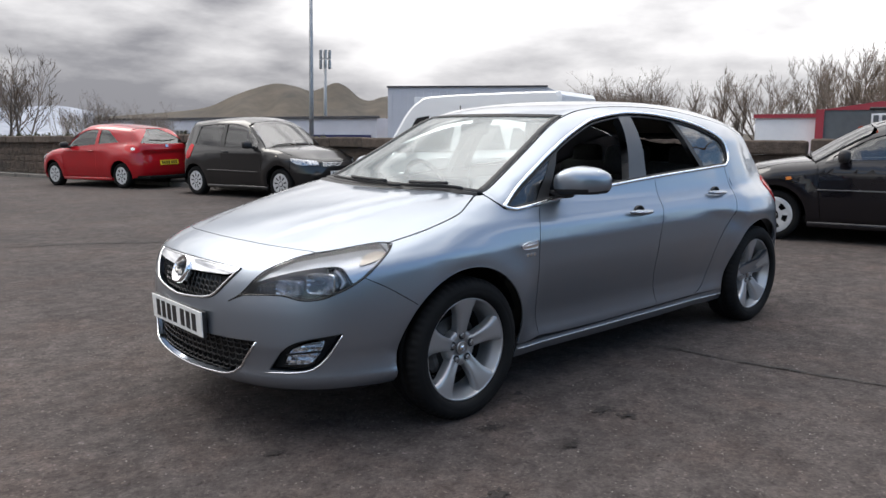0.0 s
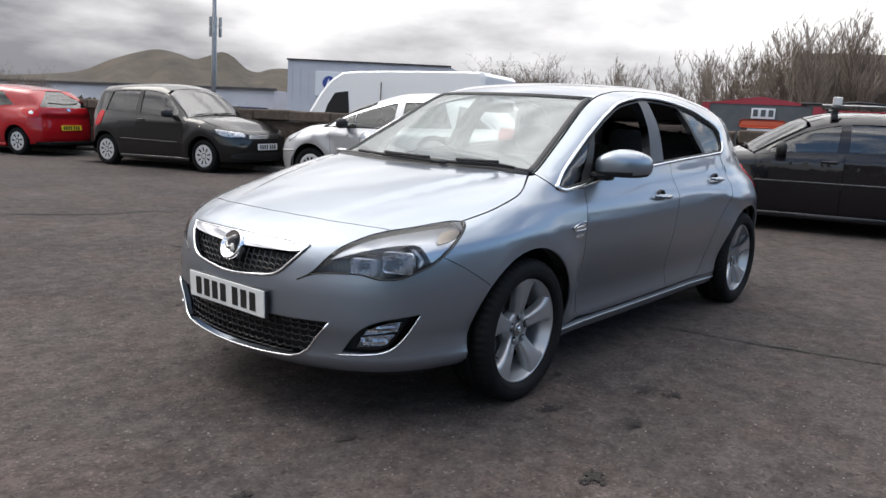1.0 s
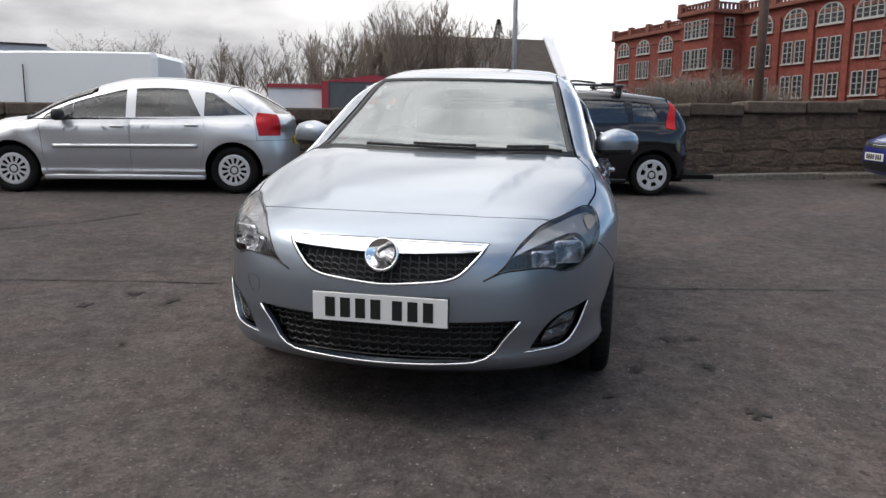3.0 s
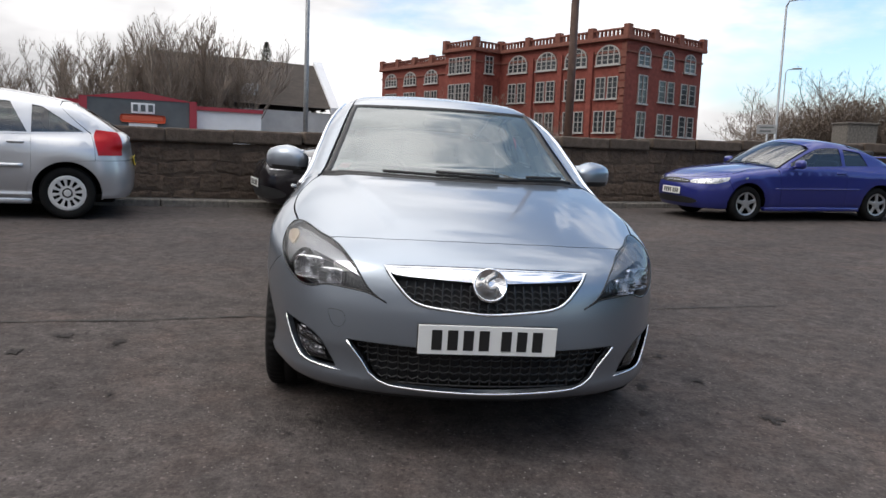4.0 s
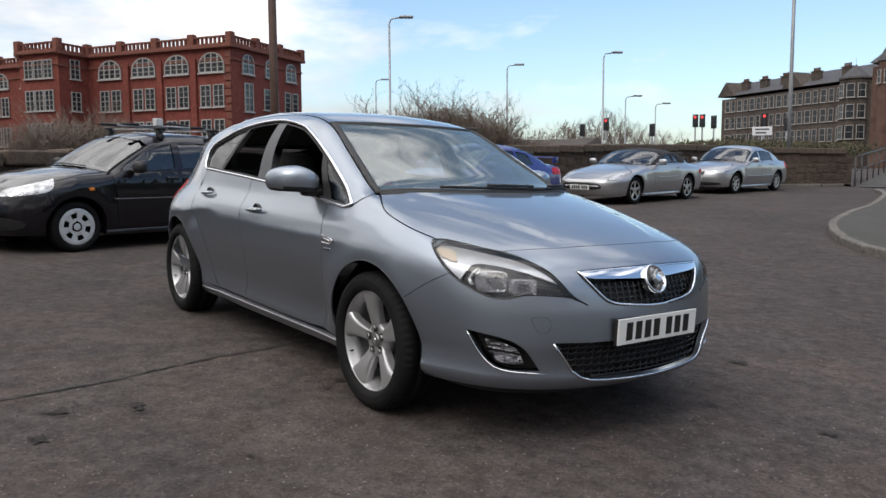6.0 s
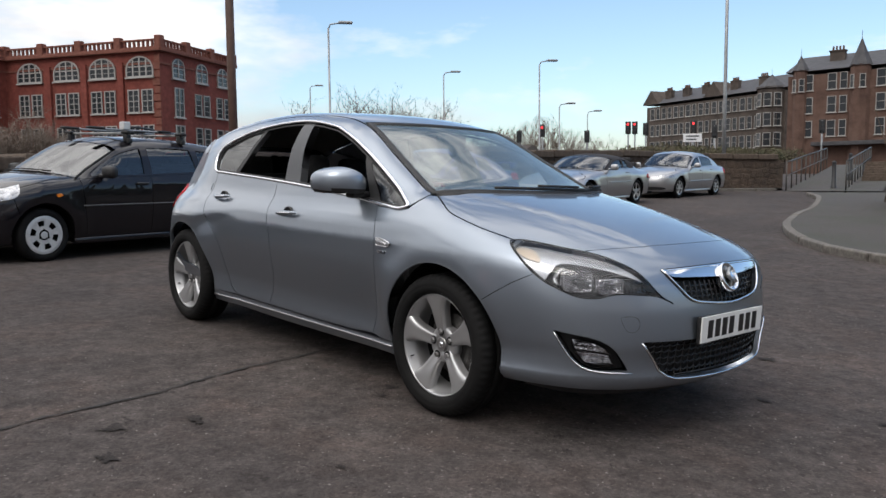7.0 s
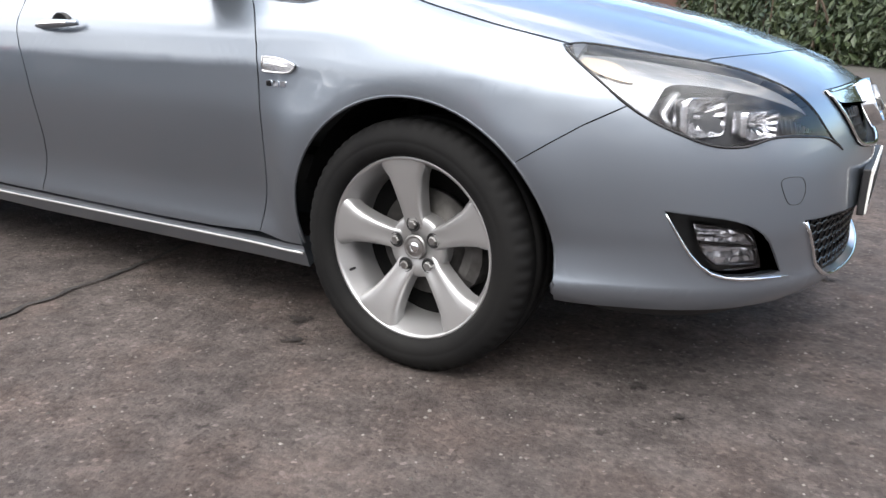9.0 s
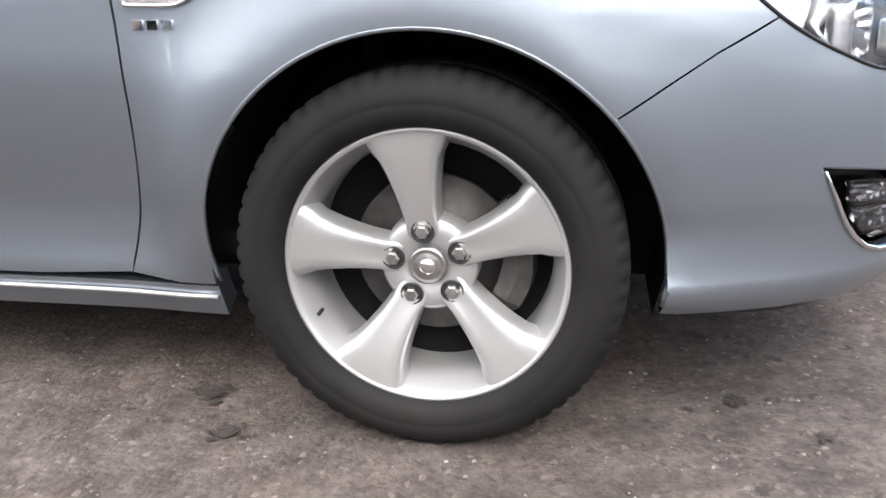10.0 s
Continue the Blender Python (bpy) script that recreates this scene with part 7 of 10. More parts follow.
_bm = bmesh.new()
bm_box(_bm, (-2.08, 0, 1.085), (0.20, 1.22, 0.028), 0.012)
for _y in (0.58, -0.58):
    bm_box(_bm, (-2.08, _y, 1.03), (0.16, 0.05, 0.13), 0.015)
part("spoiler", _bm, M["purple_paint"], COUPE, "raised boot spoiler", smooth=True)


def roof_rack():
    """Two cross bars on clamped feet, with a long carrier and a small box."""
    r = thing("roof_rack", "black roof bars with a metal carrier on the hatchback's roof", "roof rack", HATCH)
    for x in (0.02, -0.78):
        yo = 0.56
        P, _ = on_body(_f, [(x, yo), (x, -yo)], "top")
        z = float(P[0][2])
        zb = z + 0.10
        part("cross_bar", box((x, 0, zb), (0.035, 1.24, 0.026), 0.008), M["steel"], r)
        for sg in (1, -1):
            bm = bmesh.new()
            bm_box(bm, (x, sg * yo, z + 0.045), (0.075, 0.07, 0.10), 0.015)
            bm_box(bm, (x, sg * (yo + 0.05), z + 0.01), (0.06, 0.04, 0.06), 0.01)
            part("foot", bm, M["black"], r, smooth=True)
            part("foot_cover", box((x, sg * (yo + 0.01), z + 0.115), (0.10, 0.13, 0.035), 0.012), M["black"], r, smooth=True)
    zt = zb + 0.03
    for y in (0.30, -0.22):
        part("carrier_rail", mesh_of("carrier_rail", *tube([(0.32, y, zt + 0.012), (0.1, y, zt + 0.01), (-0.6, y, zt + 0.01), (-0.98, y, zt)], 0.014, 8), M["steel"], True), None, r)
        part("wheel_cradle", box((0.26, y, zt + 0.02), (0.22, 0.09, 0.03), 0.012), M["black"], r, smooth=True)
        part("wheel_cradle", box((-0.72, y, zt + 0.02), (0.20, 0.09, 0.03), 0.012), M["black"], r, smooth=True)
    part("clamp_arm", mesh_of("clamp_arm", *tube([(0.02, 0.52, zt + 0.02), (-0.2, 0.46, zt + 0.05), (-0.5, 0.40, zt + 0.03)], 0.013, 8), M["black"], True), None, r)
    part("box", box((0.0, 0.5, zt + 0.055), (0.10, 0.09, 0.10), 0.012), M["hub_cap"], r, "small pale plastic box")


roof_rack()
# ---------------------------------------------------------------- ground


def build_ground():
    xs = np.unique(np.concatenate([np.linspace(-16, 10, 53), np.linspace(-60, -16, 20), np.linspace(10, 60, 20), [-4500, -2500, -1200, -500, -200, -100, 100, 200, 500, 1200, 2500, 4500]]))
    ys = np.unique(np.concatenate([np.linspace(-26, 34, 121), np.linspace(-60, -26, 14), np.linspace(34, 60, 12), [-4500, -2500, -1200, -500, -200, -100, 100, 200, 500, 1200, 2500, 4500]]))
    X, Y = np.meshgrid(xs, ys, indexing="ij")
    Z = ground_z(X, Y)
    vs = np.stack([X, Y, Z], -1).reshape(-1, 3)
    n = len(ys)
    fs = [(i * n + j, (i + 1) * n + j, (i + 1) * n + j + 1, i * n + j + 1) for i in range(len(xs) - 1) for j in range(n - 1)]
    ob = part("ground", mesh_of("ground", vs, fs, M["asphalt"], True), None)
    tagged(ob, "worn dark tarmac of a sloping car park", "ground", kind="structure")


build_ground()


def gz(x, y):
    return float(ground_z(x, y))


def ribbon(name, pts, width, mat, label, category="crack", lift=0.007, ragged=0.45, seed=1):
    """A thin flat strip that follows the ground, with ragged edges."""
    rng = np.random.default_rng(seed)
    P = smooth_line(pts, 0.06, False)
    P = P + rng.normal(0, 0.006, P.shape)
    T = np.gradient(P, axis=0)
    T /= np.linalg.norm(T, axis=1)[:, None]
    N = np.stack([-T[:, 1], T[:, 0]], 1)
    vs, fs = [], []
    for i, (p, n) in enumerate(zip(P, N)):
        for s in (1, -1):
            w = width * (0.5 + ragged * rng.uniform(-1, 1))
            q = p + n * s * w
            vs.append((q[0], q[1], gz(q[0], q[1]) + lift))
        if i:
            k = 2 * i
            fs.append((k - 2, k - 1, k + 1, k))
    return tagged(part(name, mesh_of(name, vs, fs, mat), None), label, category, kind="structure")


M["seam"] = grain(material("tar_seam", (0.018, 0.017, 0.016), 0.9), [(0.012, 0.011, 0.011), (0.035, 0.032, 0.03)], 30, 6, 0.5, 90, 0.01)
M["stain"] = grain(material("oil_stain", (0.02, 0.019, 0.018), 0.9, 0.0, 0.2), [(0.016, 0.0145, 0.0135), (0.046, 0.040, 0.038)], 40, 6, 0.5, 200, 0.006)
ribbon("crack", [(0.62, -3.4), (0.42, -2.5), (0.34, -2.1), (0.29, -1.76), (0.20, -1.46), (0.10, -1.12), (0.05, -0.75), (-0.12, 0.0), (-0.30, 0.71), (-0.38, 1.3), (-0.46, 1.68), (-0.53, 2.05), (-0.68, 3.0)], 0.018, M["seam"], "dark open seam across the tarmac", seed=3)
ribbon("crack", [(3.0, -6.6), (1.2, -6.0), (0.3, -5.4), (-0.4, -5.2), (-1.6, -4.2), (-2.4, -3.9)], 0.03, M["seam"], "dark open seam across the tarmac", seed=4)


def stain(x, y, r, seed):
    """A broken dark patch: ragged specks that thin out towards its edge."""
    rng = np.random.default_rng(seed)
    vs, fs = [], []
    for q in range(26):
        d, a0 = abs(rng.normal(0, 0.55)) * r, rng.uniform(0, 6.28)
        cx, cy = x + 1.35 * d * math.cos(a0), y + d * math.sin(a0)
        rad = r * rng.uniform(0.10, 0.34) * max(0.25, 1 - d / (1.6 * r))
        o, n = len(vs), 11
        ph = rng.uniform(0, 6.28, 2)
        for k in range(n):
            a = 2 * math.pi * k / n
            rr = rad * (0.8 + 0.25 * math.sin(2 * a + ph[0]) + 0.15 * math.sin(3 * a + ph[1]) + 0.18 * rng.uniform(-1, 1))
            px, py = cx + rr * math.cos(a) * 1.3, cy + rr * math.sin(a)
            vs.append((px, py, gz(px, py) + 0.006 + 0.00004 * q))
        fs.append(tuple(range(o, o + n)))
    tagged(part("stain", mesh_of("stain", vs, fs, M["stain"]), None), "small broken dark oily stain on the tarmac", "stain", kind="structure")


for k, (x, y, r) in enumerate([(0.88, -0.75, 0.055), (0.98, -0.88, 0.045), (1.89, -0.63, 0.03), (2.02, -0.74, 0.022), (1.72, 0.88, 0.05), (0.80, 1.21, 0.075), (0.78, 1.34, 0.06), (1.23, 1.37, 0.06), (1.80, 1.49, 0.07), (0.94, 0.80, 0.05), (0.66, -2.05, 0.08), (0.78, -1.75, 0.07), (1.9, 0.45, 0.06), (2.2, 0.62, 0.05), (1.35, 1.02, 0.06), (2.75, 0.7, 0.05), (1.0, -2.2, 0.07), (1.6, -1.55, 0.03)]):
    stain(x, y, r, 20 + k)


def grit():
    """Loose chips on the tarmac round the middle car."""
    rng = np.random.default_rng(5)
    n = 15000
    x, y = rng.uniform(-1.5, 4.6, n), rng.uniform(-4.5, 4.2, n)
    vs, fs = [], []
    for i in range(n):
        s = 0.0016 + 0.0042 * rng.random() ** 3
        z = gz(x[i], y[i])
        o = len(vs)
        a = rng.uniform(0, 6.28)
        for k in range(4):
            r = s * rng.uniform(0.7, 1.4)
            vs.append((x[i] + r * math.cos(a + k * 1.57), y[i] + r * math.sin(a + k * 1.57), z))
        vs.append((x[i] + rng.uniform(-0.3, 0.3) * s, y[i], z + s * rng.uniform(0.5, 1.0)))
        fs += [(o + k, o + (k + 1) % 4, o + 4) for k in range(4)]
    tagged(part("grit", mesh_of("grit", vs, fs, M["grit"]), None), "loose pale stone chips lying on the tarmac", "grit", kind="stuff")


M["grit"] = material("stone_chips", (0.14, 0.13, 0.12), 0.9)
_n = M["grit"].node_tree
_g = _n.nodes.new("ShaderNodeNewGeometry")
_r = _n.nodes.new("ShaderNodeValToRGB")
_r.color_ramp.elements[0].color, _r.color_ramp.elements[1].color = (0.05, 0.045, 0.042, 1), (0.2, 0.185, 0.17, 1)
_n.links.new(_g.outputs["Random Per Island"], _r.inputs[0])
_n.links.new(_r.outputs[0], _n.nodes["Principled BSDF"].inputs["Base Color"])
grit()

# ---------------------------------------------------------------- wall behind the parked cars
WALL = [(-1.2, -30.0), (-3.4, -17.0), (-5.0, -8.0), (-6.1, -3.0), (-7.6, 1.0), (-8.8, 4.5), (-9.6, 9.0), (-10.2, 15.0), (-10.65, 20.0), (-10.3, 22.6), (-9.4, 24.6), (-8.9, 25.7)]
wall_h = curve((-31, 1.22), (-15, 1.22), (-8, 1.12), (-3, 1.10), (2, 1.25), (6, 1.30), (11, 1.36), (18, 1.44), (25, 1.34), (30, 1.3))
M["scrub"] = grain(material("scrub_bark", (0.09, 0.065, 0.048), 0.95), [(0.05, 0.036, 0.028), (0.10, 0.075, 0.056), (0.15, 0.115, 0.085)], 3, 6)


def wall_frame(step):
    P = smooth_line(WALL, step, False)
    T = np.gradient(P, axis=0)
    T /= np.linalg.norm(T, axis=1)[:, None]
    N = np.stack([T[:, 1], -T[:, 0]], 1)  # towards the yard
    N *= np.sign(N[:, 0])[:, None]
    return P, T, N


def build_wall():
    P, T, N = wall_frame(0.5)
    vs, fs = [], []
    for p, n in zip(P, N):
        z, h = gz(*p), float(wall_h(p[1]))
        for d, zz in ((-0.36, -0.2), (-0.36, h - 0.2), (-0.80, h - 0.2), (-0.80, -0.3)):
            q = p + n * d
            vs.append((q[0], q[1], z + zz))
    for i in range(len(P) - 1):
        for k in range(3):
            fs.append((4 * i + k, 4 * i + k + 1, 4 * i + 5 + k, 4 * i + 4 + k))
    fs += [(0, 1, 2, 3), tuple(4 * (len(P) - 1) + k for k in range(4))]
    wall = tagged(part("wall_yard", mesh_of("wall_yard", vs, fs, M["mortar"]), None), "old dark rubble stone wall round the car park", "wall", kind="structure")
    # footway strip and kerb
    vs, fs = [], []
    for p, n in zip(P, N):
        z = gz(*p)
        for d, zz in ((-0.02, 0.085), (-0.36, 0.10)):
            q = p + n * d
            vs.append((q[0], q[1], z + zz))
    for i in range(len(P) - 1):
        fs.append((2 * i, 2 * i + 1, 2 * i + 3, 2 * i + 2))
    tagged(part("footway_strip", mesh_of("footway_strip", vs, fs, M["asphalt2"]), None), "narrow dirty strip between kerb and wall", "pavement", kind="structure")
    return wall


M["asphalt2"] = grain(material("footway_tarmac", (0.07, 0.066, 0.062), 0.9), [(0.034, 0.029, 0.027), (0.058, 0.051, 0.047), (0.085, 0.075, 0.07)], 40, 8, 0.5, 120, 0.01, second=(0.8, (0.04, 0.045, 0.03), 0.6))
WALL_OB = build_wall()


def stone_mesh(seed, l, h, d):
    """An uneven block with chipped corners, about 28 triangles; its face looks along +y."""
    rng = np.random.default_rng(seed)
    vs = []
    for y, k in ((0.0, 1.04), (d * 0.72, 0.98), (d, 0.70)):
        for x, z in ((-1, -1), (1, -1), (1, 1), (-1, 1)):
            vs.append((x * l / 2 * (k + rng.uniform(-0.16, 0.1)), y + rng.uniform(-0.14, 0.1) * d, z * h / 2 * (k + rng.uniform(-0.22, 0.12))))
    vs.append((rng.uniform(-0.1, 0.1) * l, d * 1.12, rng.uniform(-0.1, 0.1) * h))
    fs = []
    for a in (0, 4):
        for k in range(4):
            j = (k + 1) % 4
            fs.append((a + k, a + j, a + 4 + j, a + 4 + k))
    fs += [(8 + k, 8 + (k + 1) % 4, 12) for k in range(4)]
    return vs, fs


# ---------------------------------------------------------------- kerbed pavement and evergreen hedge by the ramp
PAVE = [(6.5, 5.0), (2.55, 5.98), (0.74, 6.86), (0.0, 7.30), (-0.46, 7.74), (-0.92, 8.30), (-1.48, 9.18), (-2.03, 10.25), (-2.5, 11.45), (-3.05, 13.1), (-3.8, 15.6), (-5.5, 20.0), (-6.9, 22.6)]


def build_pavement():
    P = smooth_line(PAVE, 0.4, False)
    vs, fs = [], []
    for p in P:
        for k, d in enumerate((0.0, 0.05, 3.0, 14.0)):
            q = np.array(p) + np.array([0.62, 0.78]) * d
            vs.append((q[0], q[1], gz(*q) + (0.10 if k else 0.095)))
    for i in range(len(P) - 1):
        for k in range(3):
            fs.append((4 * i + k, 4 * i + k + 1, 4 * i + 5 + k, 4 * i + 4 + k))
    tagged(part("pavement", mesh_of("pavement", vs, fs, M["asphalt2"]), None), "raised tarmac footway with a stone kerb", "pavement", kind="structure")


build_pavement()
M["leaf"] = grain(material("evergreen_leaf", (0.04, 0.06, 0.022), 0.5), [(0.018, 0.03, 0.012), (0.04, 0.062, 0.022), (0.07, 0.085, 0.035)], 2.2, 5)
M["leaf2"] = grain(material("dry_shrub_leaf", (0.09, 0.08, 0.045), 0.8), [(0.05, 0.042, 0.024), (0.085, 0.075, 0.04), (0.06, 0.07, 0.03)], 1.2, 5)


def leaf_mass(name, spine, width, height, n, leaf, mat, label, category, seed, base=0.0, twigs=None):
    """A hedge or bank of shrubs: twigs and folded leaves round a spine, with an uneven outline."""
    rng = np.random.default_rng(seed)
    S = smooth_line(spine, 0.5, False)
    vs, fs = [], []
    bumps = rng.uniform(0.7, 1.15, len(S) + 2)
    for i in range(n):
        u = rng.random() * (len(S) - 1)
        k = int(u)
        c = S[k] + (S[k + 1] - S[k]) * (u - k) if k + 1 < len(S) else S[k]
        hh = height * (bumps[k] + (bumps[k + 1] - bumps[k]) * (u - k)) * (0.85 + 0.3 * rng.random())
        a = rng.uniform(0, 2 * math.pi)
        ph = math.acos(rng.uniform(0.0, 1.0))
        rad = 1 - 0.28 * rng.random() ** 2
        t = noise.noise(Vector((c[0] * 0.9, c[1] * 0.9, a))) * 0.35 + 1
        wgt = width * rad * t
        x = c[0] + wgt * math.cos(a) * (0.35 + 0.65 * math.sin(ph))
        y = c[1] + wgt * math.sin(a) * (0.35 + 0.65 * math.sin(ph))
        z = gz(x, y) + base + hh * rad * (math.cos(ph) if rng.random() > 0.25 else rng.random() * 0.85)
        nrm = Vector((math.cos(a) + rng.uniform(-0.8, 0.8), math.sin(a) + rng.uniform(-0.8, 0.8), rng.uniform(-0.3, 1.0))).normalized()
        tv = nrm.cross(Vector((rng.uniform(-1, 1), rng.uniform(-1, 1), rng.uniform(-1, 1)))).normalized()
        bv = nrm.cross(tv)
        l = leaf * rng.uniform(0.6, 1.4)
        p = Vector((x, y, z))
        o = len(vs)
        vs += [p - tv * l, p + bv * l * 0.42 + nrm * l * 0.12, p + tv * l, p - bv * l * 0.42 + nrm * l * 0.12]
        fs += [(o, o + 1, o + 2), (o, o + 2, o + 3)]
    ob = thing(name, label, category)
    part("foliage", mesh_of("foliage", vs, fs, mat), None, ob)
    # dark heart of stems
    vs, fs = [], []
    for i in range(int(len(S) * 9)):
        c = S[rng.integers(len(S))] + rng.normal(0, width * 0.35, 2)
        z = gz(*c) + base
        top = Vector((c[0] + rng.normal(0, width * 0.35), c[1] + rng.normal(0, width * 0.35), z + height * rng.uniform(0.55, 0.98)))
        v, f = tube([(c[0], c[1], z - 0.1), ((c[0] + top.x) / 2 + rng.normal(0, 0.1), (c[1] + top.y) / 2, (z + top.z) / 2), tuple(top)], [0.03, 0.02, 0.006], 4)
        o = len(vs)
        vs += [tuple(q) for q in v]
        fs += [tuple(j + o for j in q) for q in f]
    part("stem", mesh_of("stem", vs, fs, M["scrub"]), None, ob)
    return ob


leaf_mass("hedge", [(-2.3, 18.8), (-0.5, 15.6), (1.6, 12.9), (4.0, 10.9), (8.0, 9.2)], 1.0, 2.75, 32000, 0.085, M["leaf"], "dense dark evergreen hedge beside the footway", "hedge", 31, 0.1)
leaf_mass("shrub_bank", [(-12.4, 20.5), (-12.2, 24.0), (-12.0, 27.5), (-12.4, 33.0)], 0.9, 0.5, 7000, 0.07, M["leaf2"], "low brownish shrubs on the bank behind the wall", "shrub", 32, 1.15)
leaf_mass("shrub_bank", [(-11.4, 4.5), (-11.9, 7.0), (-12.2, 10.0)], 0.9, 0.30, 3000, 0.05, M["leaf2"], "low brownish scrub behind the wall", "shrub", 33, 0.95)
leaf_mass("shrub_bank", [(-4.0, -33.0), (-5.6, -24.0), (-7.2, -14.0)], 1.1, 0.5, 6000, 0.07, M["leaf2"], "straggling brown scrub behind the wall", "shrub", 34, 0.75)

# ---------------------------------------------------------------- ramp with rails, bollards and steps
M["rail"] = grain(material("painted_rail", (0.13, 0.135, 0.135), 0.5, 0.3), [(0.045, 0.044, 0.040), (0.085, 0.083, 0.078)], 12, 5)
M["bollard"] = material("bollard_paint", (0.015, 0.015, 0.017), 0.5)
M["pole_brown"] = grain(material("pole_paint", (0.1, 0.055, 0.04), 0.6), [(0.075, 0.042, 0.032), (0.12, 0.07, 0.052)], 6, 6)
M["pole_grey"] = grain(material("galvanised", (0.3, 0.31, 0.32), 0.5, 0.6), [(0.24, 0.25, 0.26), (0.36, 0.37, 0.38)], 8, 5)


def pole_pts(a, b, r, n=8):
    return tube([a, b], r, n)


def handrail(pts, h=1.0):
    rail = thing("handrail", "grey metal handrail on posts beside the ramp", "railing", group="ramp rails")
    P = smooth_line(pts, 1.2, False)
    top = [(p[0], p[1], p[2] + h) for p in P]
    part("rail", mesh_of("rail", *tube(top, 0.028, 8), M["rail"], True), None, rail)
    part("rail", mesh_of("rail", *tube([(p[0], p[1], p[2] + h * 0.5) for p in P], 0.02, 8), M["rail"], True), None, rail)
    for p in P:
        part("post", mesh_of("post", *tube([(p[0], p[1], p[2] - 0.1), (p[0], p[1], p[2] + h)], 0.025, 8), M["rail"], True), None, rail)


def build_ramp():
    a0, a1 = np.array([-8.0, 25.0]), np.array([-12.6, 41.0])
    n = np.array([0.967, 0.254])
    vs = []
    for t in np.linspace(0, 1, 9):
        c = a0 + (a1 - a0) * t
        for s in (-0.7, 2.4):
            q = c + n * s
            vs.append((q[0], q[1], gz(*a0) + 0.03 + 1.15 * t))
    fs = [(2 * k, 2 * k + 1, 2 * k + 3, 2 * k + 2) for k in range(8)]
    tagged(part("ramp", mesh_of("ramp", vs, fs, M["asphalt2"]), None), "tarmac footpath ramp rising to the street", "ramp", kind="structure")
    z0 = gz(*a0) + 0.06
    for s in (-0.7, 1.25):
        handrail([(*(a0 + (a1 - a0) * t + n * s), z0 + 1.15 * t) for t in (0.02, 0.25, 0.5, 0.8)])
    # steps beside the ramp
    st = thing("steps", "worn stone steps beside the ramp", "steps")
    for k in range(7):
        c = a0 + (a1 - a0) * (0.30 + 0.022 * k) + n * 1.95
        part("step", box((0, 0, 0), (1.0, 0.42, 0.26), 0.015, Matrix.Translation((c[0], c[1], z0 + 0.36 + 0.10 * k)) @ Matrix.Rotation(math.atan2(n[1], n[0]), 4, "Z")), M["coping"], st)
    for c in ((-7.6, 26.4), (-8.5, 30.3)):
        b = thing("bollard", "black cast bollard at the foot of the ramp", "bollard", pose(c[0], c[1], gz(*c) + (0.12 if c[1] < 28 else 0.42)), group="ramp bollards")
        part("shaft", mesh_of("shaft", *lathe([(0.0, 1.0), (0.06, 0.98), (0.075, 0.92), (0.06, 0.88), (0.07, 0.84), (0.075, 0.12), (0.1, 0.1), (0.1, -0.15)], 20, "z"), M["bollard"], True), None, b)


build_ramp()
# ---------------------------------------------------------------- the town behind
M["brick"] = grain(material("red_brick", (0.25, 0.06, 0.04), 0.9), [(0.13, 0.032, 0.022), (0.19, 0.046, 0.033), (0.25, 0.065, 0.048)], 3, 8, second=(0.25, (0.13, 0.03, 0.022), 0.5))
M["brick_trim"] = grain(material("sandstone_trim", (0.2, 0.075, 0.055), 0.9), [(0.13, 0.045, 0.032), (0.22, 0.085, 0.06)], 4, 6)
M["cladding"] = grain(material("grey_cladding", (0.42, 0.44, 0.49), 0.5), [(0.50, 0.505, 0.55), (0.58, 0.585, 0.63)], 0.6, 5, second=(0.2, (0.44, 0.445, 0.48), 0.5))
M["render_pale"] = grain(material("pale_render", (0.5, 0.5, 0.5), 0.9), [(0.44, 0.44, 0.44), (0.56, 0.56, 0.55)], 0.7, 6)
M["sandstone"] = grain(material("dark_sandstone", (0.1, 0.075, 0.062), 0.95), [(0.045, 0.036, 0.032), (0.08, 0.064, 0.055), (0.115, 0.092, 0.078)], 0.9, 8)
M["redstone"] = grain(material("red_sandstone", (0.16, 0.095, 0.07), 0.95), [(0.075, 0.043, 0.034), (0.12, 0.071, 0.055), (0.155, 0.098, 0.077)], 0.7, 8)
M["slate"] = grain(material("slate", (0.06, 0.06, 0.065), 0.7), [(0.04, 0.04, 0.045), (0.075, 0.074, 0.08)], 1.5, 6)
M["tile_brown"] = grain(material("brown_roof_tile", (0.075, 0.06, 0.05), 0.9), [(0.05, 0.04, 0.033), (0.085, 0.068, 0.056)], 1.0, 7, stretch=(1, 1, 4))
M["win_frame"] = material("white_window_paint", (0.38, 0.37, 0.355), 0.6)
M["win_dark"] = material("dark_pane", (0.03, 0.035, 0.04), 0.08, 0.0, 0.6)
M["shed_white"] = grain(material("white_sheet", (0.75, 0.75, 0.76), 0.6), [(0.68, 0.68, 0.69), (0.80, 0.80, 0.81)], 0.7, 6)
M["shed_red"] = material("red_shed_trim", (0.32, 0.03, 0.045), 0.5)
M["shed_dark"] = grain(material("dark_shed_wall", (0.05, 0.055, 0.06), 0.6), [(0.075, 0.083, 0.09), (0.105, 0.115, 0.122)], 1, 5)
M["sign_white"] = material("sign_white", (0.75, 0.76, 0.78), 0.5)
M["sign_blue"] = material("sign_blue", (0.03, 0.06, 0.28), 0.5)
M["sign_orange"] = material("sign_orange", (0.6, 0.11, 0.05), 0.5)
M["navy"] = material("navy_band", (0.02, 0.025, 0.09), 0.5)
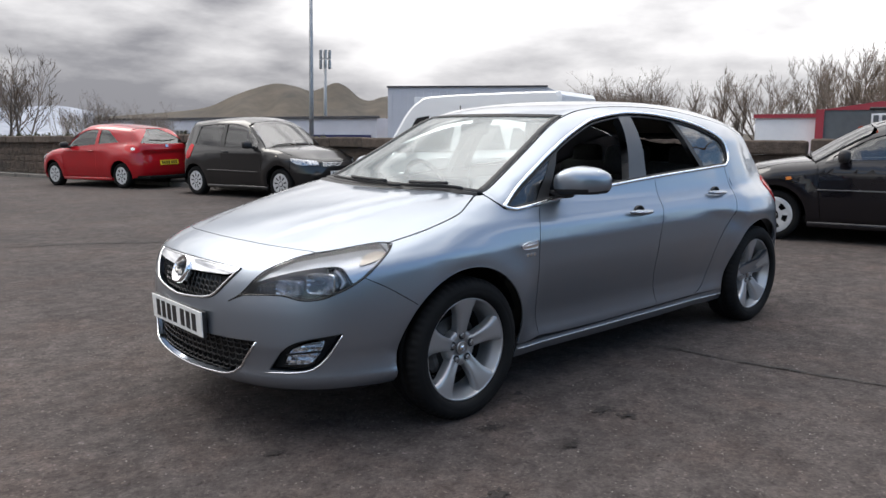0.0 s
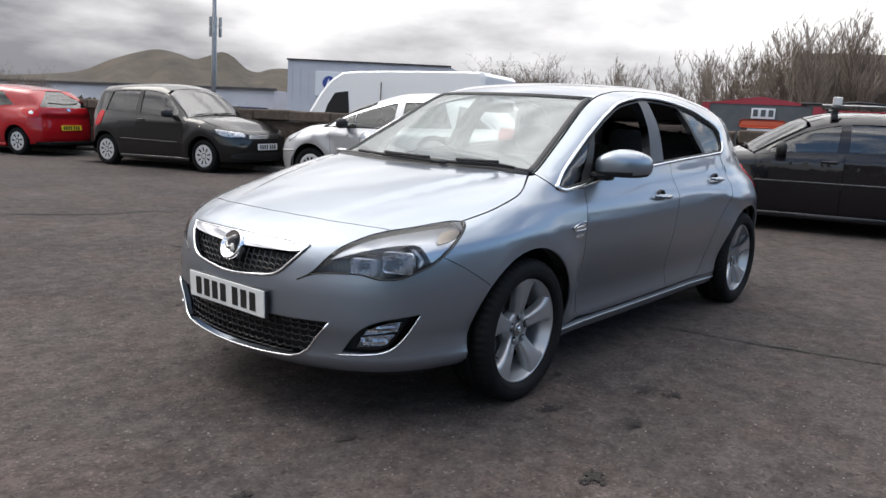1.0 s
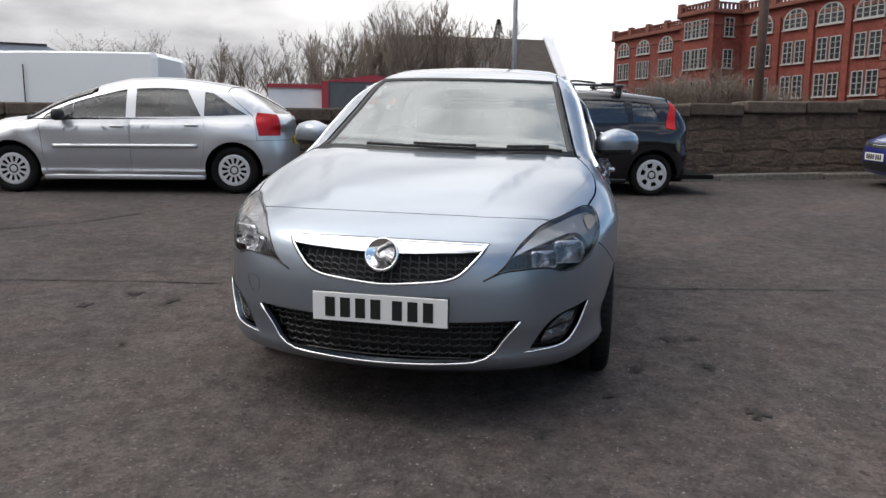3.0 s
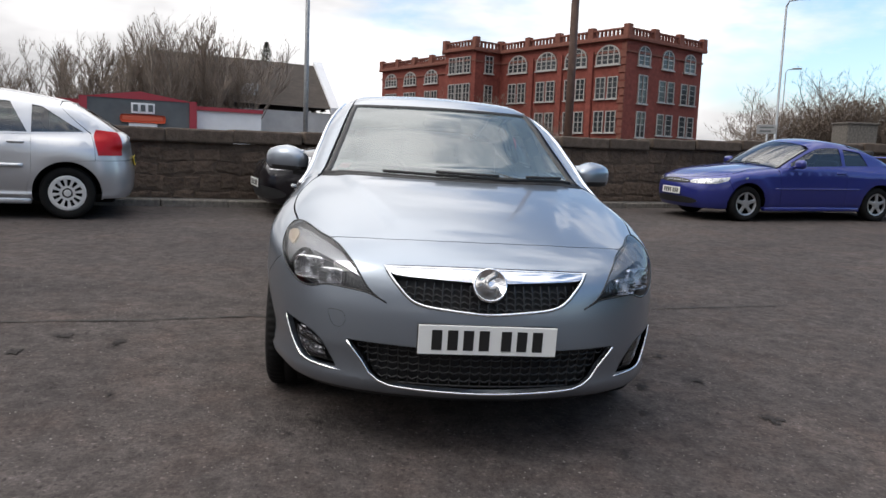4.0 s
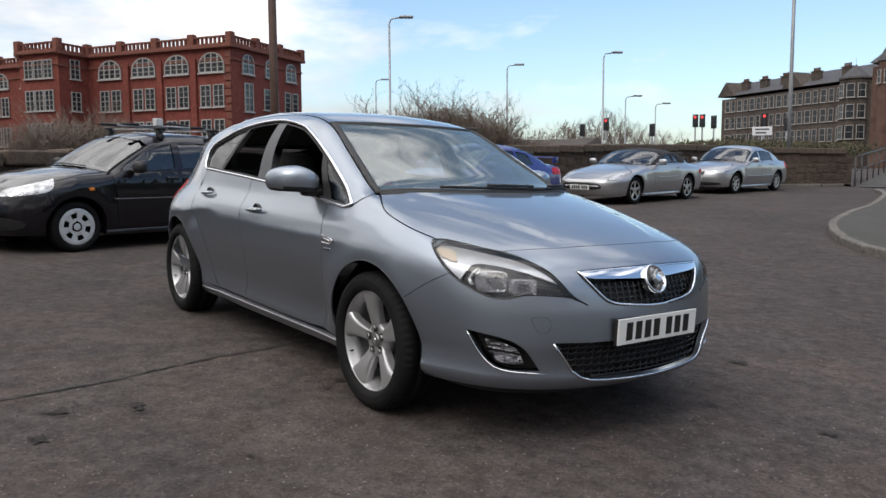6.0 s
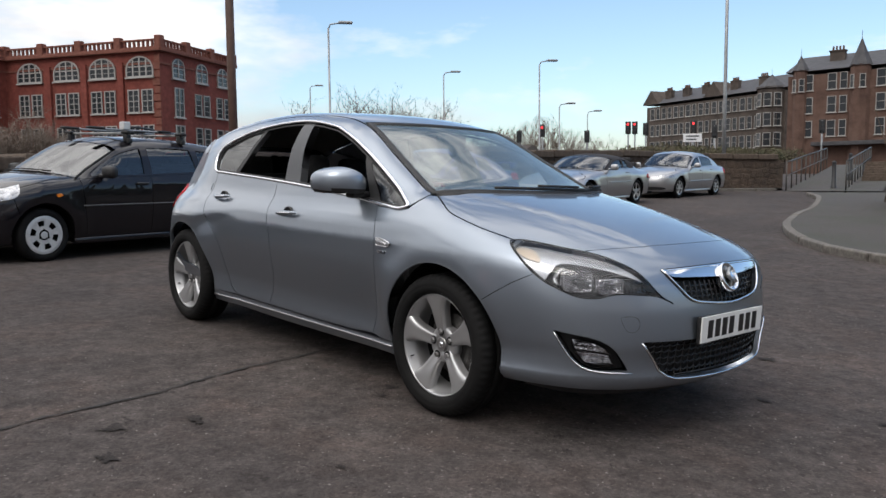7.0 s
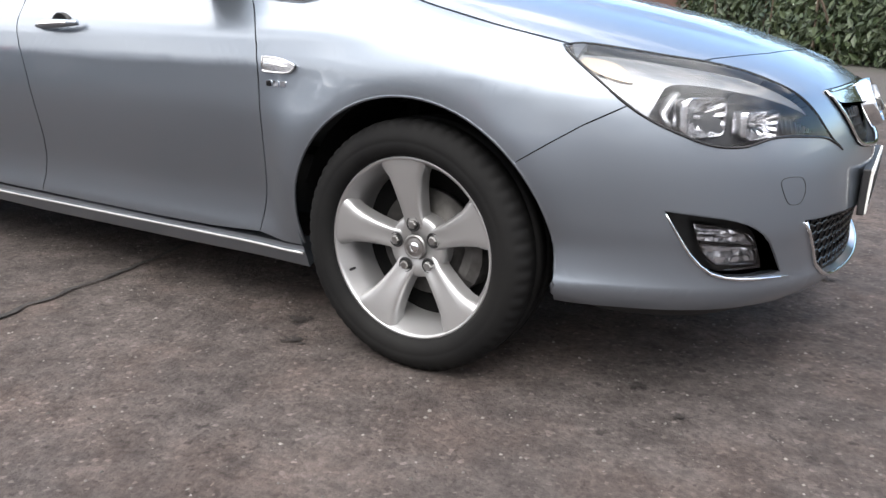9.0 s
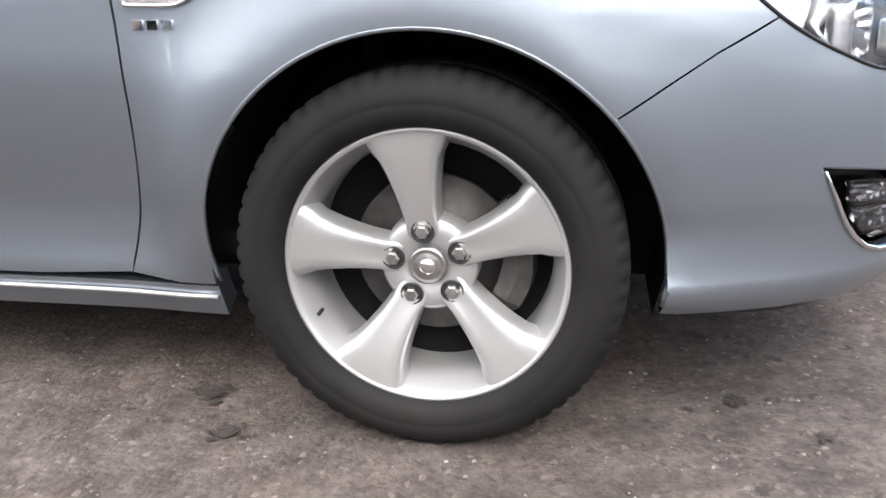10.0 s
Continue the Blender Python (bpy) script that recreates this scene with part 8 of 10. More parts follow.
M["hill"] = grain(material("moorland", (0.06, 0.055, 0.04), 1.0), [(0.042, 0.035, 0.029), (0.068, 0.056, 0.042), (0.092, 0.074, 0.056)], 0.02, 9)
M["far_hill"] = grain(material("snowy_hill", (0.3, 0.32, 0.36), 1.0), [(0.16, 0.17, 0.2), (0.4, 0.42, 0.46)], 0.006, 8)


def frame_of(a, b, z0=0.0):
    """A wall's own frame: x along it from a to b, y into the building, z up."""
    d = Vector((b[0] - a[0], b[1] - a[1], 0))
    ln = d.length
    d.normalize()
    n = Vector((0, 0, 1)).cross(d)
    m = Matrix((d, n, Vector((0, 0, 1)))).transposed().to_4x4()
    m.translation = (a[0], a[1], z0)
    return m, ln


WIN_CACHE = {}


def lattice(bm, w, h, ups, acrosses, t):
    """A frame with glazing bars as one solid: cells of a grid, filled where a bar runs."""
    def cuts(lo, hi, mids, share):
        c = [lo - t / 2, lo + t / 2]
        for v, k in mids:
            c += [v - t * k / 2, v + t * k / 2]
        return c + [hi - t / 2, hi + t / 2]

    xs = cuts(-w / 2, w / 2, [(u, 0.8) for u in ups], 1)
    zs = cuts(0, h, [(a, 0.7 if abs(a - h / 2) < 0.01 else 0.35) for a in acrosses], 1)
    vs = {}

    def v(i, y, j):
        if (i, y, j) not in vs:
            vs[i, y, j] = bm.verts.new((xs[i], y, zs[j]))
        return vs[i, y, j]

    def full(i, j):
        return 0 <= i < len(xs) - 1 and 0 <= j < len(zs) - 1 and (i % 2 == 0 or j % 2 == 0)

    for i in range(len(xs) - 1):
        for j in range(len(zs) - 1):
            if not full(i, j):
                continue
            f, b = -0.09, 0.0
            bm.faces.new((v(i, f, j), v(i + 1, f, j), v(i + 1, f, j + 1), v(i, f, j + 1)))
            for (di, dj), (p, q) in (((-1, 0), ((i, j + 1), (i, j))), ((1, 0), ((i + 1, j), (i + 1, j + 1))), ((0, -1), ((i, j), (i + 1, j))), ((0, 1), ((i + 1, j + 1), (i, j + 1)))):
                if not full(i + di, j + dj):
                    bm.faces.new((v(p[0], f, p[1]), v(p[0], b, p[1]), v(q[0], b, q[1]), v(q[0], f, q[1])))
    bmesh.ops.recalc_face_normals(bm, faces=bm.faces[:])


def window_meshes(w, h, kind):
    key = (w, h, kind)
    if key in WIN_CACHE:
        return WIN_CACHE[key]
    bm = bmesh.new()
    t = 0.075 * min(1.4, max(w, 0.9))
    if kind == "arch":
        r = w / 2
        pts = [(-r, 0.0)] + [(-r * math.cos(a), h - r * 0.8 + r * 0.8 * math.sin(a)) for a in np.linspace(0, math.pi, 13)] + [(r, 0.0)]
        for a, b in zip(pts, pts[1:] + pts[:1]):
            d = Vector((b[0] - a[0], 0, b[1] - a[1]))
            m = Matrix.Translation(((a[0] + b[0]) / 2, -0.04, (a[1] + b[1]) / 2)) @ Matrix.Rotation(-math.atan2(d.z, d.x), 4, "Y")
            bm_box(bm, (0, 0, 0), (d.length + t * 0.6, 0.1, t), 0, m)
        top = lambda x: h - r * 0.8 + 0.8 * math.sqrt(max(r * r - x * x, 0))
    else:
        bars = max(1, int(round(w / 0.62)))
        if kind == "plain":
            lattice(bm, w, h, [], [h * 0.5], t)
        else:
            lattice(bm, w, h, [w * (k / bars - 0.5) for k in range(1, bars)], [h * 0.25, h * 0.5, h * 0.75], t)
        top = None
    bars = max(1, int(round(w / 0.62)))
    if kind == "arch":
        for k in range(1, bars):
            x = -w / 2 + w * k / bars
            bm_box(bm, (x, -0.05, top(x) / 2), (t * (1.0 if bars > 2 else 0.8), 0.06, top(x)))
        bm_box(bm, (0, -0.05, h * 0.5), (w, 0.06, t * 0.7))
        for z in (0.25, 0.75):
            bm_box(bm, (0, -0.045, h * z), (w * (0.8 if z > 0.5 else 1), 0.04, t * 0.35))
    fr = bpy.data.meshes.new("window")
    bm.to_mesh(fr)
    bm.free()
    fr.materials.append(M["win_frame"])
    bm = bmesh.new()
    if kind == "arch":
        vs = [bm.verts.new((p[0], -0.015, p[1])) for p in pts]
        bm.faces.new(vs)
    else:
        bm_box(bm, (0, 0, h / 2), (w, 0.03, h))
    pn = bpy.data.meshes.new("pane")
    bm.to_mesh(pn)
    bm.free()
    pn.materials.append(M["win_dark"])
    sl = bpy.data.meshes.new("sill")
    bm = box((0, -0.07, -t * 0.9), (w + 0.25, 0.2, 0.1))
    bm.to_mesh(sl)
    bm.free()
    sl.materials.append(M["win_frame"])
    WIN_CACHE[key] = (fr, pn, sl)
    return WIN_CACHE[key]


def put_window(parent, wall_m, x, z, w, h, kind="sash"):
    fr, pn, sl = window_meshes(w, h, kind)
    win = part("window", fr, None, parent, m=wall_m @ pose(x, 0, z))
    part("pane", pn, None, win)
    part("sill", sl, None, win)
    return win


def block_mesh(pts, z0, z1):
    n = len(pts)
    vs = [(*p, z0) for p in pts] + [(*p, z1) for p in pts]
    fs = [(i, (i + 1) % n, n + (i + 1) % n, n + i) for i in range(n)] + [tuple(range(n, 2 * n))]
    return vs, fs


def add(a, d, s, n=(0, 0), p=0.0):
    return (a[0] + d[0] * s + n[0] * p, a[1] + d[1] * s + n[1] * p)


def brick_building():
    A, d, r, n = (-56.9, 21.6), (-0.86, -0.51), (-0.51, 0.86), (0.51, -0.86)
    b = thing("office_building", "three-storey red brick office building with arched top windows and a balustrade", "building")
    H = 11.6
    foot = [A, add(A, r, 10.3), add(add(A, r, 10.3), d, 36.4), add(A, d, 36.4), add(A, d, 20.06), add(A, d, 20.06, n, 3.15), add(A, d, 15.45, n, 3.15), add(A, d, 15.45)]
    part("wall", mesh_of("wall", *block_mesh(foot, 0, H), M["brick"]), None, b)
    runs = [(A, add(A, d, 15.45), H), (add(A, d, 15.45), add(A, d, 15.45, n, 3.15), H), (add(A, d, 15.45, n, 3.15), add(A, d, 20.06, n, 3.15), H + 0.1), (add(A, d, 20.06, n, 3.15), add(A, d, 20.06), H), (add(A, d, 20.06), add(A, d, 36.4), H - 0.35), (add(A, r, 10.3), A, H)]
    for a, c, h in runs:
        m, ln = frame_of(a, c)
        part("cornice", box((ln / 2, 0, h - 0.12), (ln + 0.5, 0.7, 0.28), 0.04, m), M["brick_trim"], b)
        part("string_course", box((ln / 2, 0, h - 1.15), (ln + 0.14, 0.2, 0.16), 0.0, m), M["brick_trim"], b)
        bal = bmesh.new()
        nb = int(ln / 0.42)
        for k in range(nb):
            bm_box(bal, (ln * (k + 0.5) / nb, 0, h + 0.36), (0.16, 0.18, 0.5))
        bm_box(bal, (ln / 2, 0, h + 0.66), (ln, 0.3, 0.13))
        bm_box(bal, (ln / 2, 0, h + 0.08), (ln, 0.3, 0.12))
        bmesh.ops.transform(bal, matrix=m, verts=bal.verts[:])
        part("balustrade", bal, M["brick_trim"], b)
        npier = max(1, int(round(ln / 3.6)))
        for k in range(npier + 1):
            part("pier", box((ln * k / npier, 0, h + 0.48), (0.62, 0.5, 0.96), 0.03, m), M["brick_trim"], b)
    # windows, face towards the yard
    mw = Matrix((Vector((d[0], d[1], 0)), Vector((-n[0], -n[1], 0)), Vector((0, 0, 1)))).transposed().to_4x4()

    def face(base, mdir):
        mm = mdir.copy()
        mm.translation = (base[0], base[1], 0)
        return mm

    m0 = face(add(A, n, 0.03), mw)
    for k, s in enumerate((1.9, 5.5, 9.1, 12.9)):
        put_window(b, m0, s, 9.45, 2.5, 1.55, "arch")
        for z, h in ((6.65, 1.75), (3.85, 1.75), (1.0, 1.8)):
            for o in (-0.66, 0.66):
                put_window(b, m0, s + o, z, 1.0, h)
    for s in (3.7, 7.3, 10.95):
        part("pilaster", box((s, -0.06, 5.3), (0.55, 0.25, 10.6), 0, m0), M["brick"], b)
    mp = face(add(A, n, 3.18), mw)
    for z, h in ((9.4, 1.5), (6.65, 1.7), (3.85, 1.7)):
        for o in (-1.15, 0, 1.15):
            put_window(b, mp, 17.75 + o, z, 0.95, h)
    for s in (22.6, 26.6, 30.6, 34.4):
        put_window(b, m0, s, 9.2, 2.3, 1.4, "arch")
        for z, h in ((6.65, 1.7), (3.85, 1.7)):
            for o in (-0.62, 0.62):
                put_window(b, m0, s + o, z, 0.95, h)
    # return side of the pavilion and the end wall
    ms = Matrix((Vector((n[0], n[1], 0)), Vector((d[0], d[1], 0)), Vector((0, 0, 1)))).transposed().to_4x4()
    me = face(add(A, d, 15.42), ms)
    for z in (9.4, 6.65, 3.85):
        put_window(b, me, 1.5, z, 0.95, 1.6)
    ml = Matrix((Vector((-r[0], -r[1], 0)), Vector((d[0], d[1], 0)), Vector((0, 0, 1)))).transposed().to_4x4()
    mr = face(add(A, (-d[0], -d[1]), 0.03), ml)
    for s in (-2.2, -5.4, -8.5):
        put_window(b, mr, s, 9.45, 1.5, 1.55, "arch")
        if s == -2.2:
            put_window(b, mr, s, 6.35, 1.1, 2.3)
            put_window(b, mr, s, 3.55, 1.1, 2.1)
        else:
            for z, h in ((6.65, 1.75), (3.85, 1.75)):
                for o in (-0.6, 0.6):
                    put_window(b, mr, s + o, z, 0.85, h)
    for k in range(18):
        part("quoin", box((0.25 if k % 2 else 0.35, -0.0, 0.3 + 0.62 * k), (0.5 if k % 2 else 0.7, 0.12, 0.5), 0, m0), M["brick_trim"], b)
    return b


brick_building()


def roofed_block(name, a, c, depth, z0, eaves, ridge, wall_mat, roof_mat, label, hip=0.0, overhang=0.3):
    """A plain block with a pitched roof: a-c is its front, depth goes back."""
    m, ln = frame_of(a, c, z0)
    b = thing(name, label, "building")
    part("wall", box((ln / 2, depth / 2, (eaves - 1) / 2 - 0.5), (ln, depth, eaves + 1), 0, m), wall_mat, b)
    o = overhang
    vs = [(-o, -o, eaves), (ln + o, -o, eaves), (ln + o, depth + o, eaves), (-o, depth + o, eaves), (hip, depth / 2, ridge), (ln - hip, depth / 2, ridge)]
    fs = [(0, 1, 5, 4), (2, 3, 4, 5), (1, 2, 5), (3, 0, 4), (0, 3, 2, 1)]
    me = mesh_of("roof", [m @ Vector(v) for v in vs], fs, roof_mat)
    part("roof", me, None, b)
    return b, m, ln


def chimney(b, m, x, y, z, w=1.4, h=2.0):
    c = part("chimney", box((x, y, z + h / 2), (w, 0.8, h), 0.0, m), M["sandstone"], b)
    part("chimney_head", box((x, y, z + h + 0.08), (w + 0.2, 1.0, 0.18), 0.0, m), M["sandstone"], c)
    for k in range(4):
        v, f = lathe([(0.14, 0.0), (0.12, 0.55), (0.0, 0.55)], 8, "z")
        part("chimney_pot", mesh_of("chimney_pot", [m @ Vector((p[0] + x + (k - 1.5) * w / 4.4, p[1] + y, p[2] + z + h + 0.16)) for p in v], f, M["redstone"]), None, c)


def spire(b, x, y, z, r, h, mat):
    v, f = lathe([(r, 0.0), (r * 0.5, h * 0.5), (0.03, h), (0.02, h + 0.9)], 8, "z")
    part("spire", mesh_of("spire", [(p[0] + x, p[1] + y, p[2] + z) for p in v], f, mat), None, b)


def tenements():
    # long dark terrace, far part
    P1, P2 = (-81.8, 126.7), (-51.0, 118.0)
    Q1, Q2 = (-42.3, 99.3), (-20.0, 101.5)
    b, m, ln = roofed_block("tenement_row", P1, P2, 11, 1.0, 14.0, 16.8, M["sandstone"], M["slate"], "dark sandstone tenement row with chimneys and bay windows")
    for k in range(9):
        x = 1.6 + k * (ln - 5.5) / 8.5
        for z in (4.9, 8.0, 11.1):
            put_window(b, m, x, z, 1.1, 2.0, "plain")
            put_window(b, m, x + 1.5, z, 0.9, 2.0, "plain")
    for x in (4, 8.6, 13.4, 20, 26):
        chimney(b, m, x, 2.0, 13.9, 1.6, 2.4)
    for x in (1.2, 17.0):
        v = [m @ Vector(q) for q in ((x - 2.2, -0.25, 14.0), (x + 2.2, -0.25, 14.0), (x, -0.25, 16.6), (x - 2.2, 3.5, 14.0), (x + 2.2, 3.5, 14.0), (x, 3.5, 16.6))]
        part("gable", mesh_of("gable", v, [(0, 1, 2), (0, 2, 5, 3), (1, 4, 5, 2)], M["sandstone"]), None, b)
    # corner bay with a pointed roof
    v, f = lathe([(2.2, -2), (2.2, 13.8), (2.4, 13.9), (2.4, 14.2)], 8, "z")
    c = m @ Vector((ln - 2.6, -0.2, 0))
    part("bay", mesh_of("bay", [(p[0] + c.x, p[1] + c.y, p[2] + 1.0) for p in v], f, M["sandstone"]), None, b)
    spire(b, c.x, c.y, 15.0, 2.5, 2.2, M["slate"])
    for z in (6.0, 9.1, 12.2):
        for a in (-40, 0, 40):
            mm = Matrix.Translation((c.x, c.y, z)) @ Matrix.Rotation(radians(a + 10), 4, "Z") @ pose(0, -2.15, 0)
            put_window(b, mm, 0, 0, 1.1, 2.0, "plain")
    # nearer, redder block with two turrets
    b, m, ln = roofed_block("tenement_block", Q1, Q2, 12, 1.0, 13.6, 16.2, M["redstone"], M["slate"], "red-brown sandstone tenement block with turrets")
    for k in range(7):
        x = 2.6 + k * (ln - 4.0) / 6.6
        for z in (5.2, 8.2, 11.1):
            put_window(b, m, x, z, 1.0, 2.0, "plain")
            if k % 2:
                put_window(b, m, x + 1.35, z, 0.8, 2.0, "plain")
    for x, h, r in ((1.5, 2.0, 0.9), (8.6, 3.4, 1.2)):
        c = m @ Vector((x, 0.2, 0))
        v, f = lathe([(r, -1.5), (r, 13.6), (r + 0.15, 13.8)], 10, "z")
        part("turret", mesh_of("turret", [(p[0] + c.x, p[1] + c.y, p[2] + 1.0) for p in v], f, M["redstone"]), None, b)
        spire(b, c.x, c.y, 14.7, r + 0.2, h, M["slate"])
        for a in (-30, 30):
            mm = Matrix.Translation((c.x, c.y, 12.0)) @ Matrix.Rotation(radians(a), 4, "Z") @ pose(0, -r, 0)
            put_window(b, mm, 0, 0, 0.6, 1.6, "plain")
    for x in (5, 13, 18):
        chimney(b, m, x, 3.5, 14.0, 1.8, 2.2)
    part("shop_canopy", box((8.0, -0.8, 4.2), (9.0, 1.6, 0.5), 0.05, m), M["slate"], b)


tenements()


def house():
    # brown-roofed house with a pale gable
    b, m, ln = roofed_block("house", (-72.0, -18.8), (-79.5, -2.6), 9.5, 0.5, 5.4, 10.3, M["render_pale"], M["tile_brown"], "house with a big brown tiled roof and pale gable")
    # gable end facing the street: triangle and windows
    g = m @ Matrix.Translation((ln, 0, 0)) @ Matrix.Rotation(radians(90), 4, "Z")
    vs = [g @ Vector(p) for p in ((0, -0.02, 5.4), (9.5, -0.02, 5.4), (4.75, -0.02, 10.2))]
    part("gable", mesh_of("gable", vs, [(0, 1, 2)], M["render_pale"]), None, b)
    for x in (2.5, 5.2, 7.2):
        put_window(b, g, x, 5.3, 1.1, 1.4)
    put_window(b, g, 4.7, 7.6, 1.0, 1.2)
    # pale skew stones along the sloping edge of the roof
    for y0, z0, y1, z1 in ((-0.45, 5.25, 4.75, 10.45), (9.95, 5.25, 4.75, 10.45)):
        vs = [m @ Vector((x, y, z + dz)) for x in (ln - 0.25, ln + 0.75) for y, z in ((y0, z0), (y1, z1)) for dz in (-0.5, 0.28)]
        part("skew", mesh_of("skew", vs, [(0, 1, 3, 2), (4, 6, 7, 5), (1, 5, 7, 3), (0, 2, 6, 4), (0, 4, 5, 1), (2, 3, 7, 6)], M["shed_white"]), None, b)
    part("dormer", box((9.0, 1.6, 6.6), (2.0, 2.0, 1.7), 0.05, m), M["render_pale"], b)


house()


def shed():
    # low industrial unit: pale walls, red trim, dark entrance bay with a signboard
    a, c = (-44.6, -20.6), (-49.4, -6.6)
    m, ln = frame_of(a, c, 0.0)
    b = thing("industrial_unit", "low pale industrial unit with red trim and a dark entrance bay", "building")
    part("wall", box((ln / 2, 5, 1.6), (ln, 10, 4.2), 0, m), M["shed_white"], b)
    part("fascia", box((ln / 2, -0.06, 3.75), (ln + 0.2, 0.2, 0.24), 0, m), M["shed_red"], b)
    part("entrance_bay", box((7.0, -0.25, 1.9), (6.6, 0.6, 4.3), 0, m), M["shed_dark"], b)
    for x in (3.75, 10.25):
        part("red_post", box((x, -0.3, 1.9), (0.45, 0.75, 4.4), 0, m), M["shed_red"], b)
    vs = [m @ Vector(p) for p in ((3.6, -0.6, 4.05), (10.4, -0.6, 4.05), (7.0, -0.6, 4.55), (3.6, 0.2, 4.05), (10.4, 0.2, 4.05), (7.0, 0.2, 4.55))]
    part("gablet", mesh_of("gablet", vs, [(0, 1, 2), (3, 5, 4), (0, 2, 5, 3), (1, 4, 5, 2)], M["shed_red"]), None, b)
    sg = part("signboard", box((7.2, -0.62, 3.5), (1.4, 0.08, 0.65), 0.02, m), M["sign_white"], b)
    for k in range(3):
        part("sign_block", box((6.75 + 0.45 * k, -0.68, 3.52), (0.28, 0.05, 0.42), 0, m), M["shed_dark"], sg)
    part("sign_panel", box((7.2, -0.62, 2.85), (2.7, 0.08, 0.5), 0.15, m), M["sign_orange"], b)
    part("sign_panel", box((7.2, -0.62, 2.42), (1.7, 0.08, 0.28), 0.02, m), M["sign_white"], b)


shed()


def warehouse():
    W1, W2 = (-28.3, -37.9), (-36.2, -26.6)
    m, ln = frame_of(W1, W2, 0.0)
    b = thing("warehouse", "pale grey clad warehouse with a blue and white sign", "building")
    s1 = 10.5
    prof = [(0, -0.5), (ln, -0.5), (ln, 3.9), (s1, 5.35), (0, 5.35)]
    vs = [m @ Vector((x, y, z)) for y in (0, 22) for x, z in prof]
    k = len(prof)
    fs = [tuple(range(k)), tuple(range(2 * k - 1, k - 1, -1))] + [(i, i + k, (i + 1) % k + k, (i + 1) % k) for i in range(k)]
    part("wall", mesh_of("wall", vs, fs, M["cladding"]), None, b)
    part("parapet_trim", box((s1 / 2, -0.03, 5.40), (s1 + 0.1, 0.16, 0.10), 0, m), M["slate"], b)
    for i in range(26):
        part("cladding_rib", box((0.3 + i * (ln - 0.5) / 25, -0.012, 2.2), (0.05, 0.03, 3.9 if i > 19 else 6.0), 0, m), M["cladding"], b)
    sg = part("signboard", box((4.15, -0.07, 3.95), (4.6, 0.1, 1.55), 0.02, m), M["sign_white"], b)
    v, f = lathe([(0.0, 0.06), (0.42, 0.06), (0.44, 0.0)], 28, "y")
    part("roundel", mesh_of("roundel", [m @ Vector((p[0] + 2.75, -0.13 - p[1] + 0.05, p[2] + 4.02)) for p in v], f, M["sign_blue"]), None, sg)
    part("roundel_mark", mesh_of("roundel_mark", [m @ Vector(p) for p in ((2.58, -0.2, 3.85), (2.92, -0.2, 3.85), (2.75, -0.2, 4.3))], [(0, 1, 2)], M["sign_white"]), None, sg)
    for q, (x, w, h) in enumerate(((3.55, 0.36, 0.46), (3.95, 0.12, 0.46), (4.13, 0.12, 0.46), (4.45, 0.3, 0.32), (4.82, 0.3, 0.32), (5.17, 0.3, 0.42), (5.55, 0.3, 0.32), (5.88, 0.2, 0.32))):
        part("letter_bar", box((x, -0.135, 3.82 + h / 2), (w * 0.8, 0.03, h), 0, m), M["navy"], sg)
    # long low building beside it
    m, ln = frame_of((-22.6, -78.0), (-33.8, -46.4), 0.0)
    c = thing("low_building", "long low pale building with a flat roof and navy band", "building")
    part("wall", box((ln / 2, 5, 1.6), (ln, 10, 4.4), 0, m), M["cladding"], c)
    part("roof_edge", box((ln / 2, 0, 3.85), (ln + 0.3, 0.4, 0.2), 0, m), M["slate"], c)
    part("navy_band", box((ln - 7.5, -0.06, 1.9), (14, 0.1, 1.1), 0, m), M["navy"], c)
    for x in (6, 12, 19):
        put_window(c, m, x, 1.9, 1.6, 0.9)


warehouse()


def far_wall_building():
    # long low roofline right of the office building
    b, m, ln = roofed_block("low_hall", (-47.0, 25.5), (-30.0, 33.5), 8, 0.0, 2.6, 3.4, M["sandstone"], M["tile_brown"], "long low dark outbuilding behind the road")


far_wall_building()


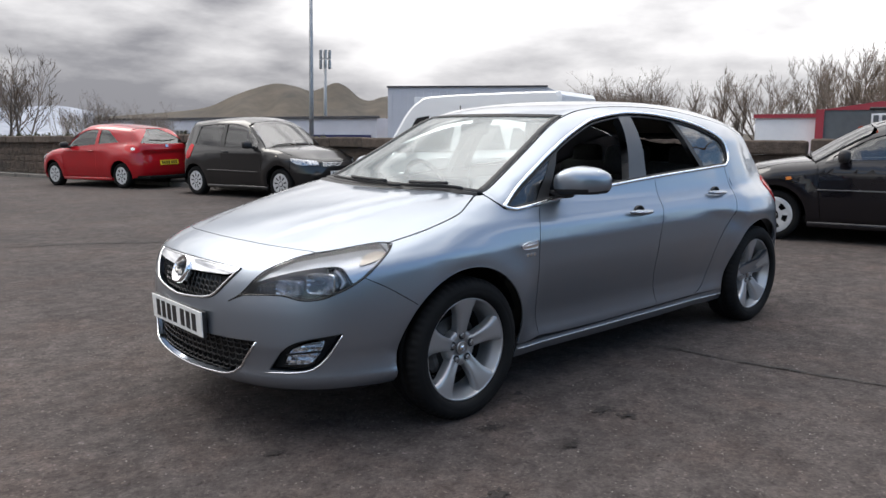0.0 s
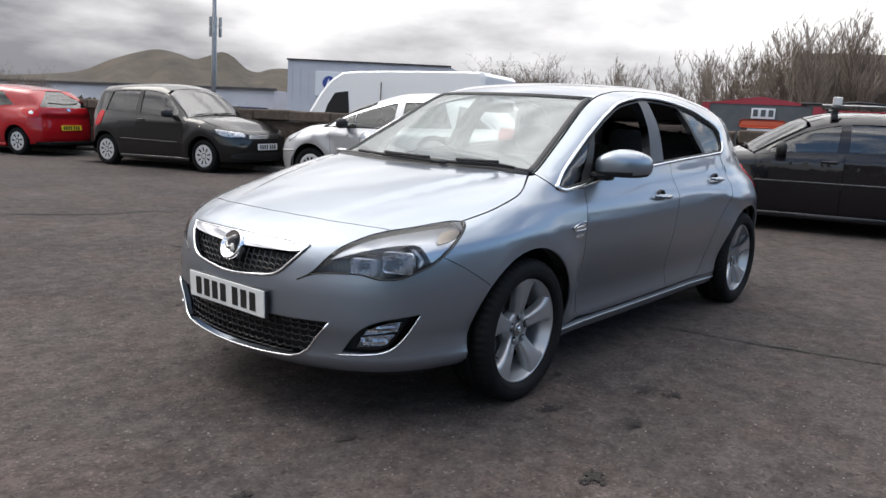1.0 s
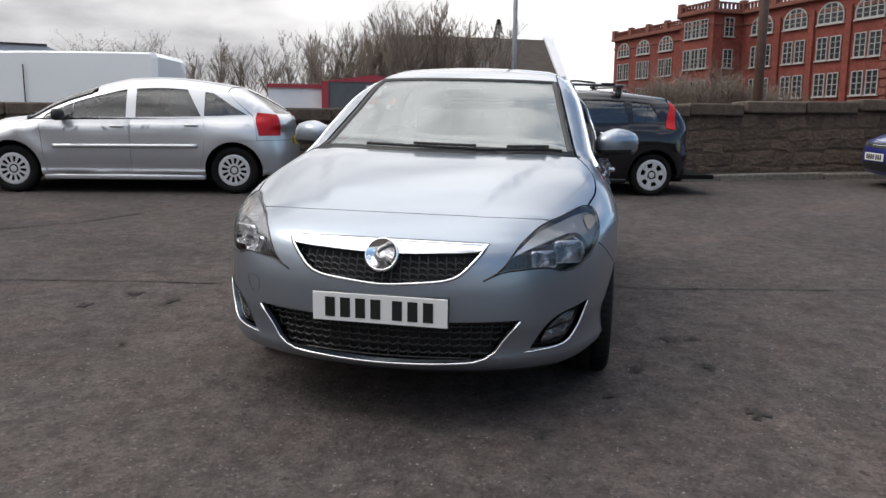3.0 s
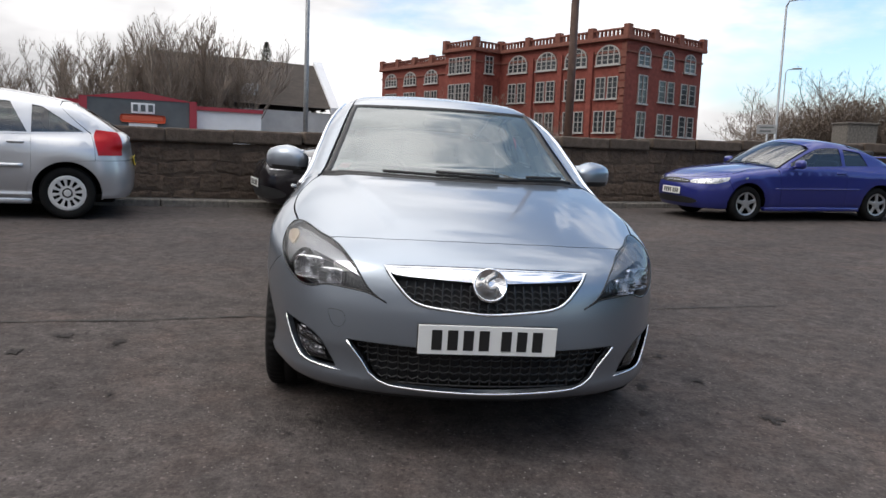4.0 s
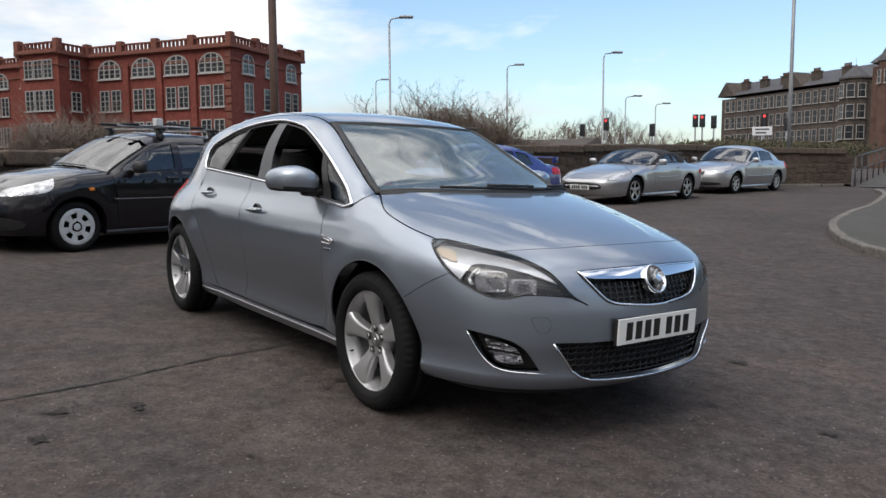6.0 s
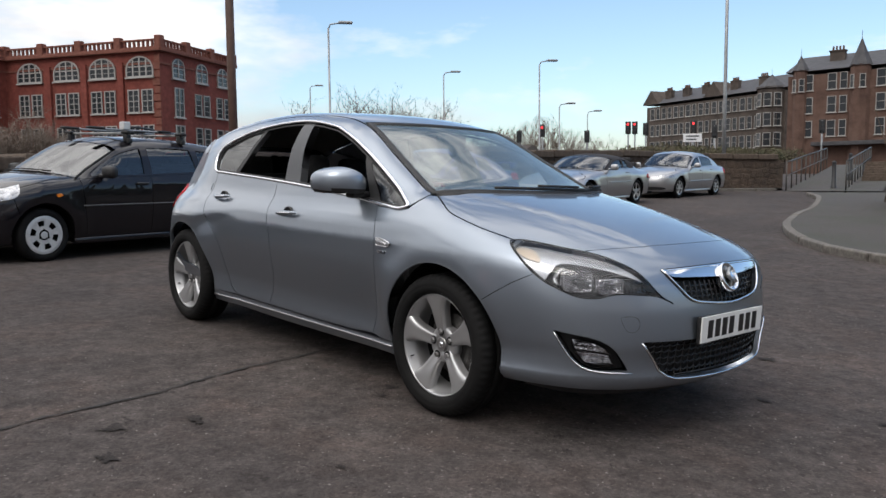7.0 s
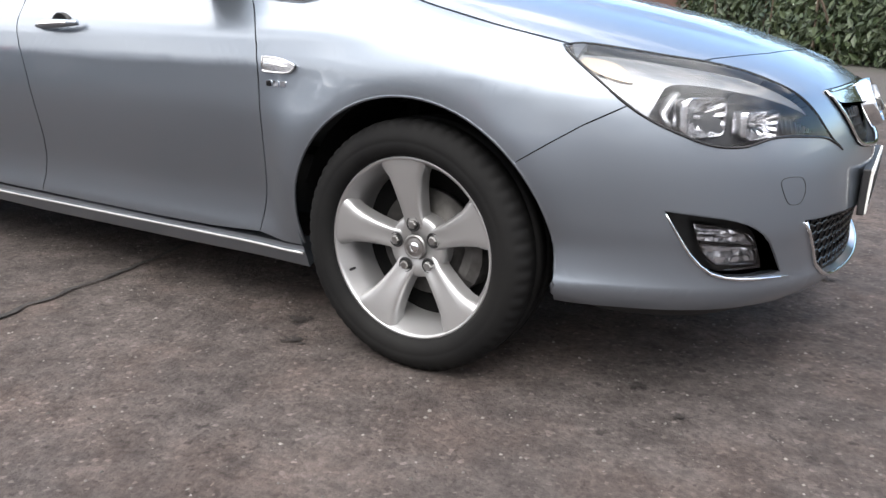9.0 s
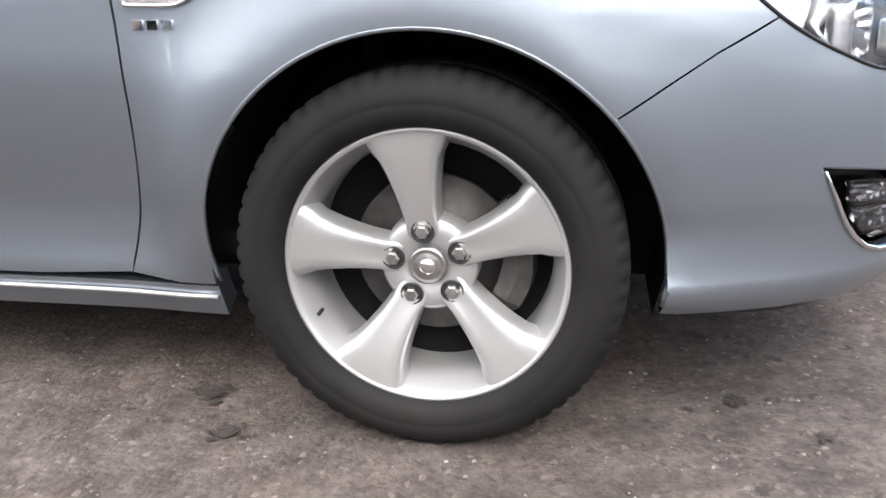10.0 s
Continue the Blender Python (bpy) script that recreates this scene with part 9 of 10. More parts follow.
def hills():
    def ridge(prof, D, base_el, mat, label, depth=500, cx=3.7, cy=3.3):
        vs, fs = [], []
        prof = smooth_line(prof, 0.25, False)
        rows = 9
        for az, el in prof:
            a = radians(az)
            for k in range(rows):
                t = k / (rows - 1)
                dd = D - depth * (1 - t)
                wob = 1 + 0.22 * noise.noise(Vector((az * 0.6, t * 3, 1.7))) * (1 - t) * t * 4
                z = 1.1 + D * (el * (t ** 1.25) * wob)
                vs.append((cx + dd * math.cos(a), cy + dd * math.sin(a), z - (4 if k == 0 else 0)))
        n = len(prof)
        for i in range(n - 1):
            for k in range(rows - 1):
                fs.append((i * rows + k, (i + 1) * rows + k, (i + 1) * rows + k + 1, i * rows + k + 1))
        tagged(part("hill", mesh_of("hill", vs, fs, mat, True), None), label, "hill", kind="structure")

    ridge([(-108, 0.035), (-112, 0.042), (-115, 0.05), (-117, 0.066), (-118.5, 0.076), (-119.9, 0.082), (-121.3, 0.079), (-122.3, 0.074), (-123.2, 0.079), (-124.1, 0.085), (-124.9, 0.080), (-125.8, 0.067), (-126.6, 0.064), (-127.5, 0.069), (-129, 0.07), (-132, 0.06), (-136, 0.055), (-140, 0.067), (-141.3, 0.071), (-143, 0.06), (-147, 0.045), (-152, 0.03), (-160, 0.015)], 1900, 0.02, M["hill"], "rounded brown moorland hill beyond the town")
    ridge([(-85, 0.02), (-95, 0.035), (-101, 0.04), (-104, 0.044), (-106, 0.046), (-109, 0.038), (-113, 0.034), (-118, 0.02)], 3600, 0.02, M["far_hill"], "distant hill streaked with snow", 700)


hills()

# ---------------------------------------------------------------- street lamps, poles, signals
def street_lamp(x, y, top, arm, label="tall grey street lamp with a curved arm", z0=None):
    z0 = gz(x, y) if z0 is None else z0
    b = thing("street_lamp", label, "street lamp", group="street lamps")
    part("column", mesh_of("column", *tube([(x, y, z0 - 0.3), (x, y, z0 + 1.4), (x, y, z0 + 1.45), (x, y, top - 0.25)], [0.1, 0.1, 0.065, 0.05], 10), M["pole_grey"], True), None, b)
    ax, ay = arm[0] * 0.62, arm[1] * 0.62
    part("arm", mesh_of("arm", *tube([(x, y, top - 0.3), (x + ax * 0.15, y + ay * 0.15, top - 0.05), (x + ax, y + ay, top + 0.05)], 0.04, 8), M["pole_grey"], True), None, b)
    d = Vector((ax, ay, 0)).normalized()
    part("lantern", box((0, 0, 0), (0.75, 0.26, 0.14), 0.05, Matrix.Translation((x + ax * 1.25, y + ay * 1.25, top + 0.06)) @ Matrix.Rotation(math.atan2(d.y, d.x), 4, "Z")), M["pole_grey"], b)


street_lamp(-30.9, 20.1, 9.3, (0.6, 1.0))
street_lamp(-31.0, 37.0, 8.95, (0.6, 1.0))
street_lamp(-41.2, 37.5, 9.35, (0.7, 1.0))
street_lamp(-38.2, 47.8, 7.3, (0.7, 1.1))
street_lamp(-41.2, 55.5, 7.3, (0.7, 1.1))
street_lamp(-59.4, 36.9, 10.0, (0.5, 1.0))


def plain_pole(x, y, z0, z1, r0, r1, mat, label):
    b = thing("pole", label, "pole", group="poles")
    part("shaft", mesh_of("shaft", *tube([(x, y, z0), (x, y, z0 + (z1 - z0) * 0.3), (x, y, z1)], [r0, r0 * 0.9, r1], 12), mat, True), None, b)
    part("foot", mesh_of("foot", *lathe([(r0 * 1.7, z0), (r0 * 1.7, z0 + 0.25), (r0, z0 + 0.35)], 12, "z"), mat, True, None), None, b, m=pose(x, y, 0))
    return b


plain_pole(-9.25, 3.55, gz(-9.25, 3.55), 10.5, 0.085, 0.065, M["pole_brown"], "stout brown-painted pole behind the wall")
plain_pole(-10.95, 24.6, gz(-10.9, 24.4), 12.0, 0.075, 0.05, M["pole_grey"], "tall dark grey pole above the wall")
plain_pole(-25.2, -2.24, 0.4, 12.5, 0.1, 0.06, M["pole_grey"], "tall thin grey pole beside the road")
plain_pole(-13.96, -24.6, 0.4, 11.0, 0.1, 0.06, M["pole_grey"], "tall thin grey pole beside the road")


def phone_mast():
    x, y, top = -23.0, -37.3, 7.0
    # stands further off than the poles, with a cluster of panels at its head
    s = 2.4
    x, y = 3.7 + (x - 3.7) * s, 3.3 + (y - 3.3) * s
    top = 1.14 + 0.127 * math.hypot(x - 3.7, y - 3.3)
    b = thing("phone_mast", "grey lattice-headed phone mast", "mast")
    part("column", mesh_of("column", *tube([(x, y, 0), (x, y, top - 1.0)], [0.32, 0.2], 10), M["pole_grey"], True), None, b)
    for k in range(6):
        a = k * math.pi / 3
        for zz in (top - 0.9, top - 2.3):
            part("antenna", box((x + 0.75 * math.cos(a), y + 0.75 * math.sin(a), zz), (0.3, 0.3, 1.25), 0.03), M["pole_grey"], b)
    part("ring", mesh_of("ring", *tube([(x + 0.75 * math.cos(a), y + 0.75 * math.sin(a), top - 1.5) for a in np.linspace(0, 6.28, 17)[:-1]], 0.05, 6, True), M["pole_grey"]), None, b)


phone_mast()
M["signal_red"] = bpy.data.materials.new("lit_red_signal")
M["signal_red"].use_nodes = True
_b = M["signal_red"].node_tree.nodes["Principled BSDF"]
_b.inputs["Base Color"].default_value = (0.8, 0.02, 0.02, 1)
_b.inputs["Emission Color"].default_value = (1.0, 0.05, 0.06, 1)
_b.inputs["Emission Strength"].default_value = 2.5


def traffic_light(x, y, top, lit, turn):
    z0 = gz(x, y)
    b = thing("traffic_light", "traffic light showing red" if lit else "traffic light seen from behind, unlit", "traffic light", group="traffic lights")
    part("pole", mesh_of("pole", *tube([(x, y, z0), (x, y, top)], 0.06, 8), M["pole_grey"], True), None, b)
    m = Matrix.Translation((x, y, top - 0.4)) @ Matrix.Rotation(radians(turn), 4, "Z") @ Matrix.Scale(0.75, 4)
    h = part("head", box((0.15, 0, 0), (0.22, 0.32, 0.95), 0.03, m), M["bollard"], b)
    part("backboard", box((0.05, 0, 0), (0.04, 0.50, 1.15), 0.02, m), M["bollard"], b)
    for k, zz in enumerate((0.3, 0.0, -0.3)):
        v, f = lathe([(0.0, 0.03), (0.10, 0.02), (0.105, 0.0)], 16, "x")
        part("lens", mesh_of("lens", [m @ Vector((p[0] + 0.27, p[1], p[2] + zz)) for p in v], f, M["signal_red"] if (lit and k == 0) else M["win_dark"]), None, h)


for x, y, t, l in ((-32.0, 38.5, 4.8, True), (-27.4, 42.1, 4.9, True), (-27.0, 42.3, 4.89, True), (-23.8, 44.4, 4.85, True), (-33.2, 37.4, 4.43, False), (-29.6, 40.4, 4.35, False), (-26.4, 42.7, 4.79, False), (-22.6, 45.0, 4.51, False), (-16.8, 47.8, 4.63, False)):
    traffic_light(x, y, t, l, -62)


def road_sign(x, y, z, w, h, mat, label, turn=-50):
    b = thing("road_sign", label, "road sign")
    part("post", mesh_of("post", *tube([(x, y, gz(x, y)), (x, y, z)], 0.04, 8), M["pole_grey"], True), None, b)
    m = Matrix.Translation((x, y, z)) @ Matrix.Rotation(radians(turn), 4, "Z")
    bd = part("board", box((0.05, 0, 0), (0.04, w, h), 0.01, m), mat, b)
    for k in range(2):
        part("writing_bar", box((0.073, -0.06 * w * k, h * (0.2 - 0.4 * k)), (0.006, w * (0.7 - 0.15 * k), h * 0.18), 0, m), M["shed_dark"], bd)


road_sign(-24.0, 15.8, 2.75, 0.8, 0.36, M["pole_grey"], "small grey direction sign on a post")
road_sign(-21.3, 40.0, 3.48, 1.1, 0.5, M["sign_white"], "white direction sign on a post")
cab = thing("street_cabinet", "grey metal street cabinet behind the wall", "cabinet")
part("body", box((-24.0, 19.5, 1.6), (1.0, 1.3, 3.0), 0.04), M["kerb"], cab)
part("lid", box((-24.0, 19.5, 3.12), (1.1, 1.4, 0.08), 0.02), M["kerb"], cab)

# ---------------------------------------------------------------- bare trees
M["bark"] = grain(material("bark", (0.085, 0.066, 0.052), 0.95), [(0.08, 0.064, 0.052), (0.135, 0.11, 0.09), (0.185, 0.155, 0.13)], 4, 6)
M["twig"] = grain(material("twigs", (0.2, 0.16, 0.125), 0.95), [(0.15, 0.115, 0.09), (0.25, 0.205, 0.17)], 2, 4)


def bare_tree_meshes(seed, height, spread, upright, stems=1, density=1.0):
    """Slim stems with ascending branches that fork into many fine twigs."""
    rng = np.random.default_rng(seed)
    limbs, tv, tf = [], [], []

    def sliver(pts, r):
        o = len(tv)
        n = len(pts)
        for i, p in enumerate(pts[:-1]):
            k = r * (1 - 0.6 * i / n)
            tv.extend(((p.x + k, p.y, p.z), (p.x - 0.5 * k, p.y + 0.87 * k, p.z), (p.x - 0.5 * k, p.y - 0.87 * k, p.z)))
        tv.append(tuple(pts[-1]))
        for i in range(n - 2):
            b = o + 3 * i
            tf.extend(((b, b + 1, b + 4, b + 3), (b + 1, b + 2, b + 5, b + 4), (b + 2, b, b + 3, b + 5)))
        b = o + 3 * (n - 2)
        tf.extend(((b, b + 1, b + 3), (b + 1, b + 2, b + 3), (b + 2, b, b + 3)))

    def sprout(p, d, length, r, level):
        n = 3 if level < 2 else 2
        pts, q = [p], p.copy()
        for k in range(n):
            d = (d + Vector(rng.normal(0, 0.09, 3)) + Vector((0, 0, 0.10 * upright))).normalized()
            q = q + d * (length / n)
            pts.append(q.copy())
        sliver(pts, r)
        if level >= 3:
            return
        kids = (6, 4, 3)[level]
        for k in range(kids):
            t = rng.uniform(0.2, 1.0)
            i = min(n - 1, int(t * n))
            base = pts[i] + (pts[i + 1] - pts[i]) * (t * n - i)
            side = Vector(rng.normal(0, 1, 3))
            side = (side - d * side.dot(d)).normalized()
            sprout(base, (d + side * spread * rng.uniform(0.6, 1.3)).normalized(), length * rng.uniform(0.36, 0.55) * (1.15 - 0.4 * t), max(r * 0.55, 0.0085 * height / 10), level + 1)

    for s in range(stems):
        one = stems == 1
        lean = 0.05 if one else 0.30
        o = Vector((0, 0, 0)) if one else Vector((rng.normal(0, height * 0.10), rng.normal(0, height * 0.10), 0))
        top = o + Vector((rng.normal(0, lean), rng.normal(0, lean), 1)).normalized() * height * (1.0 if one else rng.uniform(0.55, 0.8))
        tr = [o + (top - o) * t + Vector((rng.normal(0, 0.008), rng.normal(0, 0.008), 0)) * height * (t > 0) for t in (0, 0.25, 0.5, 0.75, 1.0)]
        r0 = height * (0.013 if one else 0.008)
        limbs.append(tube(tr, [r0, r0 * 0.8, r0 * 0.55, r0 * 0.3, r0 * 0.08], 6))
        for k in range(int((34 if one else 11) * density)):
            t = rng.uniform(0.16, 0.97)
            i = min(3, int(t * 4))
            base = tr[i] + (tr[i + 1] - tr[i]) * (t * 4 - i)
            a = rng.uniform(0, 2 * math.pi)
            d = Vector((math.cos(a) * spread * 1.5, math.sin(a) * spread * 1.5, 0.75 + 0.5 * upright)).normalized()
            sprout(base, d, height * (0.10 + 0.30 * (1 - t) ** 0.8) * rng.uniform(0.8, 1.2), max(r0 * (0.16 + 0.34 * (1 - t)), 0.012 * height / 10), 0 if t < 0.7 else 1)
    a = mesh_of("trunk", *mesh_join(limbs), M["bark"], True)
    b = mesh_of("crown", tv, tf, M["twig"])
    return a, b


def bare_tree(seed, height, spread, upright, stems, label, name="tree"):
    a, b = bare_tree_meshes(seed, height, spread, upright, stems)
    t = thing(name, label, "tree" if name == "tree" else "shrub", group="bare trees")
    part("trunk", a, None, t)
    part("crown", b, None, t)
    return t


TREES = [
    bare_tree(1, 10, 0.75, 0.5, 1, "bare winter tree with fine twigs"),
    bare_tree(2, 10, 0.42, 1.1, 1, "tall narrow bare winter tree"),
    bare_tree(3, 10, 0.38, 1.2, 1, "tall narrow bare winter tree"),
    bare_tree(4, 10, 0.8, 0.35, 16, "bushy bare tree with many stems"),
    bare_tree(6, 10, 0.5, 0.9, 4, "bare winter tree with upright stems"),
]
TREE_TOP = [max((v.co.z for c in t.children for v in c.data.vertices)) for t in TREES]
PLANTED = []


def plant(kind, az, el, dist, eye=(5.1, 0.15, 1.09), squash=1.0, z0=0.6):
    """A tree whose top stands at a bearing and slope from a spot in the yard, so many metres off."""
    x, y = eye[0] + dist * math.cos(radians(az)), eye[1] + dist * math.sin(radians(az))
    h = eye[2] + dist * el - z0
    s = h / TREE_TOP[kind]
    rot = (az * 37.0 + dist * 11) % 360
    m = Matrix.Translation((x, y, z0)) @ Matrix.Rotation(radians(rot), 4, "Z") @ Matrix.Diagonal((s * squash, s * squash, s, 1))
    t = TREES[kind]
    if kind not in PLANTED:
        PLANTED.append(kind)
        t.matrix_basis = m
    else:
        base = t.matrix_basis.copy()
        sc = t.scale.copy()
        t.scale = (1, 1, 1)
        c = copy_thing(t, m)
        t.matrix_basis = base
        c.matrix_basis = m


E0, E3, E5, E7 = (3.7, 3.3, 1.14), (5.1, 0.15, 1.09), (4.65, -2.25, 1.07), (3.96, -3.14, 1.04)
# beyond the far corner of the yard
plant(0, -103.4, 0.112, 42, E0)
plant(4, -103.0, 0.105, 43, E0, 1.2)
plant(3, -108.0, 0.066, 60, E0)
plant(3, -111.4, 0.058, 64, E0)
plant(4, -106.2, 0.055, 70, E0)
# round brown clump and the bare row behind the shed
plant(3, -144.9, 0.112, 72, E0, 1.15)
plant(3, -146.8, 0.09, 74, E0, 1.1)
plant(3, -145.7, 0.105, 72, E0, 1.3)
plant(3, -144.3, 0.1, 70, E0, 1.2)
plant(3, -149.1, 0.097, 78, E3, 1.2)
plant(3, -150.6, 0.075, 78, E3, 1.1)
for az, el in ((-152.6, 0.085), (-153.9, 0.1), (-155.0, 0.08), (-157.1, 0.104), (-158.2, 0.082)):
    plant((1, 4, 2)[int(-az) % 3], az, el * 1.12, 84, E3, 1.15)
for k, (az, el) in enumerate(((-160.2, 0.108), (-161.1, 0.112), (-161.8, 0.123), (-162.6, 0.118), (-163.5, 0.13), (-164.3, 0.125), (-165.0, 0.133), (-165.7, 0.141), (-166.4, 0.13), (-167.1, 0.138), (-167.8, 0.136), (-168.6, 0.147), (-169.3, 0.156), (-170.1, 0.152), (-170.9, 0.15), (-171.6, 0.132))):
    plant((1, 2, 4)[k % 3], az, el * 1.1, 72 + (k * 7) % 9, E3, 1.1)
for az, el in ((-174.8, 0.112), (-175.8, 0.108)):
    plant(4, az, el, 105, E3)
# beyond the road on the other side
plant(0, 149.7, 0.1, 46, E5, 1.3)
for _az, _el in ((163.6, 0.066), (165.2, 0.074), (166.9, 0.078), (168.4, 0.088), (169.8, 0.092), (171.2, 0.084)):
    plant(3, _az, _el, 44, E5, 1.2)
for k, (az, el) in enumerate(((147.0, 0.1), (145.2, 0.105), (143.6, 0.106), (142.2, 0.1), (140.8, 0.09), (139.4, 0.078))):
    plant(3, az, el * 1.1, 52, E5, 1.35)
for az, el in ((135.6, 0.07), (134.0, 0.075), (132.6, 0.08), (131.4, 0.082), (130.0, 0.075), (128.6, 0.066), (127.2, 0.05)):
    plant(4, az, el, 84, E5, 1.2)


def conifer(x, y, z0, h):
    rng = np.random.default_rng(9)
    t = thing("conifer", "dark green conifer whose top shows over the house", "tree", pose(x, y, z0))
    part("trunk", mesh_of("trunk", *tube([(0, 0, 0), (0, 0, h)], [0.16, 0.03], 6), M["bark"]), None, t)
    vs, fs = [], []
    for i in range(2600):
        u = rng.random() ** 0.8
        a = rng.uniform(0, 6.28)
        r = h * 0.2 * (1 - u) ** 0.85 * (0.55 + 0.5 * rng.random())
        p = Vector((r * math.cos(a), r * math.sin(a), h * (0.12 + 0.88 * u)))
        d = Vector((math.cos(a), math.sin(a), -0.25)) * 0.35
        s = Vector((-math.sin(a), math.cos(a), 0.1)) * 0.10
        o = len(vs)
        vs += [p - s, p + d, p + s]
        fs.append((o, o + 1, o + 2))
    part("needles", mesh_of("needles", vs, fs, M["leaf"]), None, t)


conifer(-90.0, -10.6, 0.6, 13.4)


def van():
    # white panel van on the road beyond the wall
    m = Matrix.Translation((-10.95, -11.5, 0.2)) @ Matrix.Rotation(radians(-80), 4, "Z") @ Matrix.Diagonal((0.97, 0.97, 0.93, 1))
    b = thing("van", "long white panel van passing on the road beyond the wall", "van", m)
    prof = [(3.0, 0.45), (3.0, 0.45), (3.0, 1.05), (2.55, 1.25), (2.0, 2.05), (1.55, 2.45), (0.8, 2.6), (-2.9, 2.6), (-2.98, 2.5), (-3.0, 0.45), (-3.0, 0.45)]
    P = smooth_line(prof, 0.15)
    bm = bmesh.new()
    n = len(P)
    rings = []
    for y, k in ((-1.0, 1.0), (-0.96, 1.0), (0.96, 1.0), (1.0, 1.0)):
        inn = 0.04 if abs(y) > 0.97 else 0.0
        rings.append([bm.verts.new((p[0] * (1 - inn), y * (1 - 0.10 * max(0, (p[1] - 1.2)) / 1.4), p[1] - (inn if p[1] > 1.5 else 0))) for p in P])
    for a, c in zip(rings, rings[1:]):
        for i in range(n):
            bm.faces.new((a[i], a[(i + 1) % n], c[(i + 1) % n], c[i]))
    bm.faces.new(rings[0][::-1])
    bm.faces.new(rings[-1])
    part("body", bm, M["white_paint"], b)
    for sg in (1, -1):
        vs = [(1.9, sg * 0.965, 1.35), (1.85, sg * 0.93, 1.95), (1.1, sg * 0.93, 2.05), (1.0, sg * 0.965, 1.35)]
        part("side_window", mesh_of("side_window", vs, [(0, 1, 2, 3)], M["gloss_black"]), None, b)
        part("seam", box((0.0, sg * 0.985, 1.4), (0.02, 0.02, 1.8), 0), M["black"], b)
        for x in (1.9, -1.9):
            simple_wheel(b, x, sg * 0.85, 0.34, 0.2, 0.2, (7, 0.05), M["steel"])
    vs = [(2.53, 0.8, 1.30), (2.03, 0.76, 2.03), (2.03, -0.76, 2.03), (2.53, -0.8, 1.30)]
    part("windscreen", mesh_of("windscreen", vs, [(0, 1, 2, 3)], M["gloss_black"]), None, b)


van()
# ---------------------------------------------------------------- pieces of the setting: stones, copings, kerbs


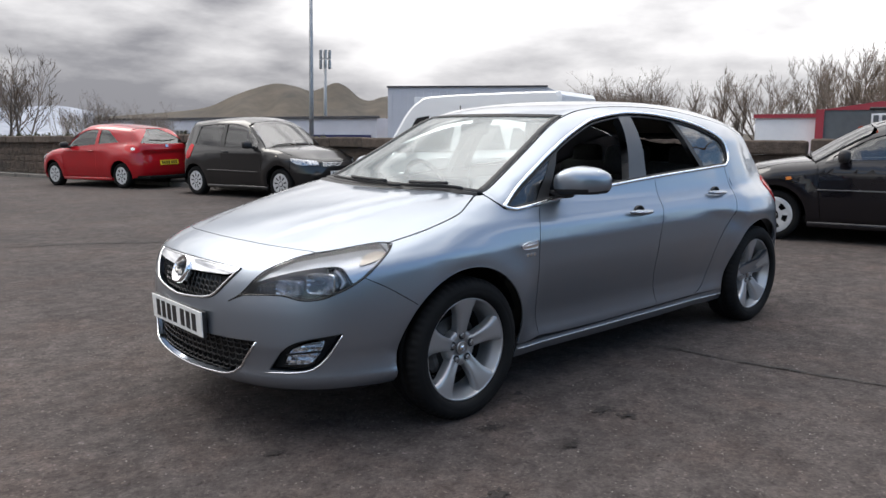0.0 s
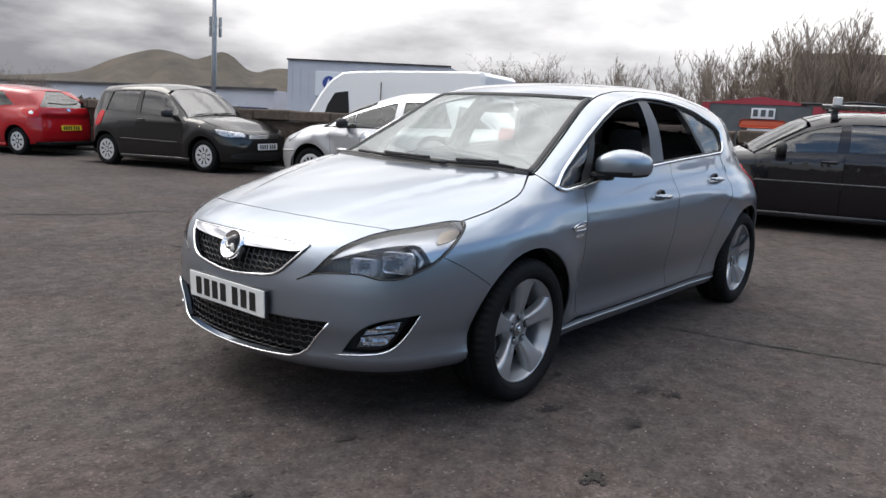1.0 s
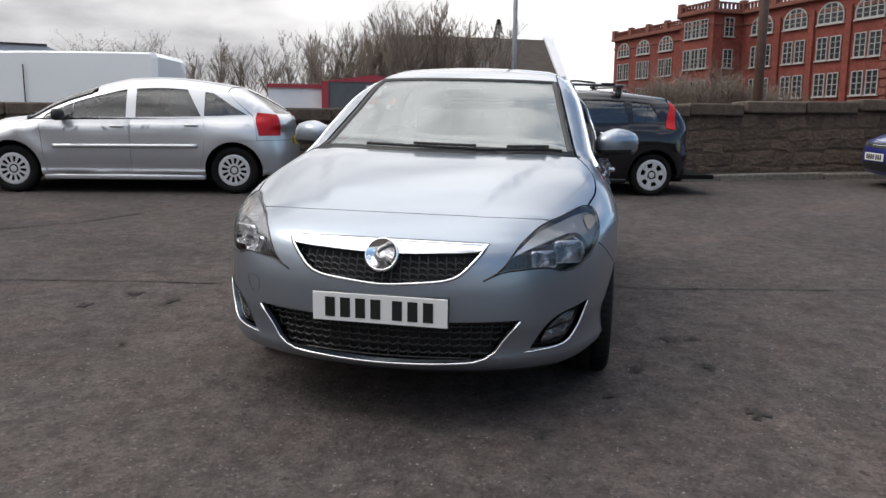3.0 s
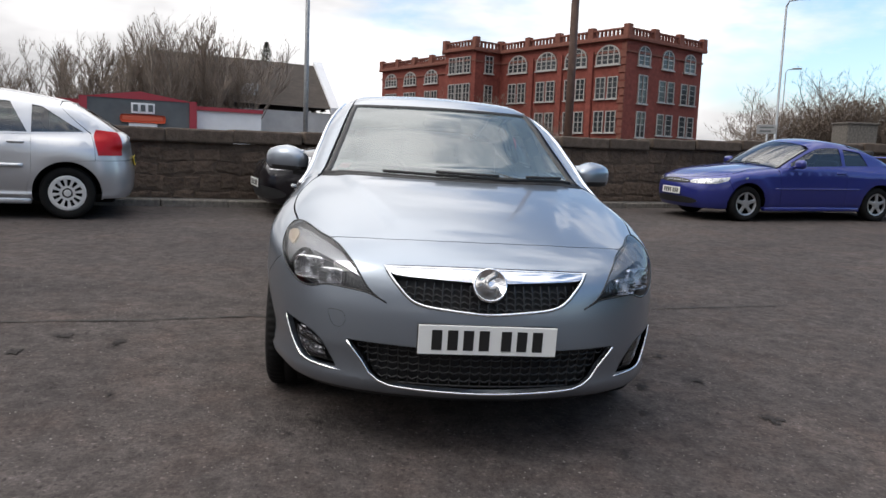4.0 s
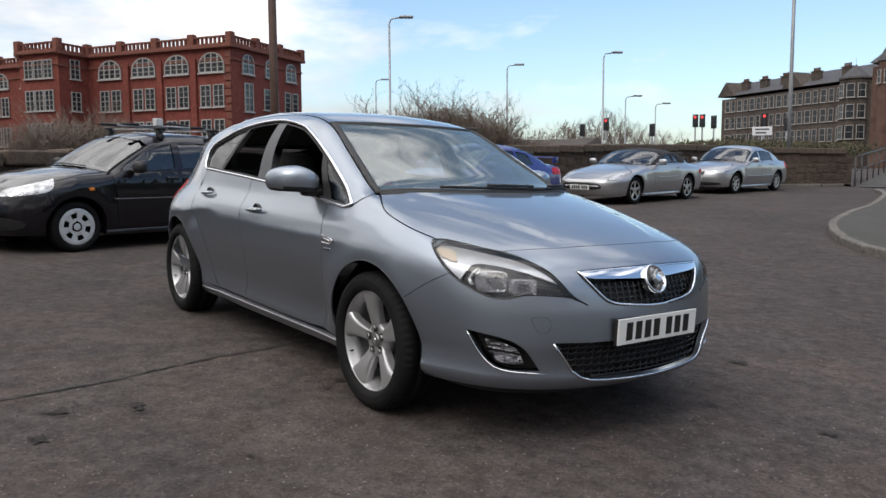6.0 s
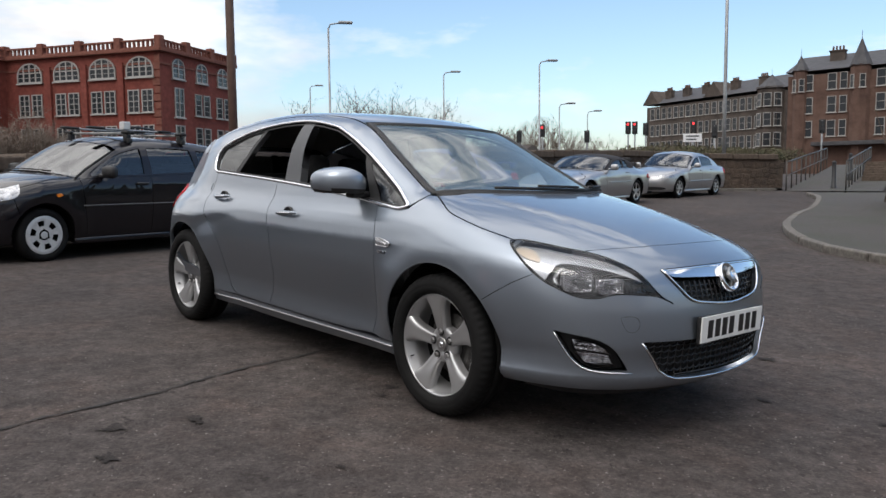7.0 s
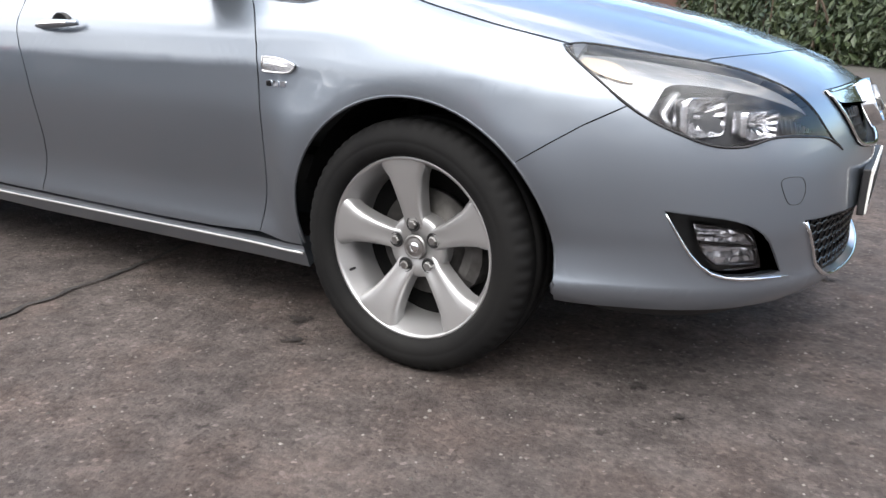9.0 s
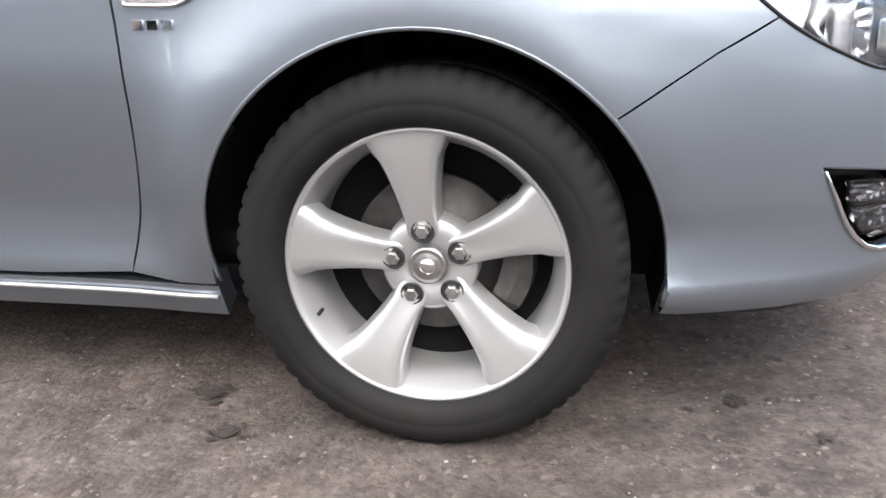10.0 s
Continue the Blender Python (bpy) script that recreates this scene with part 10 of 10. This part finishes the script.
def lay_wall():
    P, T, N = wall_frame(0.05)
    L = np.concatenate([[0], np.cumsum(np.linalg.norm(np.diff(P, axis=0), axis=1))])
    rng = np.random.default_rng(77)
    shapes = {}
    for li, l in enumerate((0.22, 0.30, 0.40, 0.52)):
        for hi, h in enumerate((0.14, 0.19, 0.25)):
            for v in range(2):
                shapes[li, hi, v] = mesh_of("stone", *stone_mesh(li * 31 + hi * 7 + v, l - 0.006, h - 0.004, 0.038), M["stone"])
    lens, hs = (0.22, 0.30, 0.40, 0.52), (0.14, 0.19, 0.25)
    rest = []
    singles = 0

    def at(s):
        i = min(len(P) - 1, int(np.searchsorted(L, s)))
        return P[i], T[i], N[i]

    z = 0.06
    courses = []
    while z < 1.12:
        hi = int(rng.choice([0, 1, 1, 2]))
        courses.append((z, hi))
        z += hs[hi]
    for z, hi in courses:
        s = rng.uniform(0, 0.3)
        while s < L[-1] - 0.3:
            li = int(rng.choice([0, 1, 1, 2, 2, 3]))
            p, t, n = at(s + lens[li] / 2)
            if z + hs[hi] * 0.6 < float(wall_h(p[1])) - 0.2:
                q = p - n * (0.36 + 0.02)
                m = Matrix((Vector((t[0], t[1], 0)), Vector((n[0], n[1], 0)), Vector((0, 0, 1)))).transposed().to_4x4()
                m.translation = (q[0], q[1], gz(*p) + z + hs[hi] / 2 + rng.uniform(-0.035, 0.035))
                m = m @ Matrix.Rotation(rng.uniform(-0.16, 0.16), 4, "Y")
                v = int(rng.integers(2))
                if -4.5 < p[1] < 5.5 and singles < 290 and rng.random() < 0.97:
                    part("stone", shapes[li, hi, v], None, WALL_OB, m=m)
                    singles += 1
                else:
                    me = shapes[li, hi, v]
                    vs = [m @ w.co for w in me.vertices]
                    rest.append((vs, [tuple(f.vertices) for f in me.polygons]))
            s += lens[li]
    ob = part("rubble", mesh_of("rubble", *mesh_join(rest), M["stone"]), None, WALL_OB)
    ob["kind"] = "stuff"
    # coping
    shapes = [mesh_of("coping", *[d for d in bm_data(box((0, 0, 0), (0.88 + 0.08 * k, 0.62, 0.2), 0.03))], M["coping"]) for k in range(3)]
    s = 0.0
    k = 0
    while s < L[-1] - 1.0:
        ln = 0.9 + 0.08 * (k % 3)
        p, t, n = at(s + ln / 2)
        q = p - n * 0.58
        m = Matrix((Vector((t[0], t[1], 0)), Vector((n[0], n[1], 0)), Vector((0, 0, 1)))).transposed().to_4x4()
        m.translation = (q[0], q[1], gz(*p) + float(wall_h(p[1])) - 0.10 + rng.uniform(-0.012, 0.012))
        part("coping", shapes[k % 3], None, WALL_OB, m=m @ Matrix.Rotation(rng.uniform(-0.02, 0.02), 4, "X"))
        s += ln
        k += 1


lay_wall()


def lay_kerb(line, height, parent_label, n_side=1):
    P = smooth_line(line, 0.05, False)
    L = np.concatenate([[0], np.cumsum(np.linalg.norm(np.diff(P, axis=0), axis=1))])
    kerb = thing("kerb", parent_label, "kerb", kind="structure")
    me = mesh_of("kerbstone", *bm_data(box((0, 0, 0), (0.90, 0.14, 0.26), 0.022)), M["kerb"])
    rng = np.random.default_rng(8)
    s = 0.0
    while s < L[-1] - 0.9:
        i = int(np.searchsorted(L, s + 0.45))
        a, b = P[max(0, i - 4)], P[min(len(P) - 1, i + 4)]
        t = (b - a) / np.linalg.norm(b - a)
        m = Matrix.Rotation(math.atan2(t[1], t[0]), 4, "Z")
        slope = gz(*(P[i] + t * 0.45)) - gz(*(P[i] - t * 0.45))
        m = Matrix.Translation((P[i][0], P[i][1], gz(*P[i]) + height - 0.13 + rng.uniform(-0.008, 0.008))) @ m @ Matrix.Rotation(-math.atan2(slope, 0.9), 4, "Y")
        part("kerbstone", me, None, kerb, m=m)
        s += 0.91


lay_kerb(WALL, 0.10, "worn stone kerb in front of the wall")
lay_kerb(PAVE, 0.11, "pale stone kerb of the raised footway")
